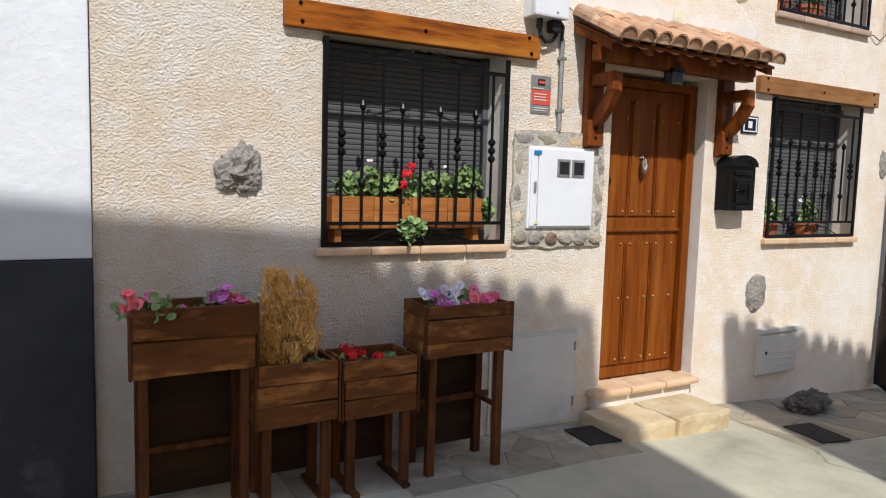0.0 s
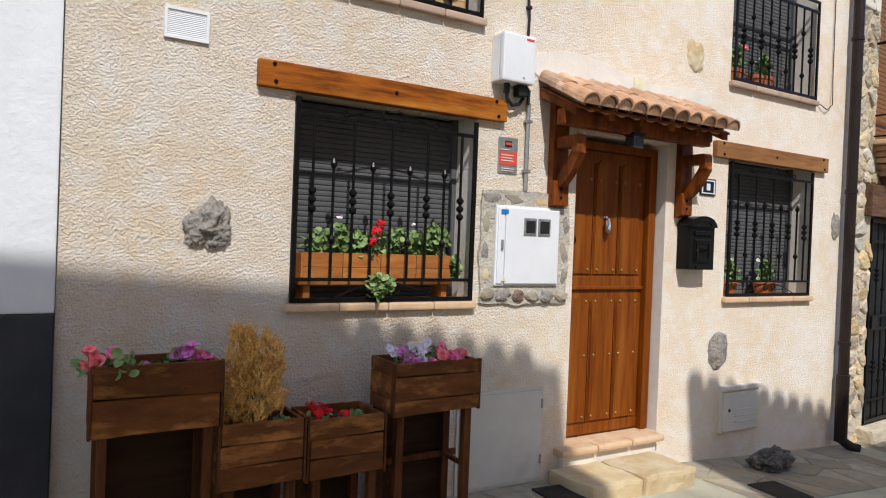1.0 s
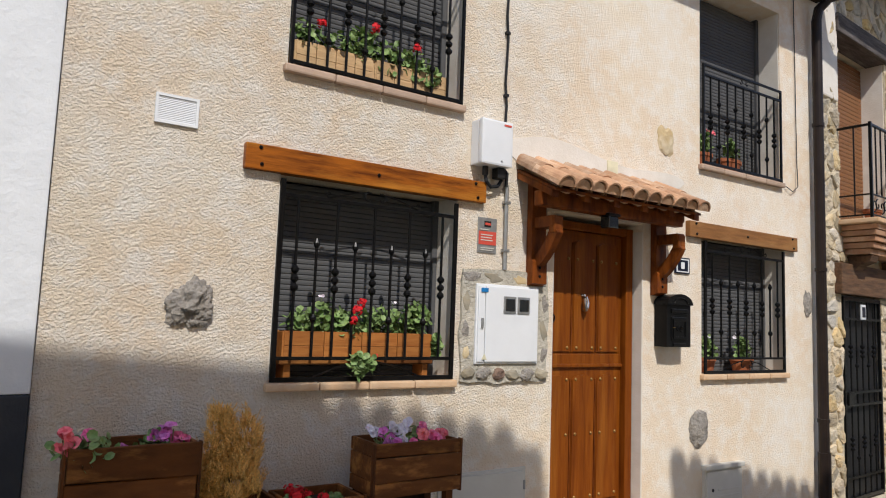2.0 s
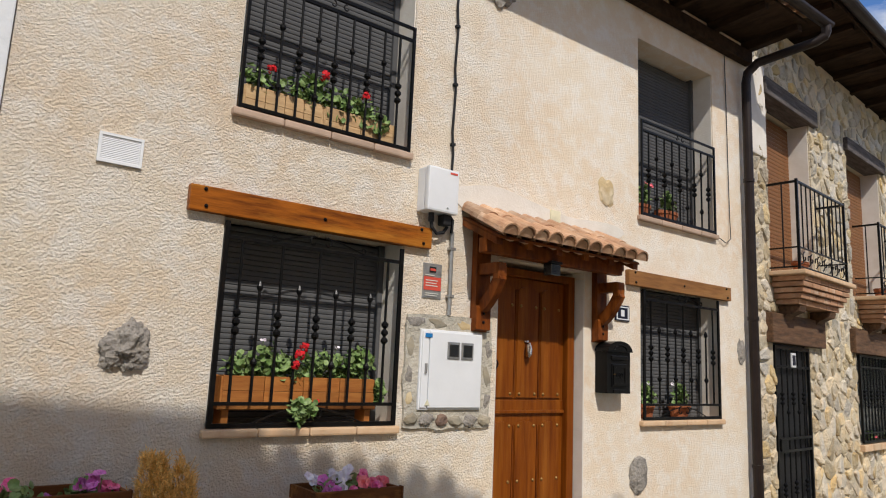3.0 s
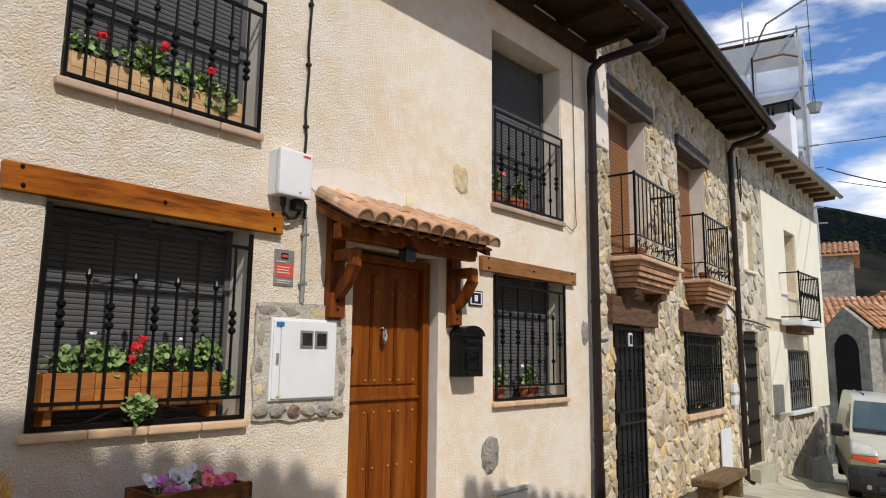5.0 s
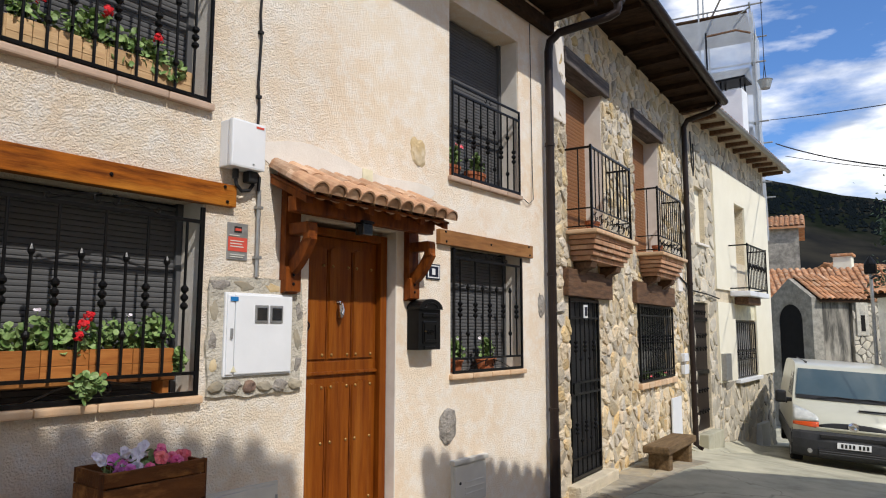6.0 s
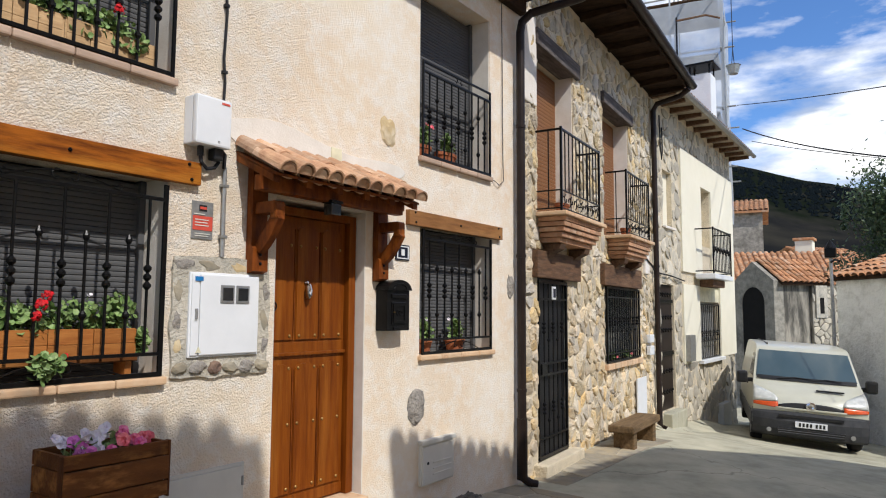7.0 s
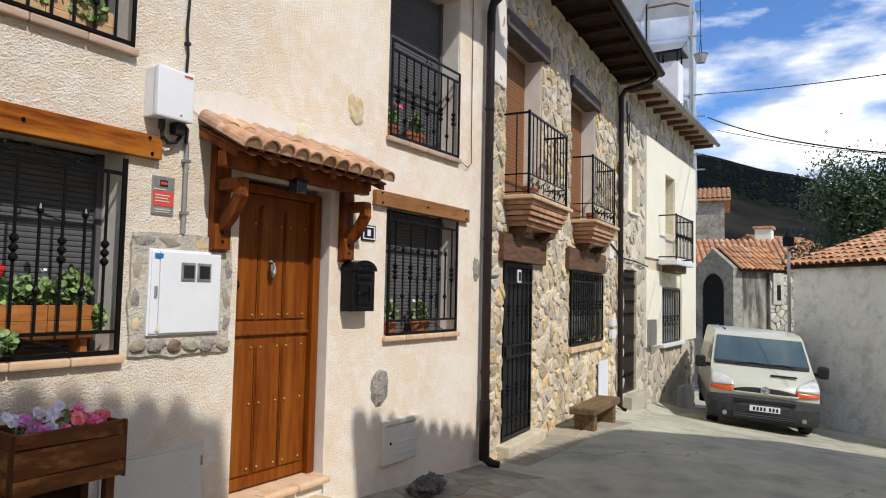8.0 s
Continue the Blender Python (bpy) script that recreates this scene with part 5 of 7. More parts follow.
mdr = part("door", box(B(), -0.095, 0.095, -0.134, -0.12, 0.05, 0.235, 0.006), "iron", mail)
part("moulding", wall_sheet(B(), -0.08, 0.08, 0.065, 0.22, -0.142, -0.133, [(-0.062, 0.062, 0.083, 0.202)]), "iron", mdr)
bm = B()
scroll(bm, -0.02, 0.14, 0.03, 0, 5, -0.137, 0.006)
scroll(bm, 0.02, 0.15, 0.03, math.pi, 5, -0.137, 0.006)
part("relief", bm, "iron", mdr)
part("lock", lathe(B(), [(0.01, 0), (0.01, 0.004)], (-0.075, -0.142, 0.15), 10), "brass", mdr)
part("nameplate", box(B(), -0.07, 0.07, -0.135, -0.124, 0.005, 0.03, 0.003), "iron", mail)
bm = B()
tube(bm, [(0.08 * math.cos(a), -0.146, 0.345 + 0.04 * math.sin(a)) for a in (math.pi * k / 10 for k in range(11))], 0.007, 6)
part("relief", bm, "iron", mail)

num = thing("number_plate_tile", pose(3.478, -0.001, 2.198) @ Matrix.Diagonal((1.6, 1, 1, 1)), "dark blue enamel house tile with a white border", "tile")
part("tile", box(B(), -0.06, 0.06, -0.012, 0.0, 0, 0.135, 0.005), "number_blue", num)
part("border", wall_sheet(B(), -0.05, 0.05, 0.012, 0.123, -0.015, -0.011, [(-0.042, 0.042, 0.021, 0.114)]), "white_plastic", num)
part("digit_bar", box(B(), -0.014, 0.014, -0.015, -0.011, 0.04, 0.095, 0.004), "white_plastic", num)

gas = thing("gas_cabinet", pose(3.745, 0, 0.235), "pale grey plastic gas meter cabinet in the wall", "meter cabinet")
part("body", box(B(), 0, 0.50, -0.03, 0.02, 0, 0.385, 0.006), "grey_plastic", gas)
gd = part("door", box(B(), 0.012, 0.488, -0.042, -0.029, 0.012, 0.34, 0.005), "grey_plastic", gas)
part("hood", box(B(), -0.015, 0.515, -0.055, 0.01, 0.355, 0.395, 0.008), "grey_plastic", gas)
part("lock", lathe(B(), [(0.014, 0), (0.014, 0.004)], (0, 0, 0), 10), "dark_plastic", gd, at=pose(0.085, -0.042, 0.19, 90))
for z in (0.08, 0.13, 0.18):
    part("rib", box(B(), 0.16, 0.44, -0.047, -0.041, z, z + 0.012, 0.003), "grey_plastic", gd)

cellar = thing("cellar_hatch", pose(1.13, 0, 0.135), "grey painted metal hatch low in the wall", "hatch")
part("frame", wall_sheet(B(), 0, 0.70, 0, 0.645, -0.014, 0.01, [(0.02, 0.68, 0.02, 0.625)]), "grey_plastic", cellar)
part("leaf", box(B(), 0.022, 0.678, -0.022, 0.0, 0.022, 0.623, 0.004), "grey_plastic", cellar)
for z in (0.12, 0.5):
    part("hinge", tube(B(), [(0.685, -0.024, z), (0.685, -0.024, z + 0.06)], 0.008, 8), "galvanised", cellar)


def rock(name, m, size, mat, label, seed, rough=0.35, cuts=3, category="stone", kind=""):
    bm = B()
    bmesh.ops.create_icosphere(bm, subdivisions=cuts, radius=1)
    off = Vector((seed * 3.7, seed * 1.3, 0))
    for v in bm.verts:
        n = noise.fractal(v.co * 1.4 + off, 0.8, 2.1, 5)
        v.co *= 1 + rough * n
        v.co = Vector((v.co.x * size[0], v.co.y * size[1], v.co.z * size[2]))
    ob = part(name, bm, mat)
    ob.matrix_basis = m
    return tagged(ob, label, category, kind=kind)


rock("wall_stone", pose(-0.435, 0.0, 1.785, 0, 28, 0), (0.10, 0.06, 0.125), "rock", "rough grey boulder bulging out of the stucco", 3, 0.45, 5)
rock("wall_stone", pose(3.70, 0.0, 0.93), (0.125, 0.035, 0.155), "rock", "flat grey stone showing through the stucco", 5, 0.25)
rock("wall_stone", pose(3.27, 0.012, 3.285, 0, -25, 0), (0.115, 0.035, 0.145), "step_stone", "sandy stone showing through the stucco", 7, 0.25)
rock("wall_stone", pose(5.38, 0.01, 2.03), (0.075, 0.035, 0.14), "rock", "grey stone showing through the stucco", 8, 0.25)
rock("wall_stone", pose(2.0, 0.0, 4.66, 0, 10, 0), (0.12, 0.06, 0.13), "rock", "rough grey stone high in the stucco", 9, 0.45)
rock("loose_rock", pose(4.02, -0.33, ground_z(4.0, -0.33) + 0.06, 0, 0, 15), (0.24, 0.12, 0.10), "dark_rock", "dark pitted rock lying on the pavement", 12, 0.45, 4)

# rain pipe between the houses
rp = thing("rain_pipe", pose(0, 0, 0), "dark brown metal rainwater pipe from gutter to pavement", "rain pipe", "rain pipes")
part("pipe", tube(B(), [(5.91, -0.75, 5.47), (5.91, -0.75, 5.40), (5.905, -0.735, 5.35), (5.86, -0.66, 5.30), (5.56, -0.18, 5.13), (5.495, -0.10, 5.02), (5.48, -0.085, 4.9), (5.478, -0.085, 0.1), (5.48, -0.09, 0.0), (5.53, -0.16, -0.06), (5.57, -0.22, -0.075)], 0.048, 14), "pipe_paint", rp)
for z in (0.9, 2.35, 3.8):
    part("bracket", tube(B(), [(5.478, -0.085, z), (5.478, -0.085, z + 0.035)], 0.056, 14), "pipe_paint", rp)
part("boot", tube(B(), [(5.478, -0.085, -0.02), (5.478, -0.085, 0.62)], 0.058, 14), "pipe_paint", rp)

# iron covers in the pavement
for nm, cx, cy, w, d, rz in (("manhole_cover", 1.80, -0.29, 0.30, 0.29, -6), ("manhole_cover", 3.40, -0.78, 0.26, 0.34, -10)):
    t = thing(nm, pose(cx, cy, ground_z(cx, cy) + 0.015, 0, 0, rz), "dark cast-iron cover set in the pavement", "manhole cover", "manhole covers")
    part("rim", wall_sheet(B(), -w / 2, w / 2, -d / 2, d / 2, -0.006, 0.006, [(-w / 2 + 0.015, w / 2 - 0.015, -d / 2 + 0.015, d / 2 - 0.015)]), "cover_iron", t, at=pose(0, 0, 0, 90))
    part("lid", box(B(), -w / 2 + 0.017, w / 2 - 0.017, -d / 2 + 0.017, d / 2 - 0.017, -0.01, 0.006, 0.003), "cover_iron", t)


# ---- planters ----
def planter(m, w, d, z0, z1, boards, label, foot=0.045, rungs=()):
    """A plank box on four legs: boards are heights, top first; origin on the ground at the front's middle."""
    t = thing("planter", m, label, "planter", "wooden planters")
    rng = random.Random(int(w * 1000))
    top = z1
    for h in boards:
        z = top - h
        s = rng.uniform(-0.008, 0.004)
        bm = box(B(), -w / 2 - 0.006 + rng.uniform(-0.006, 0.006), w / 2 + 0.006 + rng.uniform(-0.006, 0.006), s, 0.02 + s, z + 0.002, top - 0.002)
        bmesh.ops.subdivide_edges(bm, edges=[e for e in bm.edges if abs(e.verts[0].co.x - e.verts[1].co.x) > 0.1], cuts=9)
        lean = rng.uniform(-0.012, 0.012)
        for v in bm.verts:
            if v.co.z < z + 0.01:
                v.co.z += lean * v.co.x / w + 0.004 * noise.noise(Vector((v.co.x * 9, z * 5, w * 7)))
            else:
                v.co.z += 0.0025 * noise.noise(Vector((v.co.x * 11, z * 3, w * 5)))
        bmesh.ops.bevel(bm, geom=[e for e in bm.edges if e.calc_face_angle(0) > 1.0], offset=0.004, segments=1, affect="EDGES")
        part("front_board", bm, "planter_wood", t)
        part("back_board", box(B(), -w / 2, w / 2, d - 0.02, d, z + 0.002, top - 0.002, 0.004), "planter_wood", t)
        for sx in (-1, 1):
            part("side_board", box(B(), sx * (w / 2 - 0.01) - 0.01, sx * (w / 2 - 0.01) + 0.01, 0.021, d - 0.021, z + 0.002, top - 0.002, 0.004), "planter_wood", t)
        top = z
    for sx in (-1, 1):
        part("corner_strip", box(B(), sx * (w / 2 + 0.012) - 0.006, sx * (w / 2 + 0.012) + 0.006, -0.004, 0.03, z0 - 0.004, z1, 0.003), "planter_leg", t)
        for y in (0.022, d - 0.022 - foot):
            x = sx * (w / 2 - 0.022 - foot / 2)
            part("leg", box(B(), x - foot / 2, x + foot / 2, y, y + foot, 0.0, z1 - 0.05, 0.004), "planter_leg", t)
    part("soil", box(B(), -w / 2 + 0.02, w / 2 - 0.02, 0.02, d - 0.02, z0 + 0.02, z1 - 0.045), "soil", t)
    # dark sheet behind the legs, from near the ground up to the box
    part("back_panel", box(B(), -w / 2 + 0.03, w / 2 - 0.03, d + 0.002, d + 0.016, 0.06, z0 + 0.02, 0.003), "dark_panel", t, "dark plain panel behind the planter legs")
    for a in rungs:
        part("rung", box(B(), *a, 0.004), "planter_leg", t)
    return t


def on_ground(x, y):
    return pose(x, y, ground_z(x, y))


planter(on_ground(-0.729, -0.49), 0.515, 0.27, 0.70, 1.005, (0.145, 0.16), "tall weathered brown planter box on four legs", foot=0.038, rungs=[(-0.2, 0.2, 0.23, 0.25, 0.28, 0.31)])
planter(on_ground(-0.262, -0.49), 0.385, 0.3, 0.40, 0.71, (0.10, 0.10, 0.105), "low weathered brown planter box holding a dry shrub", rungs=[(-0.15, -0.11, -0.02, 0.32, 0.0, 0.025), (0.11, 0.15, -0.02, 0.32, 0.0, 0.025)])
planter(on_ground(0.168, -0.49), 0.395, 0.3, 0.395, 0.70, (0.10, 0.10, 0.10), "low weathered brown planter box with red flowers", rungs=[(-0.16, -0.12, -0.03, 0.32, 0.0, 0.025), (0.12, 0.16, -0.03, 0.32, 0.0, 0.025)])
planter(on_ground(0.701, -0.47), 0.52, 0.31, 0.67, 0.95, (0.075, 0.125, 0.08), "tall reddish-brown planter box on four legs", rungs=[(-0.22, 0.3, 0.26, 0.285, 0.33, 0.365), (0.2, 0.225, 0.03, 0.27, 0.335, 0.36), (-0.225, -0.2, 0.03, 0.27, 0.335, 0.36)])

plant("petunias", pose(-0.729, -0.36, 1.125), "pink and violet petunias at both ends of a planter", "plant",
      [(-0.21, -0.04, 0.04, 0.1, 0.08, 0.06), (-0.15, -0.1, 0.02, 0.08, 0.05, 0.07), (0.14, 0, 0.03, 0.12, 0.07, 0.05)], 0.024, 40, 31,
      [(-0.24, -0.1, 0.05, 0.045, "coral_flower"), (-0.19, -0.05, 0.085, 0.04, "pink_flower"), (-0.27, -0.06, 0.08, 0.035, "coral_flower"), (0.08, -0.04, 0.05, 0.038, "violet_flower"), (0.13, -0.06, 0.06, 0.03, "violet_flower"), (0.2, -0.05, 0.055, 0.042, "pink_flower"), (0.17, -0.02, 0.09, 0.035, "violet_flower"), (-0.03, -0.05, 0.02, 0.018, "violet_flower")])
plant("petunias", pose(0.701, -0.33, 1.03), "white, violet and coral petunias filling a planter", "plant",
      [(-0.13, 0, 0.05, 0.12, 0.09, 0.06), (0.02, 0.02, 0.06, 0.12, 0.09, 0.06), (0.14, 0, 0.04, 0.1, 0.09, 0.05)], 0.024, 35, 33,
      [(-0.19, -0.05, 0.08, 0.042, "violet_flower"), (-0.14, -0.09, 0.06, 0.036, "violet_flower"), (-0.08, -0.08, 0.07, 0.042, "white_flower"), (-0.10, -0.02, 0.11, 0.042, "white_flower"), (0.0, 0.0, 0.12, 0.042, "white_flower"), (-0.18, 0.03, 0.1, 0.035, "white_flower"), (0.0, -0.09, 0.05, 0.036, "pink_flower"), (0.06, -0.06, 0.09, 0.042, "coral_flower"), (0.11, -0.09, 0.07, 0.036, "pink_flower"), (0.16, -0.05, 0.08, 0.042, "coral_flower"), (0.2, -0.02, 0.07, 0.038, "coral_flower"), (0.12, 0.02, 0.1, 0.036, "pink_flower")])
plant("begonias", pose(0.168, -0.36, 0.82), "red flowers with a few leaves in a planter", "plant", [(-0.1, -0.04, 0.02, 0.09, 0.06, 0.03), (0.06, -0.02, 0.01, 0.07, 0.06, 0.02)], 0.02, 22, 35,
      [(-0.13, -0.06, 0.05, 0.044, "red_flower"), (-0.08, -0.05, 0.035, 0.034, "red_flower"), (0.0, -0.08, 0.025, 0.034, "red_flower"), (-0.15, 0.0, 0.06, 0.034, "red_flower")])


def dry_shrub():
    """A small conifer gone golden: a stem and hundreds of fine upright sprays."""
    rng = random.Random(41)
    t = thing("dry_shrub", pose(-0.285, -0.34, 0.82), "dried golden dwarf conifer in a planter", "shrub")
    part("stem", tube(B(), [(0, 0, -0.02), (0.01, 0, 0.15), (-0.02, 0, 0.34)], [0.014, 0.01, 0.004], 7), "bark", t)
    bm = B()
    lobes = [(-0.065, 0, 0.27, 0.072, 0.19), (-0.02, 0.01, 0.25, 0.07, 0.18), (0.085, 0.01, 0.25, 0.052, 0.175), (0.0, -0.02, 0.12, 0.125, 0.11), (0.05, -0.02, 0.15, 0.10, 0.12), (-0.09, 0.0, 0.13, 0.06, 0.12)]
    tufts = []
    for _ in range(230):
        lx, ly, lz, r, h = rng.choice(lobes)
        a, f = rng.uniform(0, math.tau), rng.uniform(-1, 1)
        rad = r * math.sqrt(max(0.0, 1 - f * f)) * rng.uniform(0.55, 1.15) * (1 - 0.45 * max(0.0, f))
        tufts.append((a, Vector((lx + rad * math.cos(a), ly + rad * math.sin(a) * 0.9, max(0.01, lz + f * h)))))
    for _ in range(4600):
        a, c = rng.choice(tufts)
        p = c + Vector((rng.gauss(0, 0.009), rng.gauss(0, 0.009), rng.gauss(0, 0.017)))
        d = Vector((math.cos(a) * 0.45 + rng.gauss(0, 0.3), math.sin(a) * 0.45 + rng.gauss(0, 0.3), 1.0)).normalized()
        s = d.cross(Vector((rng.gauss(0, 1), rng.gauss(0, 1), 0.1))).normalized()
        ln = rng.uniform(0.022, 0.05)
        for k in range(7):
            # a feathery spray: a thin rib with short side needles
            q = p + d * ln * (k / 7)
            e = (d + s * (0.9 if k % 2 else -0.9) * (k < 6)).normalized()
            w = e.cross(Vector((rng.gauss(0, 1), rng.gauss(0, 1), 0.3))).normalized() * 0.003
            bm.faces.new((bm.verts.new(q - w), bm.verts.new(q + w), bm.verts.new(q + e * ln * 0.42)))
    part("sprays", bm, "dry_leaf", t, kind="stuff")
    bm = B()
    for _ in range(18):
        leaf_disc(bm, Vector((0.13 + rng.gauss(0, 0.025), -0.08 + rng.gauss(0, 0.02), 0.03 + rng.gauss(0, 0.012))), 0.02, rng)
    part("weeds", bm, "leaf", t)


dry_shrub()


# ---- paving along the house front ----
def paving(name, x0, x1, y0, y1, size, seed, label):
    rng = random.Random(seed)
    t = thing(name, pose(0, 0, 0), label, "paving", kind="structure")
    for cx, cy, poly in stone_cells(x0, x1, y0, y1, [], size, rng):
        bm = B()
        rings = []
        for shrink, dz in ((0.005, -0.03), (0.005, 0.001), (0.013, 0.005)):
            ring = []
            for x, y in poly:
                r = math.hypot(x - cx, y - cy) or 1e-6
                f = max(0.3, 1 - shrink / r)
                xx, yy = cx + (x - cx) * f, cy + (y - cy) * f
                ring.append(bm.verts.new((xx - cx, yy - cy, ground_z(xx, yy) - ground_z(cx, cy) + dz)))
            rings.append(ring)
        n = len(poly)
        for a, b in zip(rings, rings[1:]):
            for k in range(n):
                bm.faces.new((a[k], a[(k + 1) % n], b[(k + 1) % n], b[k]))
        bm.faces.new(rings[-1])
        part("flagstone", bm, "flagstone", t, at=pose(cx, cy, ground_z(cx, cy) + rng.uniform(-0.003, 0.004)))


paving("pavement", 0.3, 1.9, -0.62, -0.02, 0.19, 51, "uneven flagstones along the foot of the house wall")
paving("pavement", 3.05, 5.45, -0.95, -0.02, 0.25, 52, "uneven flagstones along the foot of the house wall")
paving("pavement", -4.0, 0.3, -0.5, -0.04, 0.33, 53, "uneven flagstones below the planters")


# ---- stone house: details ----
def beam(parent, x0, x1, z0, z1, proud, name="lintel", mat="old_wood"):
    part(name, box(B(), x0, x1, -proud, 0.2, z0, z1, 0.012), mat, parent, "dark weathered timber lintel")


LINTELS2 = [(0.28, 1.79, 2.16, 2.48), (2.86, 5.0, 2.16, 2.48), (0.36, 1.92, 4.97, 5.18), (3.02, 4.68, 4.96, 5.15)]
for a in LINTELS2[:2]:
    beam(stone_house, *a, 0.075)
for a in LINTELS2[2:]:
    beam(stone_house, *a, 0.06, mat="grey_wood")
for h in HOLES2:
    for x in (h[0] - 0.002, h[1] - 0.01):
        part("reveal", box(B(), x, x + 0.012, 0.02, 0.46, h[2], h[3]), "smooth_render", stone_house)

win5 = thing("window_5", ROW, "tall balcony window with a lowered brown roller shutter", "window", kind="structure")
shutter(win5, 0.46, 1.74, 0.26, 2.95, 4.98, "brown_shutter", 0.05)
win6 = thing("window_6", ROW, "tall balcony window with a lowered brown roller shutter", "window", kind="structure")
shutter(win6, 3.09, 4.54, 0.26, 2.95, 4.96, "brown_shutter", 0.05)
win7 = thing("window_7", ROW, "dark ground-floor window in the stone wall", "window", kind="structure")
part("pane", box(B(), 3.06, 4.97, 0.05, 0.07, 1.0, 2.16), "window_glass", win7)
for k in range(6):
    part("sill_brick", box(B(), 3.0 + k * 0.34, 3.33 + k * 0.34, -0.07, 0.2, 0.90, 0.985, 0.01), "sill_clay", win7)
gate_door = thing("door_2", ROW, "dark glazed door behind an iron gate", "door", kind="structure")
part("door_leaf", box(B(), 0.44, 1.42, 0.045, 0.09, 0.04, 2.16), "dark_plastic", gate_door)


def iron_gate(parent_name, m, w, h, bars, label, category, group, rails, knots, panel=None):
    g = thing(parent_name, m, label, category, group)
    for x in (0.0, w - 0.035):
        part("stile", box(B(), x, x + 0.035, -0.015, 0.015, 0, h, 0.003), "iron", g)
    for z, t in rails:
        part("rail", box(B(), 0.035, w - 0.035, -0.014, 0.014, z, z + t, 0.003), "iron", g)
    for k in range(bars):
        x = 0.035 + (k + 1) * (w - 0.07) / (bars + 1)
        bm = baluster(h - 0.04, [(z, 1.0) for z in knots] if k % 2 == 0 else [(z - 0.15, 0.8) for z in knots])
        part("bar", bm, "iron", g, at=pose(x, 0, 0.02))
    if panel:
        part("backing_panel", box(B(), 0.03, w - 0.03, 0.016, 0.022, *panel), "dark_plastic", g)
    return g


gate = iron_gate("iron_gate", ROW @ pose(0.45, 0.0, 0.05), 0.96, 2.09, 5, "black wrought-iron gate over a house door", "gate", "iron gates", [(0.0, 0.04), (0.22, 0.025), (0.95, 0.03), (1.08, 0.03), (1.85, 0.025), (2.05, 0.04)], (0.55, 1.5), (0.0, 0.2))
part("lock_box", box(B(), 0.05, 0.2, -0.03, 0.02, 0.97, 1.1, 0.006), "iron", gate)
part("number_tile", box(B(), 0.4, 0.52, -0.03, -0.014, 1.86, 2.02, 0.004), "white_plastic", gate, "small white enamel tile")
part("number_field", box(B(), 0.42, 0.50, -0.034, -0.029, 1.885, 1.995, 0.002), "number_blue", gate)
iron_gate("window_grille", ROW @ pose(3.06, -0.03, 1.0), 1.9, 1.15, 13, "black wrought-iron grille over a stone-house window", "grille", "", [(0.0, 0.03), (0.12, 0.02), (0.98, 0.02), (1.12, 0.03)], (0.6,))
for x, seed in ((3.5, 71), (4.3, 72)):
    plant("potted_plant", ROW @ pose(x, 0.01, 1.02), "dry potted plant behind a window grille", "plant", [(0, 0, 0.06, 0.15, 0.04, 0.06)], 0.022, 30, seed, [(0.05, -0.05, 0.06, 0.02, "coral_flower")], group="potted plants")


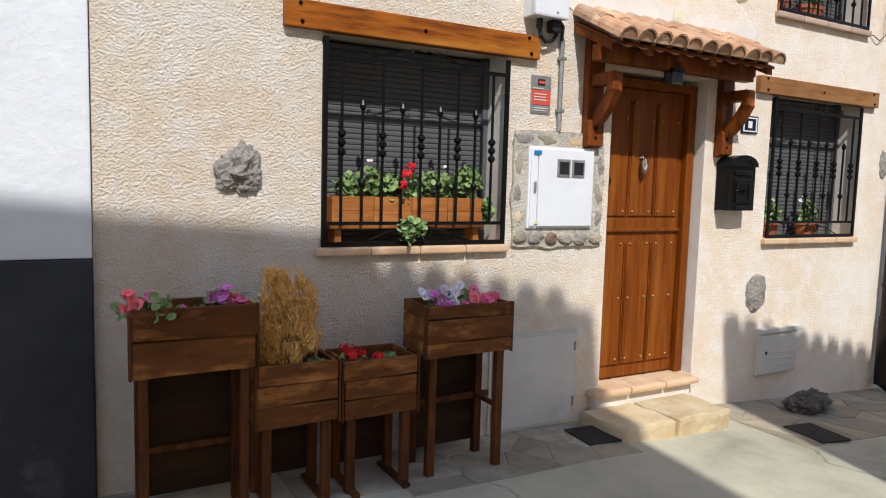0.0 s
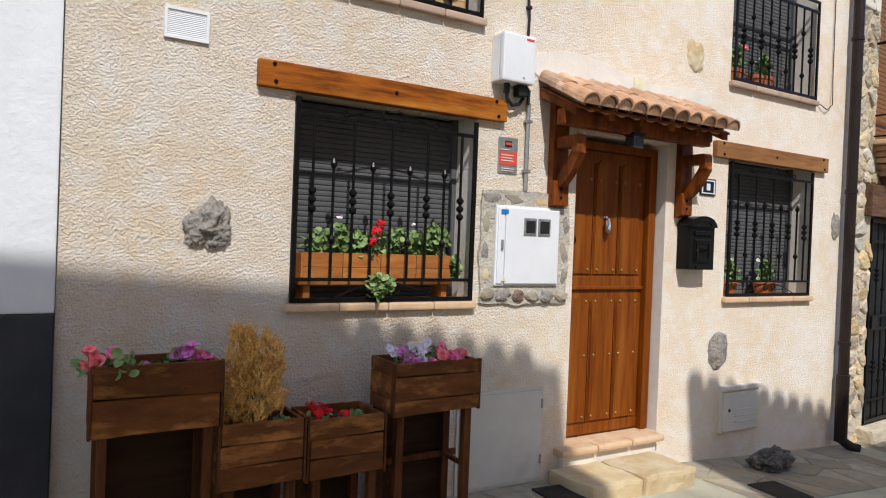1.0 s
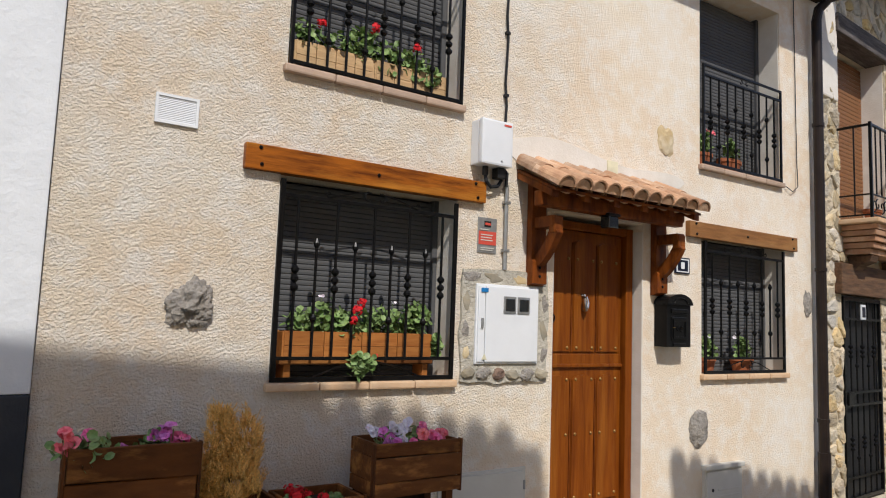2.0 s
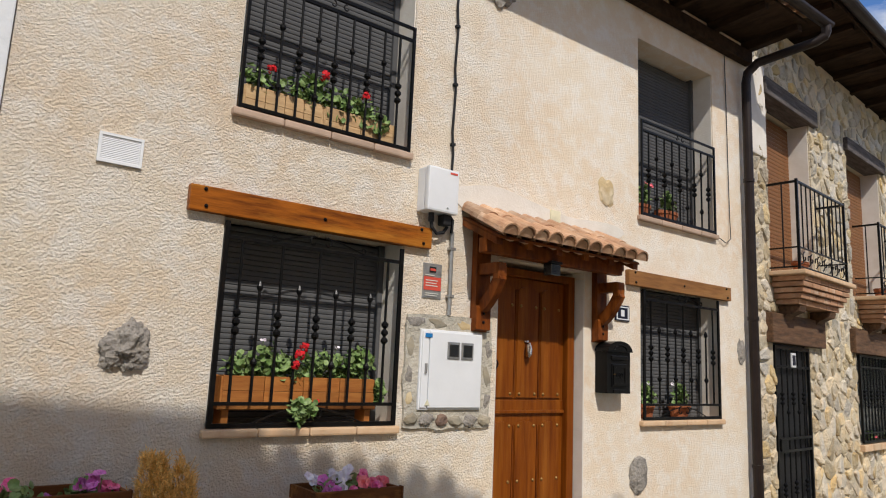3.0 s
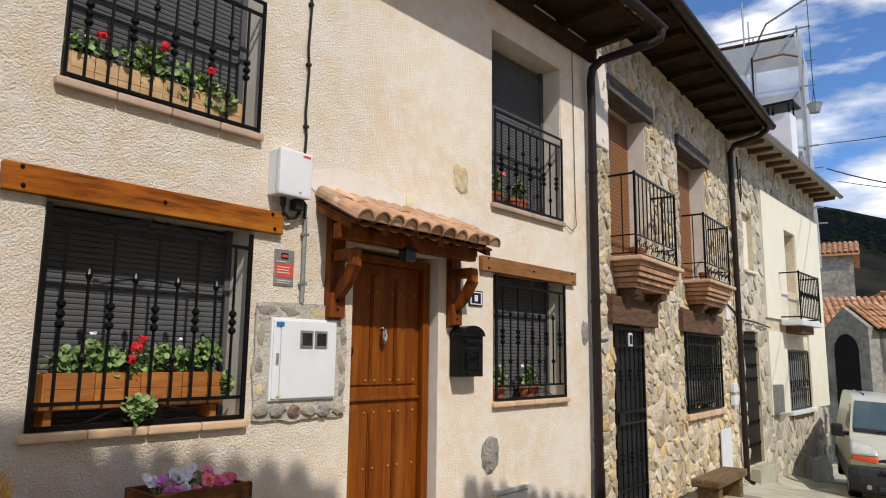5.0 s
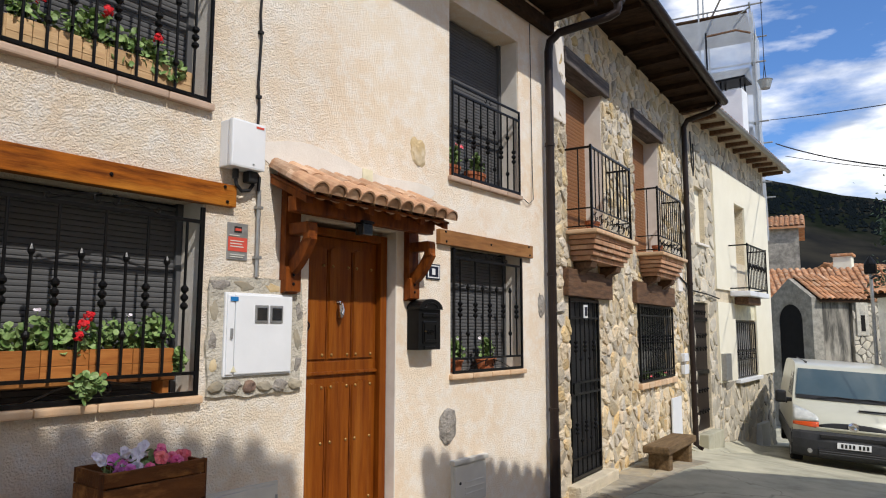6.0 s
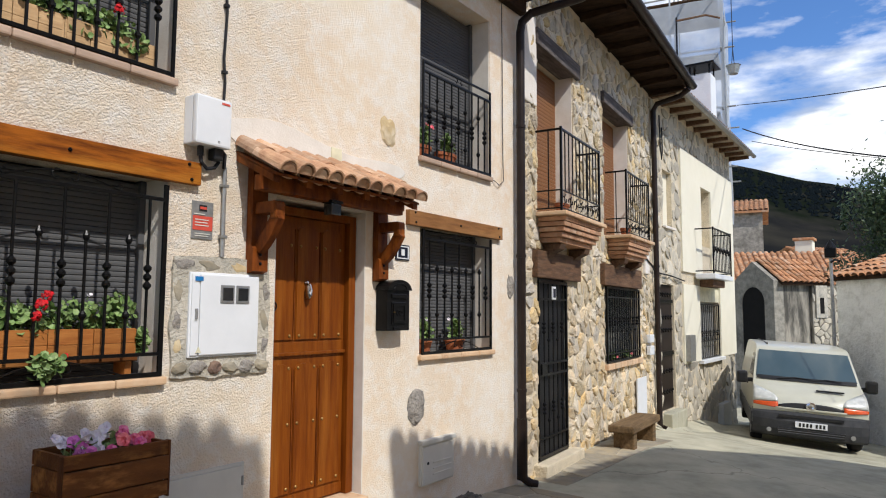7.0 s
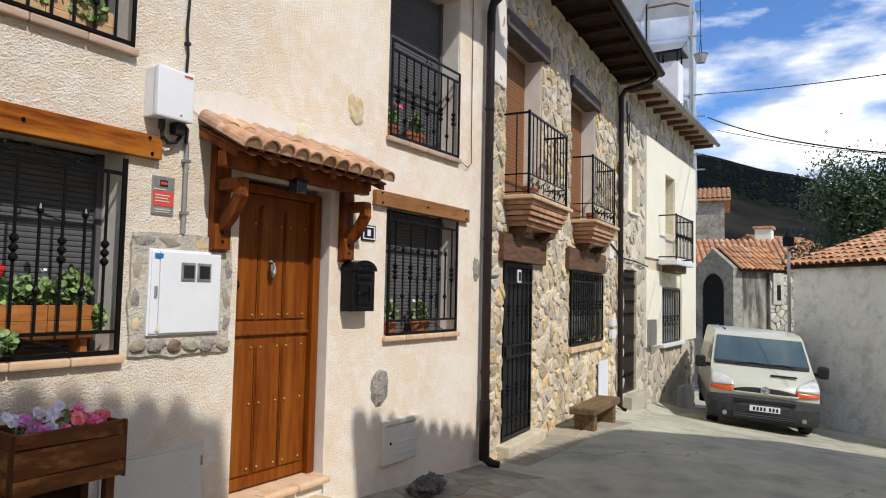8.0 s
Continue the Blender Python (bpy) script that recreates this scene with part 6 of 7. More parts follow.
def balcony(u0, u1, z):
    """A brick-corbelled balcony with an iron railing."""
    b = thing("balcony", ROW @ pose((u0 + u1) / 2, 0, z), "small balcony on brick corbels with a black iron railing", "balcony", "stone-house balconies")
    w = (u1 - u0) / 2
    part("slab", box(B(), -w - 0.06, w + 0.06, -0.40, 0.0, -0.05, 0.0, 0.012), "sill_clay", b)
    for k, (dy, h) in enumerate(((0.355, 0.055), (0.345, 0.055), (0.325, 0.055), (0.295, 0.06), (0.25, 0.06))):
        top = -0.052 - k * 0.06
        inset = 0.02 + 0.03 * max(0, k - 1)
        n = 6
        for q in range(n):
            a = -w + inset + q * (2 * w - 2 * inset) / n
            part("brick", box(B(), a + 0.004, a + (2 * w - 2 * inset) / n - 0.004, -dy, 0.0, top - h + 0.002, top - 0.002, 0.006), "brick_tan", b)
    for x in (-w * 0.62, w * 0.62):
        bm = prism(B(), [(0.0, -0.36), (-0.24, -0.36), (-0.22, -0.42), (-0.12, -0.46), (-0.06, -0.52), (0.0, -0.54)], x - 0.09, x + 0.09)
        for v in bm.verts:
            v.co = Vector((v.co.y, v.co.x, v.co.z))
        bmesh.ops.recalc_face_normals(bm, faces=bm.faces[:])
        part("corbel", bm, "old_wood", b)
    rail = part("railing", box(B(), -w, w, -0.33, -0.305, 0.96, 0.985, 0.003), "iron", b)
    for s in (-1, 1):
        part("side_rail", box(B(), s * w - 0.012, s * w + 0.012, -0.304, 0.0, 0.96, 0.985, 0.003), "iron", rail)
        for z0 in (0.03, 0.24):
            part("side_rail", box(B(), s * w - 0.008, s * w + 0.008, -0.304, 0.0, z0, z0 + 0.016, 0.002), "iron", rail)
        part("post", box(B(), s * w - 0.014, s * w + 0.014, -0.332, -0.304, 0.0, 1.0, 0.003), "iron", rail)
        part("bar", tube(B(), [(s * w, -0.16, 0.03), (s * w, -0.16, 0.96)], 0.008, 6), "iron", rail)
    for z0 in (0.03, 0.24):
        part("lower_rail", box(B(), -w, w, -0.325, -0.31, z0, z0 + 0.016, 0.002), "iron", rail)
    n = 11
    for k in range(1, n):
        x = -w + k * 2 * w / n
        part("bar", tube(B(), [(x, -0.318, 0.25), (x, -0.318, 0.965)], 0.008, 6), "iron", rail)
    for k in range(7):
        x = -w + (k + 0.5) * 2 * w / 7
        bm = B()
        scroll(bm, x - 0.04, 0.14, 0.07, -math.pi / 2, 5.2, -0.318, 0.007)
        scroll(bm, x + 0.05, 0.15, 0.06, math.pi / 2, 5.2, -0.318, 0.007)
        part("scroll", bm, "iron", rail)
    return b


balcony(0.41, 1.85, 2.93)
balcony(3.2, 4.57, 2.93)
pot(ROW @ pose(3.55, -0.2, 2.935), 1.3, "terracotta flower pot on a balcony floor")
pot(ROW @ pose(0.75, -0.2, 2.935), 1.5, "terracotta flower pot on a balcony floor")

bench = thing("bench", ROW @ pose(3.05, -0.42, -0.2, 0, 0, -1), "brown painted stone bench against the house wall", "bench")
part("seat", box(B(), -0.72, 0.72, -0.19, 0.17, 0.32, 0.42, 0.025), "bench_wood", bench)
for x in (-0.5, 0.52):
    part("leg", box(B(), x - 0.08, x + 0.08, -0.15, 0.14, 0.0, 0.32, 0.02), "bench_wood", bench)
wp = thing("white_panel", ROW @ pose(4.62, 0, -0.1), "plain white board standing against the stone wall", "panel")
part("board", box(B(), 0, 0.6, -0.07, -0.045, 0, 0.75, 0.004), "white_plastic", wp)
for z in (1.0, 1.22):
    mb = thing("meter_box", ROW @ pose(5.46, 0, z), "small white utility box on the stone wall", "meter box", "utility boxes")
    part("body", box(B(), 0, 0.3, -0.09, -0.02, 0, 0.16 if z == 1.0 else 0.14, 0.008), "white_plastic", mb)
PX2 = 6.05
rp2 = thing("rain_pipe", ROW, "dark brown metal rainwater pipe from gutter to pavement", "rain pipe", "rain pipes")
part("pipe", tube(B(), [(PX2 - 0.1, -0.78, 5.9), (PX2 - 0.04, -0.6, 5.8), (PX2, -0.16, 5.72), (PX2, -0.09, 5.6), (PX2, -0.09, -0.28), (PX2 + 0.02, -0.2, -0.36)], 0.05, 12), "pipe_paint", rp2)
for z in (0.8, 2.6, 4.3):
    part("bracket", tube(B(), [(PX2, -0.09, z), (PX2, -0.09, z + 0.04)], 0.06, 12), "pipe_paint", rp2)
cb3 = thing("wall_cable", ROW, "black cable loop on the stone wall beside the rain pipe", "cable")
part("cable", tube(B(), [(6.4, -0.12, 5.6), (6.46, -0.12, 5.0), (6.55, -0.12, 4.75), (6.63, -0.12, 4.9), (6.6, -0.12, 5.4)], 0.014, 6), "cable", cb3)
part("cable", tube(B(), [(5.3, -0.06, 2.75), (5.8, -0.07, 2.62), (6.05, -0.06, 2.52), (6.5, -0.1, 2.5), (7.2, -0.15, 2.48), (8.0, -0.22, 2.42)], 0.014, 6), "cable", cb3)
part("quoin_plaster", box(B(), 0.02, 0.4, -0.03, 0.1, 4.2, 5.3, 0.02), "smooth_render", stone_house)
part("quoin_plaster", box(B(), 5.4, 5.7, -0.05, 0.1, 2.45, 2.95, 0.02), "smooth_render", stone_house)
part("threshold", box(B(), 0.3, 1.6, -0.16, 0.2, -0.3, 0.03, 0.02), "mortar", stone_house)

# ---- cream and stone house: details ----
part("upper_render", wall_sheet(B(), 1.9, 6.77, 0.75, 5.29, -0.045, 0.0, [(3.2, 5.12, 0.69, 2.36), (3.5, 4.42, 2.62, 4.67), (1.9, 3.19, 2.36, 2.63)]), "cream_paint", third_house, "smooth cream-painted render")
part("yellow_panel", box(B(), 3.21, 5.11, -0.01, 0.06, 2.01, 2.355, 0.01), "yellow_tile", third_house, "yellowish render over a window")
part("niche_back", box(B(), 0.73, 1.33, 0.1, 0.16, 3.48, 4.62), "cream_paint", third_house, "cream walled-up window")
part("niche_sill", box(B(), 0.68, 1.38, -0.07, 0.2, 3.43, 3.48, 0.01), "smooth_render", third_house)
part("recess_back", box(B(), 3.5, 4.42, 0.24, 0.3, 2.7, 4.67), "cream_paint", third_house)
d3 = thing("door_3", ROW3, "dark ironwork door with a fanlight in a stone wall", "door", kind="structure")
part("door_leaf", box(B(), 0.43, 1.33, 0.05, 0.1, -0.13, 2.3, 0.01), "pipe_paint", d3)
part("mid_rail", box(B(), 0.43, 1.33, 0.02, 0.05, 0.92, 1.0, 0.006), "iron", d3)
part("top_rail", box(B(), 0.43, 1.33, 0.02, 0.05, 1.95, 2.02, 0.006), "iron", d3)
for z in (0.2, 0.6, 1.4, 1.65, 2.1):
    bm = B()
    for k in range(5):
        scroll(bm, 0.55 + k * 0.165, z, 0.06, 0.3, 5, 0.03, 0.012)
    part("ironwork", bm, "iron", d3)
part("doorstep", box(B(), 0.38, 1.4, -0.2, 0.14, -0.5, -0.15, 0.02), "concrete", d3)
ramp = thing("ramp", ROW3, "sloping concrete ramp along the house foot", "ramp", kind="structure")
bm = B()
v = [bm.verts.new(p) for p in ((-0.3, -0.02, -0.3), (3.4, -0.02, -0.62), (3.4, -0.85, -0.8), (-0.3, -0.85, -0.52), (-0.3, -0.02, -1.0), (3.4, -0.02, -1.3), (3.4, -0.85, -1.3), (-0.3, -0.85, -1.0))]
for q in ((3, 2, 1, 0), (4, 5, 6, 7), (2, 3, 7, 6), (0, 4, 7, 3), (1, 2, 6, 5)):
    bm.faces.new([v[i] for i in q])
part("slab", bm, "concrete", ramp)
win8 = thing("window_8", ROW3, "barred window with pale blind in the cream wall", "window", kind="structure")
part("pane", box(B(), 3.22, 5.1, 0.12, 0.14, 0.69, 2.0), "galvanised", win8, "pale lowered blind behind glass")
part("sill", box(B(), 3.12, 5.2, -0.12, 0.15, 0.62, 0.70, 0.01), "white_plastic", win8)
iron_gate("window_grille", ROW3 @ pose(3.26, -0.01, 0.71), 1.8, 1.26, 9, "black iron grille over a window in a cream wall", "grille", "", [(0.0, 0.03), (0.38, 0.03), (0.58, 0.03), (1.22, 0.03)], (0.55,))
b3 = thing("balcony", ROW3 @ pose(3.72, -0.05, 2.62) @ Matrix.Diagonal((0.7, 1.0, 0.94, 1.0)), "white balcony slab with a black iron railing", "balcony", "far balconies")
part("slab", box(B(), -1.25, 1.25, -0.42, 0.0, -0.12, 0.0, 0.02), "white_plastic", b3)
part("console", box(B(), -0.8, 0.8, -0.3, 0.0, -0.3, -0.12, 0.03), "old_wood", b3)
part("top_rail", box(B(), -1.22, 1.22, -0.4, -0.37, 1.05, 1.08), "iron", b3)
part("bottom_rail", box(B(), -1.22, 1.22, -0.4, -0.37, 0.05, 0.08), "iron", b3)
for s in (-1.22, 1.19):
    part("side_rail", box(B(), s, s + 0.03, -0.37, 0.0, 1.05, 1.08), "iron", b3)
    part("side_rail", box(B(), s, s + 0.03, -0.37, 0.0, 0.05, 0.08), "iron", b3)
    part("post", box(B(), s, s + 0.03, -0.4, -0.37, 0.0, 1.1), "iron", b3)
for k in range(13):
    x = -1.2 + k * 0.2
    part("bar", tube(B(), [(x, -0.385, 0.07), (x, -0.385, 1.06)], 0.01, 6), "iron", b3)
for k in range(6):
    bm = B()
    scroll(bm, -1.0 + k * 0.4, 0.55, 0.12, 0, 5.5, -0.385, 0.012)
    part("scroll", bm, "iron", b3)
ub = thing("utility_box", ROW3 @ pose(4.7, 0, -1.2), "grey utility cabinet at the foot of the wall", "utility box")
part("body", box(B(), 0, 0.8, -0.14, 0.0, 0, 0.78, 0.01), "grey_plastic", ub)
mb = thing("meter_box", ROW3 @ pose(1.95, -0.03, 0.74), "dark grey meter box on the cream wall", "meter box")
part("body", box(B(), 0, 0.4, -0.12, -0.02, 0, 0.55, 0.01), "galvanised", mb)

# rubble facings, last of the structure
stone_facing(stone_house, 0.02, 6.08, -0.35, 5.88, HOLES2 + LINTELS2, 0.128, 61, "rubble", "rubble_joined", near=(0, 6.6, -0.4, 6))
stone_facing(third_house, 0.02, 1.88, -0.5, 5.9, HOLES3, 0.19, 62, "grey_rubble", "grey_rubble")
stone_facing(third_house, 1.9, 6.73, -1.8, 0.73, [(3.1, 5.22, 0.6, 0.8)], 0.2, 63, "grey_rubble", "grey_rubble")
stone_facing(third_house, 1.9, 6.73, 5.31, 5.9, [], 0.19, 64, "grey_rubble", "grey_rubble")
paving("pavement", 5.75, 9.6, -0.45, 0.16, 0.34, 54, "pale flagstones along the foot of the stone house")


# ---- parked van ----
def van(m):
    t = thing("van", m, "pale beige panel van with dark grey bumper, parked", "van")

    def half(z):
        return 0.95 - 0.02 * max(0.0, 0.8 - z) - 0.14 * max(0.0, z - 1.0) ** 1.1

    def skin(profile, cols=14, inset=0.0, nose=0.16):
        bm = B()
        rows = []
        for x, z in profile:
            w = half(z) - inset
            f = max(0.0, min(1.0, 1 + x / 1.8))
            rows.append([bm.verts.new((x - nose * f * (abs(s) ** 3.2), s * w, z)) for s in [-1 + 2 * k / cols for k in range(cols + 1)]])
        for a, b in zip(rows, rows[1:]):
            for k in range(cols):
                bm.faces.new((a[k], a[k + 1], b[k + 1], b[k]))
        return bm, rows

    profile = [(-4.72, 0.42), (-4.76, 0.75), (-4.76, 1.2), (-4.66, 1.75), (-4.5, 1.9), (-4.0, 1.945), (-2.6, 1.955), (-1.75, 1.92), (-1.48, 1.86), (-1.0, 1.5), (-0.66, 1.24), (-0.42, 1.15), (-0.2, 1.06), (-0.06, 0.94), (-0.01, 0.8), (-0.01, 0.66), (-0.06, 0.5), (-0.2, 0.42)]
    bm, rows = skin(profile)
    for side in (0, -1):
        bm.faces.new([r[side] for r in rows])
    bmesh.ops.recalc_face_normals(bm, faces=bm.faces[:])
    body = part("body", bm, "van_paint", t, "pale beige painted body", smooth=True)
    body.data.set_sharp_from_angle(angle=radians(38))

    def front_patch(name, s0, s1, lo, hi, off, mat, parent, label="", thick=0.02, n=8):
        """A piece that follows the curve of the nose between two heights."""
        line = [(0.4, -0.2), (0.5, -0.06), (0.66, -0.01), (0.8, -0.01), (0.94, -0.06), (1.06, -0.2), (1.15, -0.42), (1.24, -0.66)]
        bm = B()
        cols = []
        for i in range(n + 1):
            f = i / n
            sd = s0 + (s1 - s0) * f
            col = []
            for j in range(5):
                z = lo(f) + (hi(f) - lo(f)) * j / 4
                x = lerp_table(z, line)
                k = max(0.0, min(1.0, 1 + x / 1.8))
                col.append(bm.verts.new((x - 0.16 * k * abs(sd) ** 3.2 + off, sd * (half(z) + off * 0.5), z + off * 0.3)))
            cols.append(col)
        for a, b in zip(cols, cols[1:]):
            for j in range(4):
                bm.faces.new((a[j], b[j], b[j + 1], a[j + 1]))
        bmesh.ops.recalc_face_normals(bm, faces=bm.faces[:])
        bmesh.ops.solidify(bm, geom=bm.faces[:], thickness=thick)
        return part(name, bm, mat, parent, label, smooth=True)
    bm, rows = skin([(-0.50, 0.22), (-0.1, 0.22), (0.06, 0.28), (0.09, 0.4), (0.09, 0.56), (0.05, 0.68), (-0.02, 0.74)], inset=-0.012, nose=0.2)
    bmesh.ops.solidify(bm, geom=bm.faces[:], thickness=0.03)
    bumper = part("bumper", bm, "van_plastic", t, "dark grey plastic bumper")
    bm, rows = skin([(-0.74, 1.295), (-0.985, 1.495), (-1.4, 1.81)], inset=0.045, nose=0.14)
    for v in bm.verts:
        v.co += Vector((0.012, 0, 0.016))
    part("windscreen", bm, "windscreen", t, "tinted windscreen", smooth=True)
    bm, rows = skin([(-0.68, 1.25), (-0.76, 1.315)], inset=0.06, nose=0.14)
    for v in bm.verts:
        v.co += Vector((0.02, 0, 0.02))
    part("scuttle", bm, "dark_plastic", t)
    for a, b in ((-0.5, 0.1), (0.05, 0.6)):
        part("wiper", tube(B(), [(-0.69, a, 1.30), (-0.72, (a + b) / 2, 1.335), (-0.70, b, 1.32)], 0.012, 6), "dark_plastic", t)
    part("bonnet_vent", box(B(), -0.36, -0.30, 0.12, 0.58, 1.13, 1.16, 0.01), "dark_plastic", t)
    front_patch("grille", -0.56, 0.56, lambda f: 0.80, lambda f: 0.905 - 0.06 * abs(2 * f - 1) ** 3, 0.012, "dark_plastic", t, "", 0.02, 14)
    front_patch("grille_bar", -0.60, 0.60, lambda f: 0.765, lambda f: 0.80, 0.03, "van_paint", t, "", 0.03, 14)
    part("badge", lathe(B(), [(0.085, 0.0), (0.085, 0.02), (0.05, 0.03), (0.02, 0.024)], (0, 0, 0), 16), "chrome", t, "plain chrome badge", at=pose(0.0, 0, 0.86, 0, 90, 0))
    part("lower_intake", box(B(), 0.05, 0.098, -0.55, 0.55, 0.30, 0.42, 0.01), "dark_plastic", bumper)
    part("bumper_slot", box(B(), 0.02, 0.085, -0.52, 0.52, 0.62, 0.68, 0.01), "dark_plastic", bumper)
    for z in (0.34, 0.38):
        part("intake_slat", box(B(), 0.09, 0.105, -0.54, 0.54, z, z + 0.012, 0.004), "van_plastic", bumper)
    plate = part("number_plate", box(B(), 0.085, 0.108, -0.26, 0.26, 0.46, 0.57, 0.004), "white_plastic", bumper, "white number plate")
    for k in range(7):
        part("plate_bar", box(B(), 0.106, 0.112, -0.2 + k * 0.06 + (0.03 if k > 3 else 0), -0.165 + k * 0.06 + (0.03 if k > 3 else 0), 0.48, 0.55), "dark_plastic", plate)
    for s in (-1, 1):
        front_patch("headlight", s * 0.56, s * 0.985, lambda f: 0.90 - 0.03 * f, lambda f: 0.96 + 0.19 * f ** 0.6, 0.02, "clear_lens", t, "clear headlight lens")
        front_patch("indicator", s * 0.56, s * 0.985, lambda f: 0.775 + 0.03 * f, lambda f: 0.89 - 0.03 * f, 0.022, "orange_lens", t, "orange indicator lens")
        part("fog_lamp", lathe(B(), [(0.042, 0), (0.042, 0.02), (0.025, 0.022)], (0, 0, 0), 12), "galvanised", bumper, at=pose(0.015, s * 0.68, 0.36, 0, 90, 0))
        mirror = part("mirror", box(B(), -1.0, -0.82, s * 1.12 - 0.1, s * 1.12 + 0.1, 1.13, 1.38, 0.05), "dark_plastic", t)
        part("mirror_arm", box(B(), -0.97, -0.88, min(s * 0.9, s * 1.05), max(s * 0.9, s * 1.05), 1.16, 1.24, 0.02), "dark_plastic", mirror)
        bm = B()
        q = [(-0.98, 1.28), (-1.5, 1.72), (-2.0, 1.74), (-2.0, 1.28)]
        a = [bm.verts.new((x, s * (half(z) + 0.006), z)) for x, z in q]
        bm.faces.new(a)
        bmesh.ops.solidify(bm, geom=bm.faces[:], thickness=0.008)
        part("side_window", bm, "windscreen", t)
        part("sill_trim", box(B(), -4.7, -0.4, s * 0.955 - 0.012, s * 0.955 + 0.012, 0.35, 0.62, 0.01), "van_plastic", t)
        part("door_handle", box(B(), -1.95, -1.75, s * 0.965 - 0.015, s * 0.965 + 0.015, 1.05, 1.1, 0.01), "dark_plastic", t)
        for x in (-0.85, -3.95):
            bm = B()
            lathe(bm, [(0.2, -0.09), (0.3, -0.1), (0.325, -0.07), (0.325, 0.07), (0.3, 0.1), (0.2, 0.09)], (0, 0, 0), 22)
            tyre = part("wheel", bm, "rubber", t, "black tyre on a grey rim", at=pose(x, s * 0.84, 0.325, 90))
            part("rim", lathe(B(), [(0.05, -0.102), (0.12, -0.09), (0.2, -0.1), (0.2, 0.1), (0.12, 0.09), (0.05, 0.102)], (0, 0, 0), 16), "galvanised", tyre)
    part("roof_seam", box(B(), -4.4, -1.8, -0.62, -0.6, 1.93, 1.965, 0.006), "van_plastic", t)
    return t


van(pose(13.36, -1.8, -0.80) @ Matrix.Rotation(radians(194.5), 4, "Z") @ Matrix.Rotation(radians(-3.5), 4, "X") @ Matrix.Diagonal((0.968, 1.02, 0.968, 1.0)))


# ---- far end of the street ----
def tiled_slope(bm, p, along, up, n_along, n_up, radius):
    """Rows of half-round tiles on a slope from corner p; along and up are the step vectors."""
    nrm = along.cross(up).normalized()
    if nrm.z < 0:
        nrm = -nrm
    ua, jit = along.normalized(), random.Random(n_along)
    for i in range(n_along):
        for j in range(n_up):
            o = p + along * (i + 0.5) + up * j + nrm * jit.uniform(-0.01, 0.015)
            ra = [bm.verts.new(o + ua * radius * math.cos(a) + nrm * (radius * 0.8 * math.sin(a) + 0.02)) for a in (math.pi * k / 5 for k in range(6))]
            rb = [bm.verts.new(o + up * 1.12 + ua * radius * 0.85 * math.cos(a) + nrm * (radius * 0.65 * math.sin(a))) for a in (math.pi * k / 5 for k in range(6))]
            for k in range(5):
                bm.faces.new((ra[k], ra[k + 1], rb[k + 1], rb[k]))


def quad_slab(bm, a, b, c, d, th):
    top = [bm.verts.new(p) for p in (a, b, c, d)]
    low = [bm.verts.new(p - Vector((0, 0, th))) for p in (a, b, c, d)]
    bm.faces.new(top), bm.faces.new(low[::-1])
    for k in range(4):
        bm.faces.new((top[k], low[k], low[(k + 1) % 4], top[(k + 1) % 4]))
    bmesh.ops.recalc_face_normals(bm, faces=bm.faces[:])
    return bm


# low limewashed outbuilding with a tile roof
shed = thing("outbuilding", Matrix.Translation((13.44, -6.15, 0)) @ Matrix.Rotation(math.atan2(0.70, 0.71), 4, "Z"), "low limewashed outbuilding with a clay tile roof", "outbuilding", kind="structure")
part("wall", box(B(), 0, 6.0, -4.0, 0, -3.0, 2.54, 0.03), "lime_wall", shed, "stained limewashed rubble wall")
bm = B()
quad_slab(bm, Vector((-0.2, 0.12, 2.58)), Vector((6.15, 0.12, 2.58)), Vector((6.15, -4.2, 4.0)), Vector((-0.2, -4.2, 4.0)), 0.06)
part("roof_deck", bm, "eave_wood", shed)
bm = B()
tiled_slope(bm, Vector((-0.2, 0.17, 2.585)), Vector((0.22, 0, 0)), Vector((0, -0.37, 0.1215)), 29, 11, 0.1)
part("roof_tiles", bm, "old_tile", shed, "weathered curved clay roof tiles", kind="stuff")

# porch-like chapel with an arched doorway
CH = Matrix.Translation((25.54, 0.42, 0)) @ Matrix.Rotation(math.atan2(0.77, 0.64), 4, "Z")
chapel = thing("stone_chapel", CH, "small weathered stone building with an arched doorway and tiled gable roof", "chapel", kind="structure")
# local x runs along the gable, local y points to the back of the building on its sunlit side
AX, AR, AZ = 1.06, 0.58, 2.12
arch_pts = [(AX - AR, -2.2), (AX - AR, AZ)] + [(AX - AR * math.cos(a), AZ + AR * math.sin(a)) for a in (math.pi * k / 10 for k in range(1, 10))] + [(AX + AR, AZ), (AX + AR, -2.2)]
bm = B()
left = [(0, -2.2), (AX - AR, -2.2), (AX - AR, AZ)] + arch_pts[2:6] + [(AX, AZ + AR), (AX, 3.62), (0, 2.9)]
prism(bm, left, 0.0, 0.4)
part("gable_wall", bm, "far_stone", chapel)
bm = B()
right = [(AX + AR, -2.2), (2.6, -2.2), (2.6, 2.6), (2.12, 2.9), (AX, 3.62), (AX, AZ + AR)] + arch_pts[7:11] + [(AX + AR, AZ)]
prism(bm, right, 0.0, 0.4)
part("gable_wall", bm, "far_stone", chapel)
# black slab in the arch: the doorway's inner shade as colour
part("door_leaf", box(B(), 0.42, 1.7, 0.3, 0.38, -2.2, 2.75), "void_shade", chapel)
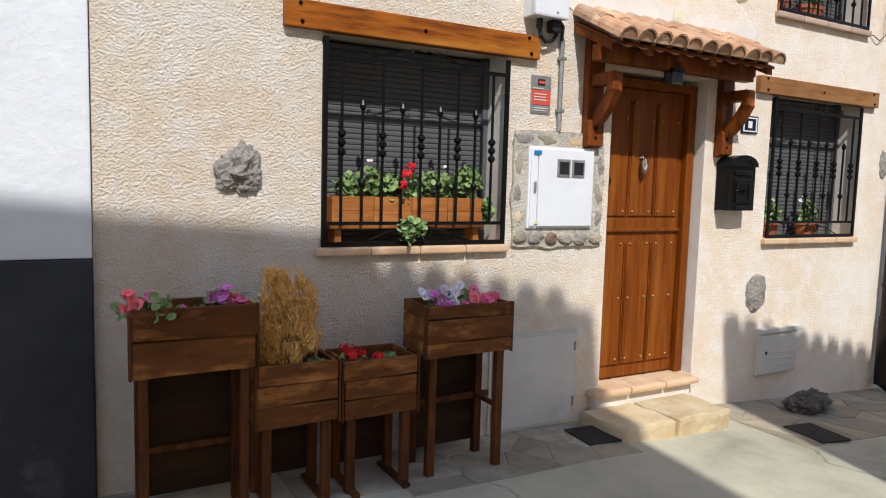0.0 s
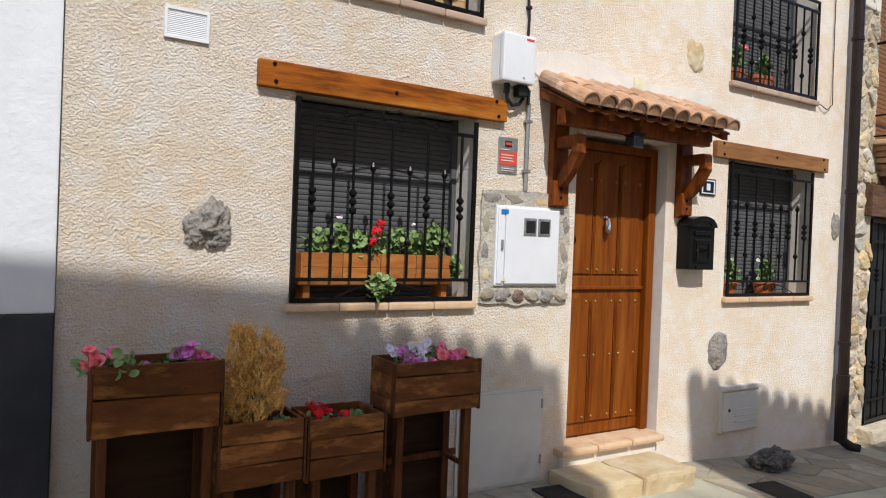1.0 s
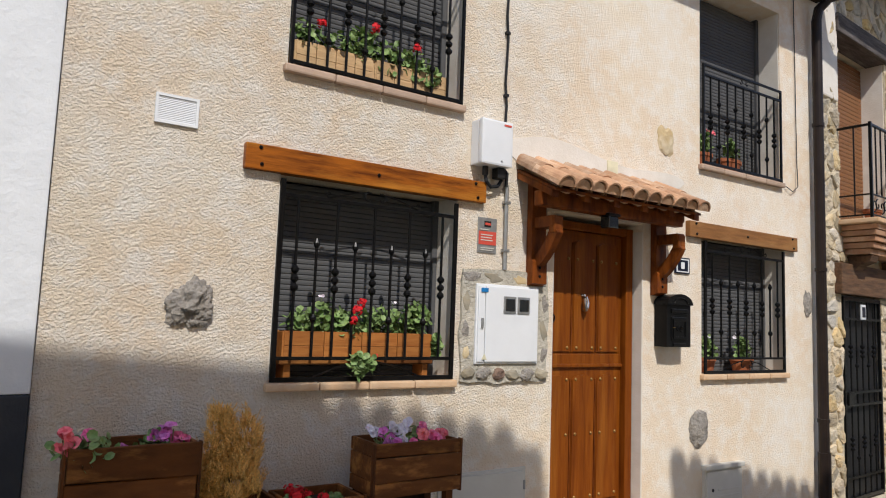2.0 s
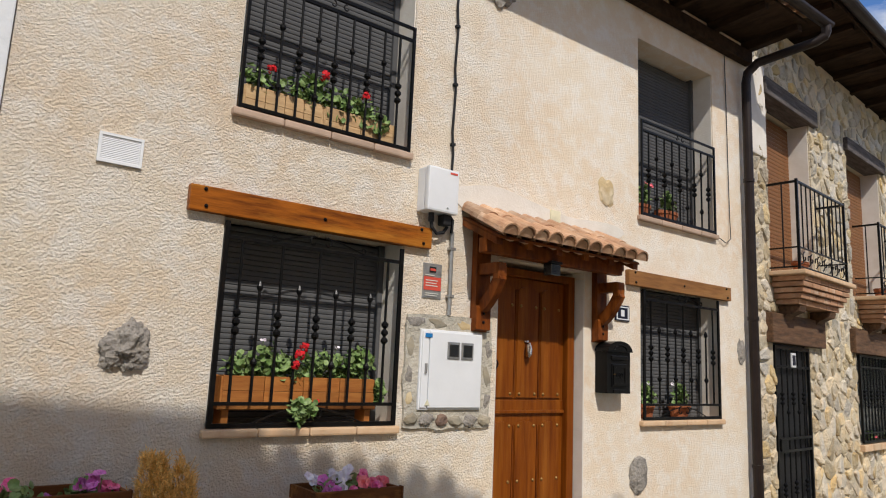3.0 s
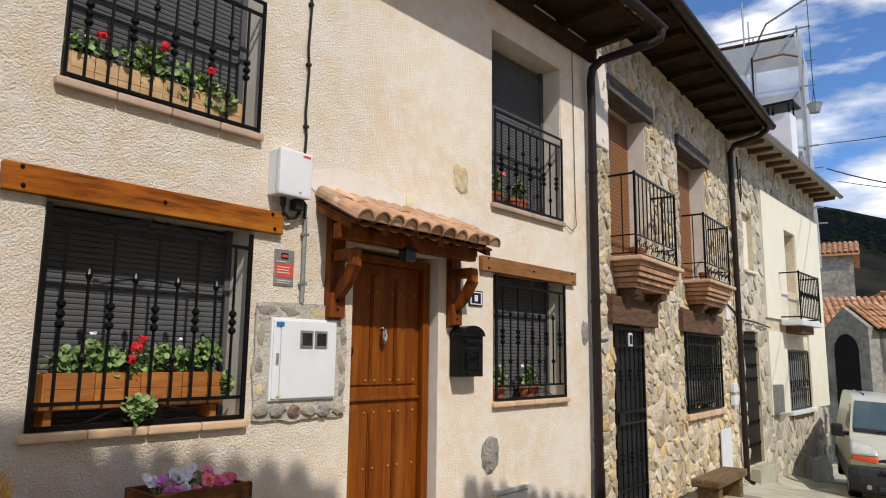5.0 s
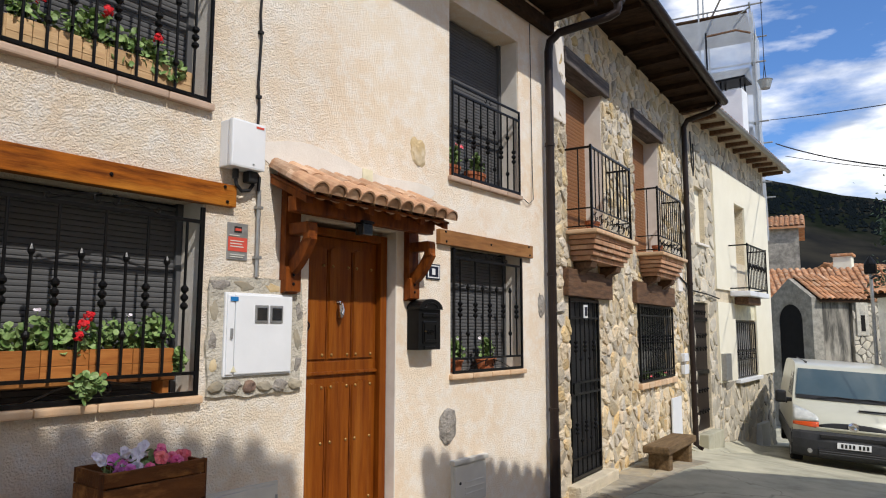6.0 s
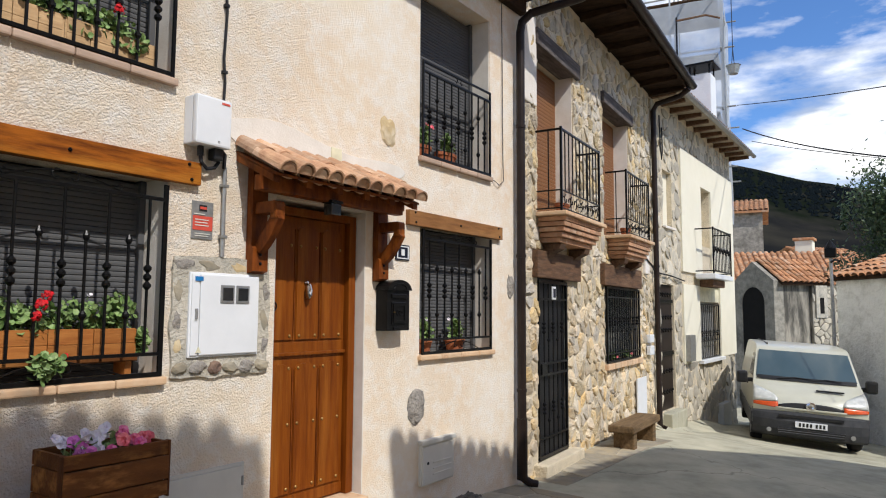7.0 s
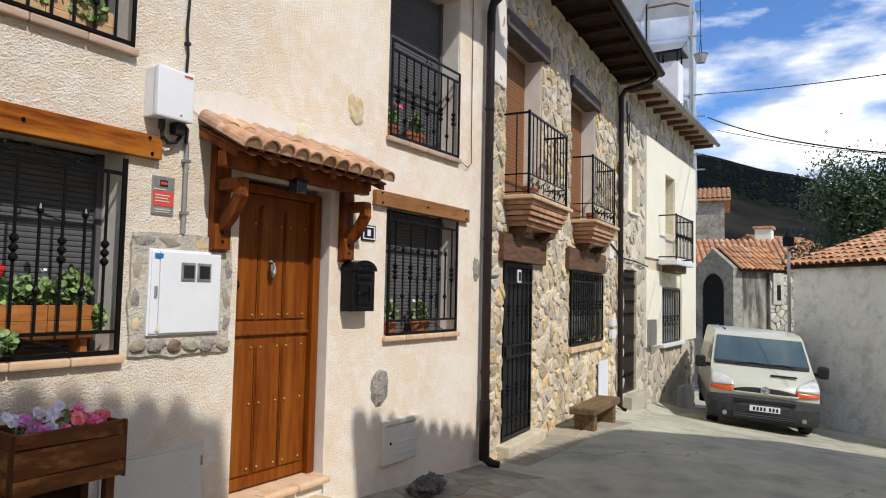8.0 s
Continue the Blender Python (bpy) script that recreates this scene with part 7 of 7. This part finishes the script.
for k in range(9):
    a0, a1 = math.pi * k / 9, math.pi * (k + 1) / 9
    pts = [(AX - r * math.cos(a), AZ + r * math.sin(a)) for r, a in ((AR, a0), (AR + 0.16, a0), (AR + 0.16, a1), (AR, a1))]
    part("arch_stone", prism(B(), pts, -0.03, 0.1), "far_stone", chapel)
part("side_wall", box(B(), 0.0, 0.4, -1.10, -0.002, -2.2, 2.88), "streaked_rubble", chapel)
part("side_wall", box(B(), -0.12, 0.4, -3.6, -1.105, -2.2, 2.75), "streaked_rubble", chapel)
# black block proud of the wall, painted as the slit's shaded depth
part("slit_window", box(B(), -0.19, -0.08, -1.55, -1.38, 1.75, 2.3), "void_shade", chapel)
for a, b, c, d in ((-1.71, -1.55, 1.6, 2.75), (-1.38, -1.22, 1.6, 2.75), (-1.55, -1.38, 2.3, 2.75), (-1.55, -1.38, 1.6, 1.75)):
    part("window_stone", box(B(), -0.18, -0.05, a, b, c, d, 0.01), "surround_mortar", chapel)
rest, rng = B(), random.Random(66)
for cell in stone_cells(1.11, 3.58, -1.9, 2.72, [(1.21, 1.72, 1.6, 2.75)], 0.16, rng):
    add_stone(rest, cell, rng, depth=0.02, gap=0.006)
for v in rest.verts:
    v.co = Vector((v.co.y - (0.12 if v.co.x > 1.0 else 0.0), -v.co.x, v.co.z))
part("rubble_stones", rest, "grey_rubble", chapel, "weathered rubble stones", kind="stuff")
bm = B()
quad_slab(bm, Vector((-0.18, 0.2, 2.8)), Vector((1.06, 0.2, 3.66)), Vector((1.06, -1.9, 3.66)), Vector((-0.18, -1.9, 2.8)), 0.07)
quad_slab(bm, Vector((2.3, 0.2, 2.8)), Vector((1.06, 0.2, 3.66)), Vector((1.06, -1.9, 3.66)), Vector((2.3, -1.9, 2.8)), 0.07)
part("roof_deck", bm, "eave_wood", chapel)
bm = B()
tiled_slope(bm, Vector((-0.22, 0.22, 2.8)), Vector((0, -0.22, 0)), Vector((0.32, 0, 0.222)), 10, 4, 0.1)
part("roof_tiles", bm, "old_tile", chapel, kind="stuff")


def far_house(name, m, w, d, z0, z1, rise, wall_mat, label, tower=False):
    t = thing(name, m, label, "house", kind="structure")
    part("wall", box(B(), -w / 2, w / 2, -d / 2, d / 2, z0, z1), wall_mat, t)
    bm = B()
    e = 0.35
    a, b, c, dd = Vector((-w / 2 - e, -d / 2 - e, z1)), Vector((w / 2 + e, -d / 2 - e, z1)), Vector((w / 2 + e, 0, z1 + rise)), Vector((-w / 2 - e, 0, z1 + rise))
    quad_slab(bm, a, b, c, dd, 0.12)
    a2, b2 = Vector((-w / 2 - e, d / 2 + e, z1)), Vector((w / 2 + e, d / 2 + e, z1))
    quad_slab(bm, b2, a2, dd, c, 0.12)
    part("roof", bm, "old_tile", t)
    n = int((w + 2 * e) / 0.28)
    bm = B()
    up = (dd - a)
    tiled_slope(bm, a, Vector(((w + 2 * e) / n, 0, 0)), up / max(2, int(up.length / 0.45)), n, max(2, int(up.length / 0.45)), 0.12)
    part("roof_tiles", bm, "old_tile", t, kind="stuff")
    return t


tower = far_house("stone_tower", Matrix.Translation((46.2, 7.9, 0)) @ Matrix.Rotation(radians(-80), 4, "Z"), 6.4, 6, -2, 7.9, 1.1, "far_stone", "square stone tower with a shallow tile roof")
# no opening here: a black panel gives the shade of the window
part("arch_window", prism(B(), [(-0.5, 4.9)] + [(-0.9 + 0.4 * math.cos(a), 5.3 + 0.4 * math.sin(a)) for a in (math.pi * k / 8 for k in range(9))] + [(-1.3, 4.9)], -3.03, -2.9), "void_shade", tower)
far_house("far_house", Matrix.Translation((38.5, 2.6, 0)) @ Matrix.Rotation(radians(-70), 4, "Z"), 6, 6, -2, 3.0, 1.9, "cream_paint", "low house with a wide clay tile roof")
far_house("far_house", Matrix.Translation((50, 2.2, 0)) @ Matrix.Rotation(radians(-40), 4, "Z"), 4, 5, -2, 5.0, 1.0, "white_wall", "small white house with a tile roof")
chim = thing("chimney", pose(43.3, 1.95, 4.3), "stubby rendered chimney on a far roof", "chimney")
part("shaft", box(B(), -0.5, 0.5, -0.45, 0.45, -1.5, 1.6, 0.03), "cream_paint", chim)
part("cap", box(B(), -0.6, 0.6, -0.55, 0.55, 1.6, 1.75, 0.03), "old_tile", chim)

lamp = thing("street_lamp", pose(17.22, -1.9, -1.1), "slim grey street lamp with a dark lantern head", "street lamp")
part("post", tube(B(), [(0, 0, 0), (0, 0, 1.0), (0, 0, 4.15)], [0.06, 0.045, 0.035], 10), "galvanised", lamp)
head = part("lantern", box(B(), -0.12, 0.12, -0.12, 0.12, 4.15, 4.38, 0.03), "iron", lamp)
part("finial", lathe(B(), [(0.14, 4.38), (0.08, 4.48), (0.02, 4.56)], (0, 0, 0), 10), "iron", head)
part("arm", tube(B(), [(0, 0, 4.05), (-0.15, -0.1, 4.1), (-0.3, -0.2, 4.05)], 0.03, 6), "iron", lamp)


# ---- trees ----
def tree(m, crown_r, crown_z, crown_h, seed, leaves, label):
    rng = random.Random(seed)
    t = thing("tree", m, label, "tree", "trees behind the outbuilding")
    bm = B()
    tube(bm, [(0, 0, -1), (0.1, 0.05, 1.5), (0.0, 0.1, crown_z)], [0.22, 0.17, 0.1], 9)
    tips = []
    for k in range(13):
        a, f = rng.uniform(0, math.tau), rng.uniform(0.2, 1.0)
        tip = Vector((crown_r * f * math.cos(a) * 0.85, crown_r * f * math.sin(a) * 0.85, crown_z + crown_h * rng.uniform(-0.25, 0.95)))
        base = Vector((0, 0.1, rng.uniform(1.6, crown_z)))
        tube(bm, [base, base.lerp(tip, 0.5) + Vector((0, 0, 0.25)), tip], [0.08, 0.05, 0.015], 6)
        tips.append(tip)
        tips.append(base.lerp(tip, 0.65))
    part("trunk", bm, "bark", t)
    bm = B()
    for k in range(10):
        tips.append(Vector((rng.gauss(0, crown_r * 0.35), rng.gauss(0, crown_r * 0.35), crown_z + crown_h * rng.uniform(0.2, 1.1))))
    for _ in range(leaves):
        c = rng.choice(tips)
        s = crown_r * 0.2
        p = c + Vector((rng.gauss(0, s), rng.gauss(0, s), rng.gauss(0, s)))
        u = Vector((rng.gauss(0, 1), rng.gauss(0, 1), rng.gauss(0, 1))).normalized()
        w = u.orthogonal().normalized()
        ln, wd = rng.uniform(0.065, 0.12), rng.uniform(0.036, 0.06)
        bm.faces.new([bm.verts.new(q) for q in (p - u * ln, p + w * wd, p + u * ln, p - w * wd)])
    for k in range(14):
        x, y = rng.gauss(0, crown_r * 0.38), rng.gauss(0, crown_r * 0.38)
        reach = rng.uniform(0.2, 0.4)
        tube(bm, [(x * 0.7, y * 0.7, crown_z + crown_h * 0.4), (x, y, crown_z + crown_h * (0.6 + reach))], [0.02, 0.008], 4)
        for q in range(150):
            z = crown_z + crown_h * (0.6 + reach * q / 150)
            p = Vector((x + rng.gauss(0, 0.07), y + rng.gauss(0, 0.07), z))
            u = Vector((rng.gauss(0, 1), rng.gauss(0, 1), rng.gauss(0.4, 1))).normalized()
            w = u.orthogonal().normalized()
            bm.faces.new([bm.verts.new(r) for r in (p - u * 0.1, p + w * 0.045, p + u * 0.1, p - w * 0.045)])
    part("crown", bm, "tree_leaf", t, kind="stuff")


tree(pose(31.5, -3.6, -2), 2.7, 5.4, 3.1, 81, 26000, "leafy green tree behind a tile-roofed outbuilding")
tree(pose(32.5, -6.8, -2), 3.0, 5.8, 3.8, 82, 26000, "leafy green tree behind a tile-roofed outbuilding")
tree(pose(28.0, -8.5, -2), 2.6, 4.8, 3.0, 83, 14000, "leafy green tree behind a tile-roofed outbuilding")

# ---- scaffold with netting, chimney and wires over the far roofs ----
scaf = thing("scaffold", pose(23.35, 3.62, -1.6, 0, 0, 10), "tube scaffold wrapped in pale debris netting", "scaffold")
for x in (-1.4, 0.1, 1.5):
    for y in (-1.9, -0.3, 1.6):
        part("standard", tube(B(), [(x, y, 0), (x, y, 15.4 if y > -1 else 14.2)], 0.03, 6), "galvanised", scaf)
for z in (8, 10, 12, 14):
    for y in (-1.9, 1.6):
        part("ledger", tube(B(), [(-1.8, y, z), (1.9, y, z)], 0.028, 6), "galvanised", scaf)
    for x in (-1.4, 1.5):
        part("ledger", tube(B(), [(x, -2.3, z + 0.1), (x, 2.0, z + 0.1)], 0.028, 6), "galvanised", scaf)
    part("deck", box(B(), -1.35, 1.45, -1.8, 1.5, z - 0.06, z - 0.02), "old_wood", scaf)
part("brace", tube(B(), [(-1.45, -1.9, 10), (-1.45, 1.6, 12)], 0.025, 6), "galvanised", scaf)
part("brace", tube(B(), [(-1.45, 1.6, 12), (-1.45, -1.9, 14)], 0.025, 6), "galvanised", scaf)
for ax, fixed in (("x", -1.52), ("y", -2.0)):
    bm = B()
    n = 16
    lo, hi = (-2.0, 1.7) if ax == "x" else (-1.52, 1.5)
    g = []
    for i in range(n + 1):
        row = []
        for j in range(n + 1):
            s, z = lo + (hi - lo) * i / n, 6.5 + 7.3 * j / n
            off = 0.09 * noise.noise(Vector((s * 1.3, z * 0.8, fixed)))
            row.append(bm.verts.new((fixed + off, s, z) if ax == "x" else (s, fixed + off, z)))
        g.append(row)
    for i in range(n):
        for j in range(n):
            bm.faces.new((g[i][j], g[i + 1][j], g[i + 1][j + 1], g[i][j + 1]))
    part("netting", bm, "net", scaf, "pale translucent debris netting", smooth=True)
rc = thing("roof_chimney", pose(18.5, 1.2, 6.6), "white rendered chimney with a dark metal cowl", "chimney")
part("shaft", box(B(), -0.28, 0.28, -0.3, 0.3, -0.6, 1.75, 0.02), "white_wall", rc)
part("cowl", box(B(), -0.4, 0.4, -0.42, 0.42, 2.0, 2.06, 0.01), "iron", rc)
for x in (-0.24, 0.24):
    for y in (-0.26, 0.26):
        part("cowl_leg", box(B(), x - 0.02, x + 0.02, y - 0.02, y + 0.02, 1.75, 2.0), "iron", rc)
part("aerial", tube(B(), [(-0.6, 0.5, -0.5), (-0.6, 0.5, 3.4)], 0.025, 6), "iron", rc)
part("aerial_arm", tube(B(), [(-0.6, 0.5, 3.3), (-0.2, -0.2, 3.45), (0.1, -0.5, 3.4)], 0.03, 6), "old_wood", rc)
bk = thing("hoist_bucket", pose(20.5, 0.78, 8.95), "builder's bucket hanging on a hoist rope", "bucket")
part("bucket", lathe(B(), [(0.13, 0.0), (0.2, 0.24), (0.22, 0.26), (0.19, 0.24)], (0, 0, 0), 14), "galvanised", bk)
part("rope", tube(B(), [(0, 0, 0.6), (0, 0, 3.6)], 0.012, 5), "cable", bk)
part("bail", tube(B(), [(-0.2, 0, 0.25), (0, 0, 0.75), (0.2, 0, 0.25)], 0.012, 5), "cable", bk)
part("hoist_arm", tube(B(), [(0, 0, 3.6), (1.6, 1.6, 3.9), (2.4, 2.4, 3.2)], 0.035, 6), "galvanised", bk)


def wire(a, b, sag, r, label):
    t = thing("overhead_wire", pose(0, 0, 0), label, "wire", "overhead wires")
    a, b = Vector(a), Vector(b)
    part("wire", tube(B(), [a.lerp(b, k / 16) - Vector((0, 0, sag * 4 * (k / 16) * (1 - k / 16))) for k in range(17)], r, 5), "cable", t)


wire((18.5, 0.3, 7.4), (9.9, -4.7, 4.9), 0.05, 0.010, "black overhead cable across the street")
wire((18.6, 0.2, 6.75), (9.5, -4.9, 3.55), 0.22, 0.016, "thick black overhead cable across the street")
wire((18.7, 0.0, 6.4), (12.5, -5.5, 3.95), 0.12, 0.009, "thin overhead cable across the street")


# ---- hills ----
def hills():
    bm = B()
    top = B()
    nh, nr = 90, 26
    rows, prev = [], None
    for i in range(nh + 1):
        a = radians(-60 + 150 * i / nh)
        ridge = 66 + 20 * math.sin(6 * (a - 0.1)) + 5 * noise.noise(Vector((a * 6, 0, 0))) + 2 * noise.noise(Vector((a * 25, 3, 0))) + min(10.0, 90 * max(0.0, a - 0.10))
        row = []
        for j in range(nr + 1):
            f = j / nr
            r = 150 + 330 * f
            z = -4 + (ridge + 8) * (f ** 1.25) * (480 / 440) + 4 * noise.fractal(Vector((r * math.cos(a) * 0.012, r * math.sin(a) * 0.012, 0)), 0.9, 2.0, 4) * f
            row.append(bm.verts.new((r * math.cos(a), r * math.sin(a), z)))
        rows.append(row)
    for i in range(nh):
        for j in range(nr):
            bm.faces.new((rows[i][j], rows[i][j + 1], rows[i + 1][j + 1], rows[i + 1][j]))
    rng = random.Random(91)
    for _ in range(16000):
        i, j = rng.randrange(nh), int(nr * rng.uniform(0.66, 1.0) ** 0.7)
        j = min(j, nr)
        p = rows[i][j].co.lerp(rows[i + 1][j].co, rng.random()).lerp(rows[i][max(j - 1, 0)].co.lerp(rows[i + 1][max(j - 1, 0)].co, rng.random()), rng.random())
        h, w = rng.uniform(1.0, 2.2), rng.uniform(0.7, 1.6)
        ring = [top.verts.new(p + Vector((w * math.cos(q), w * math.sin(q), -0.5 + 0.3 * h))) for q in (k * math.tau / 5 for k in range(5))]
        tip = top.verts.new(p + Vector((0, 0, h)))
        for k in range(5):
            top.faces.new((ring[k], ring[(k + 1) % 5], tip))
    t = thing("hills", pose(0, 0, 0), "dark scrub-covered hillside with pine woods along the ridge", "hill", kind="structure")
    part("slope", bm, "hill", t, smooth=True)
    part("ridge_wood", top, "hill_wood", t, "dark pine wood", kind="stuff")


hills()
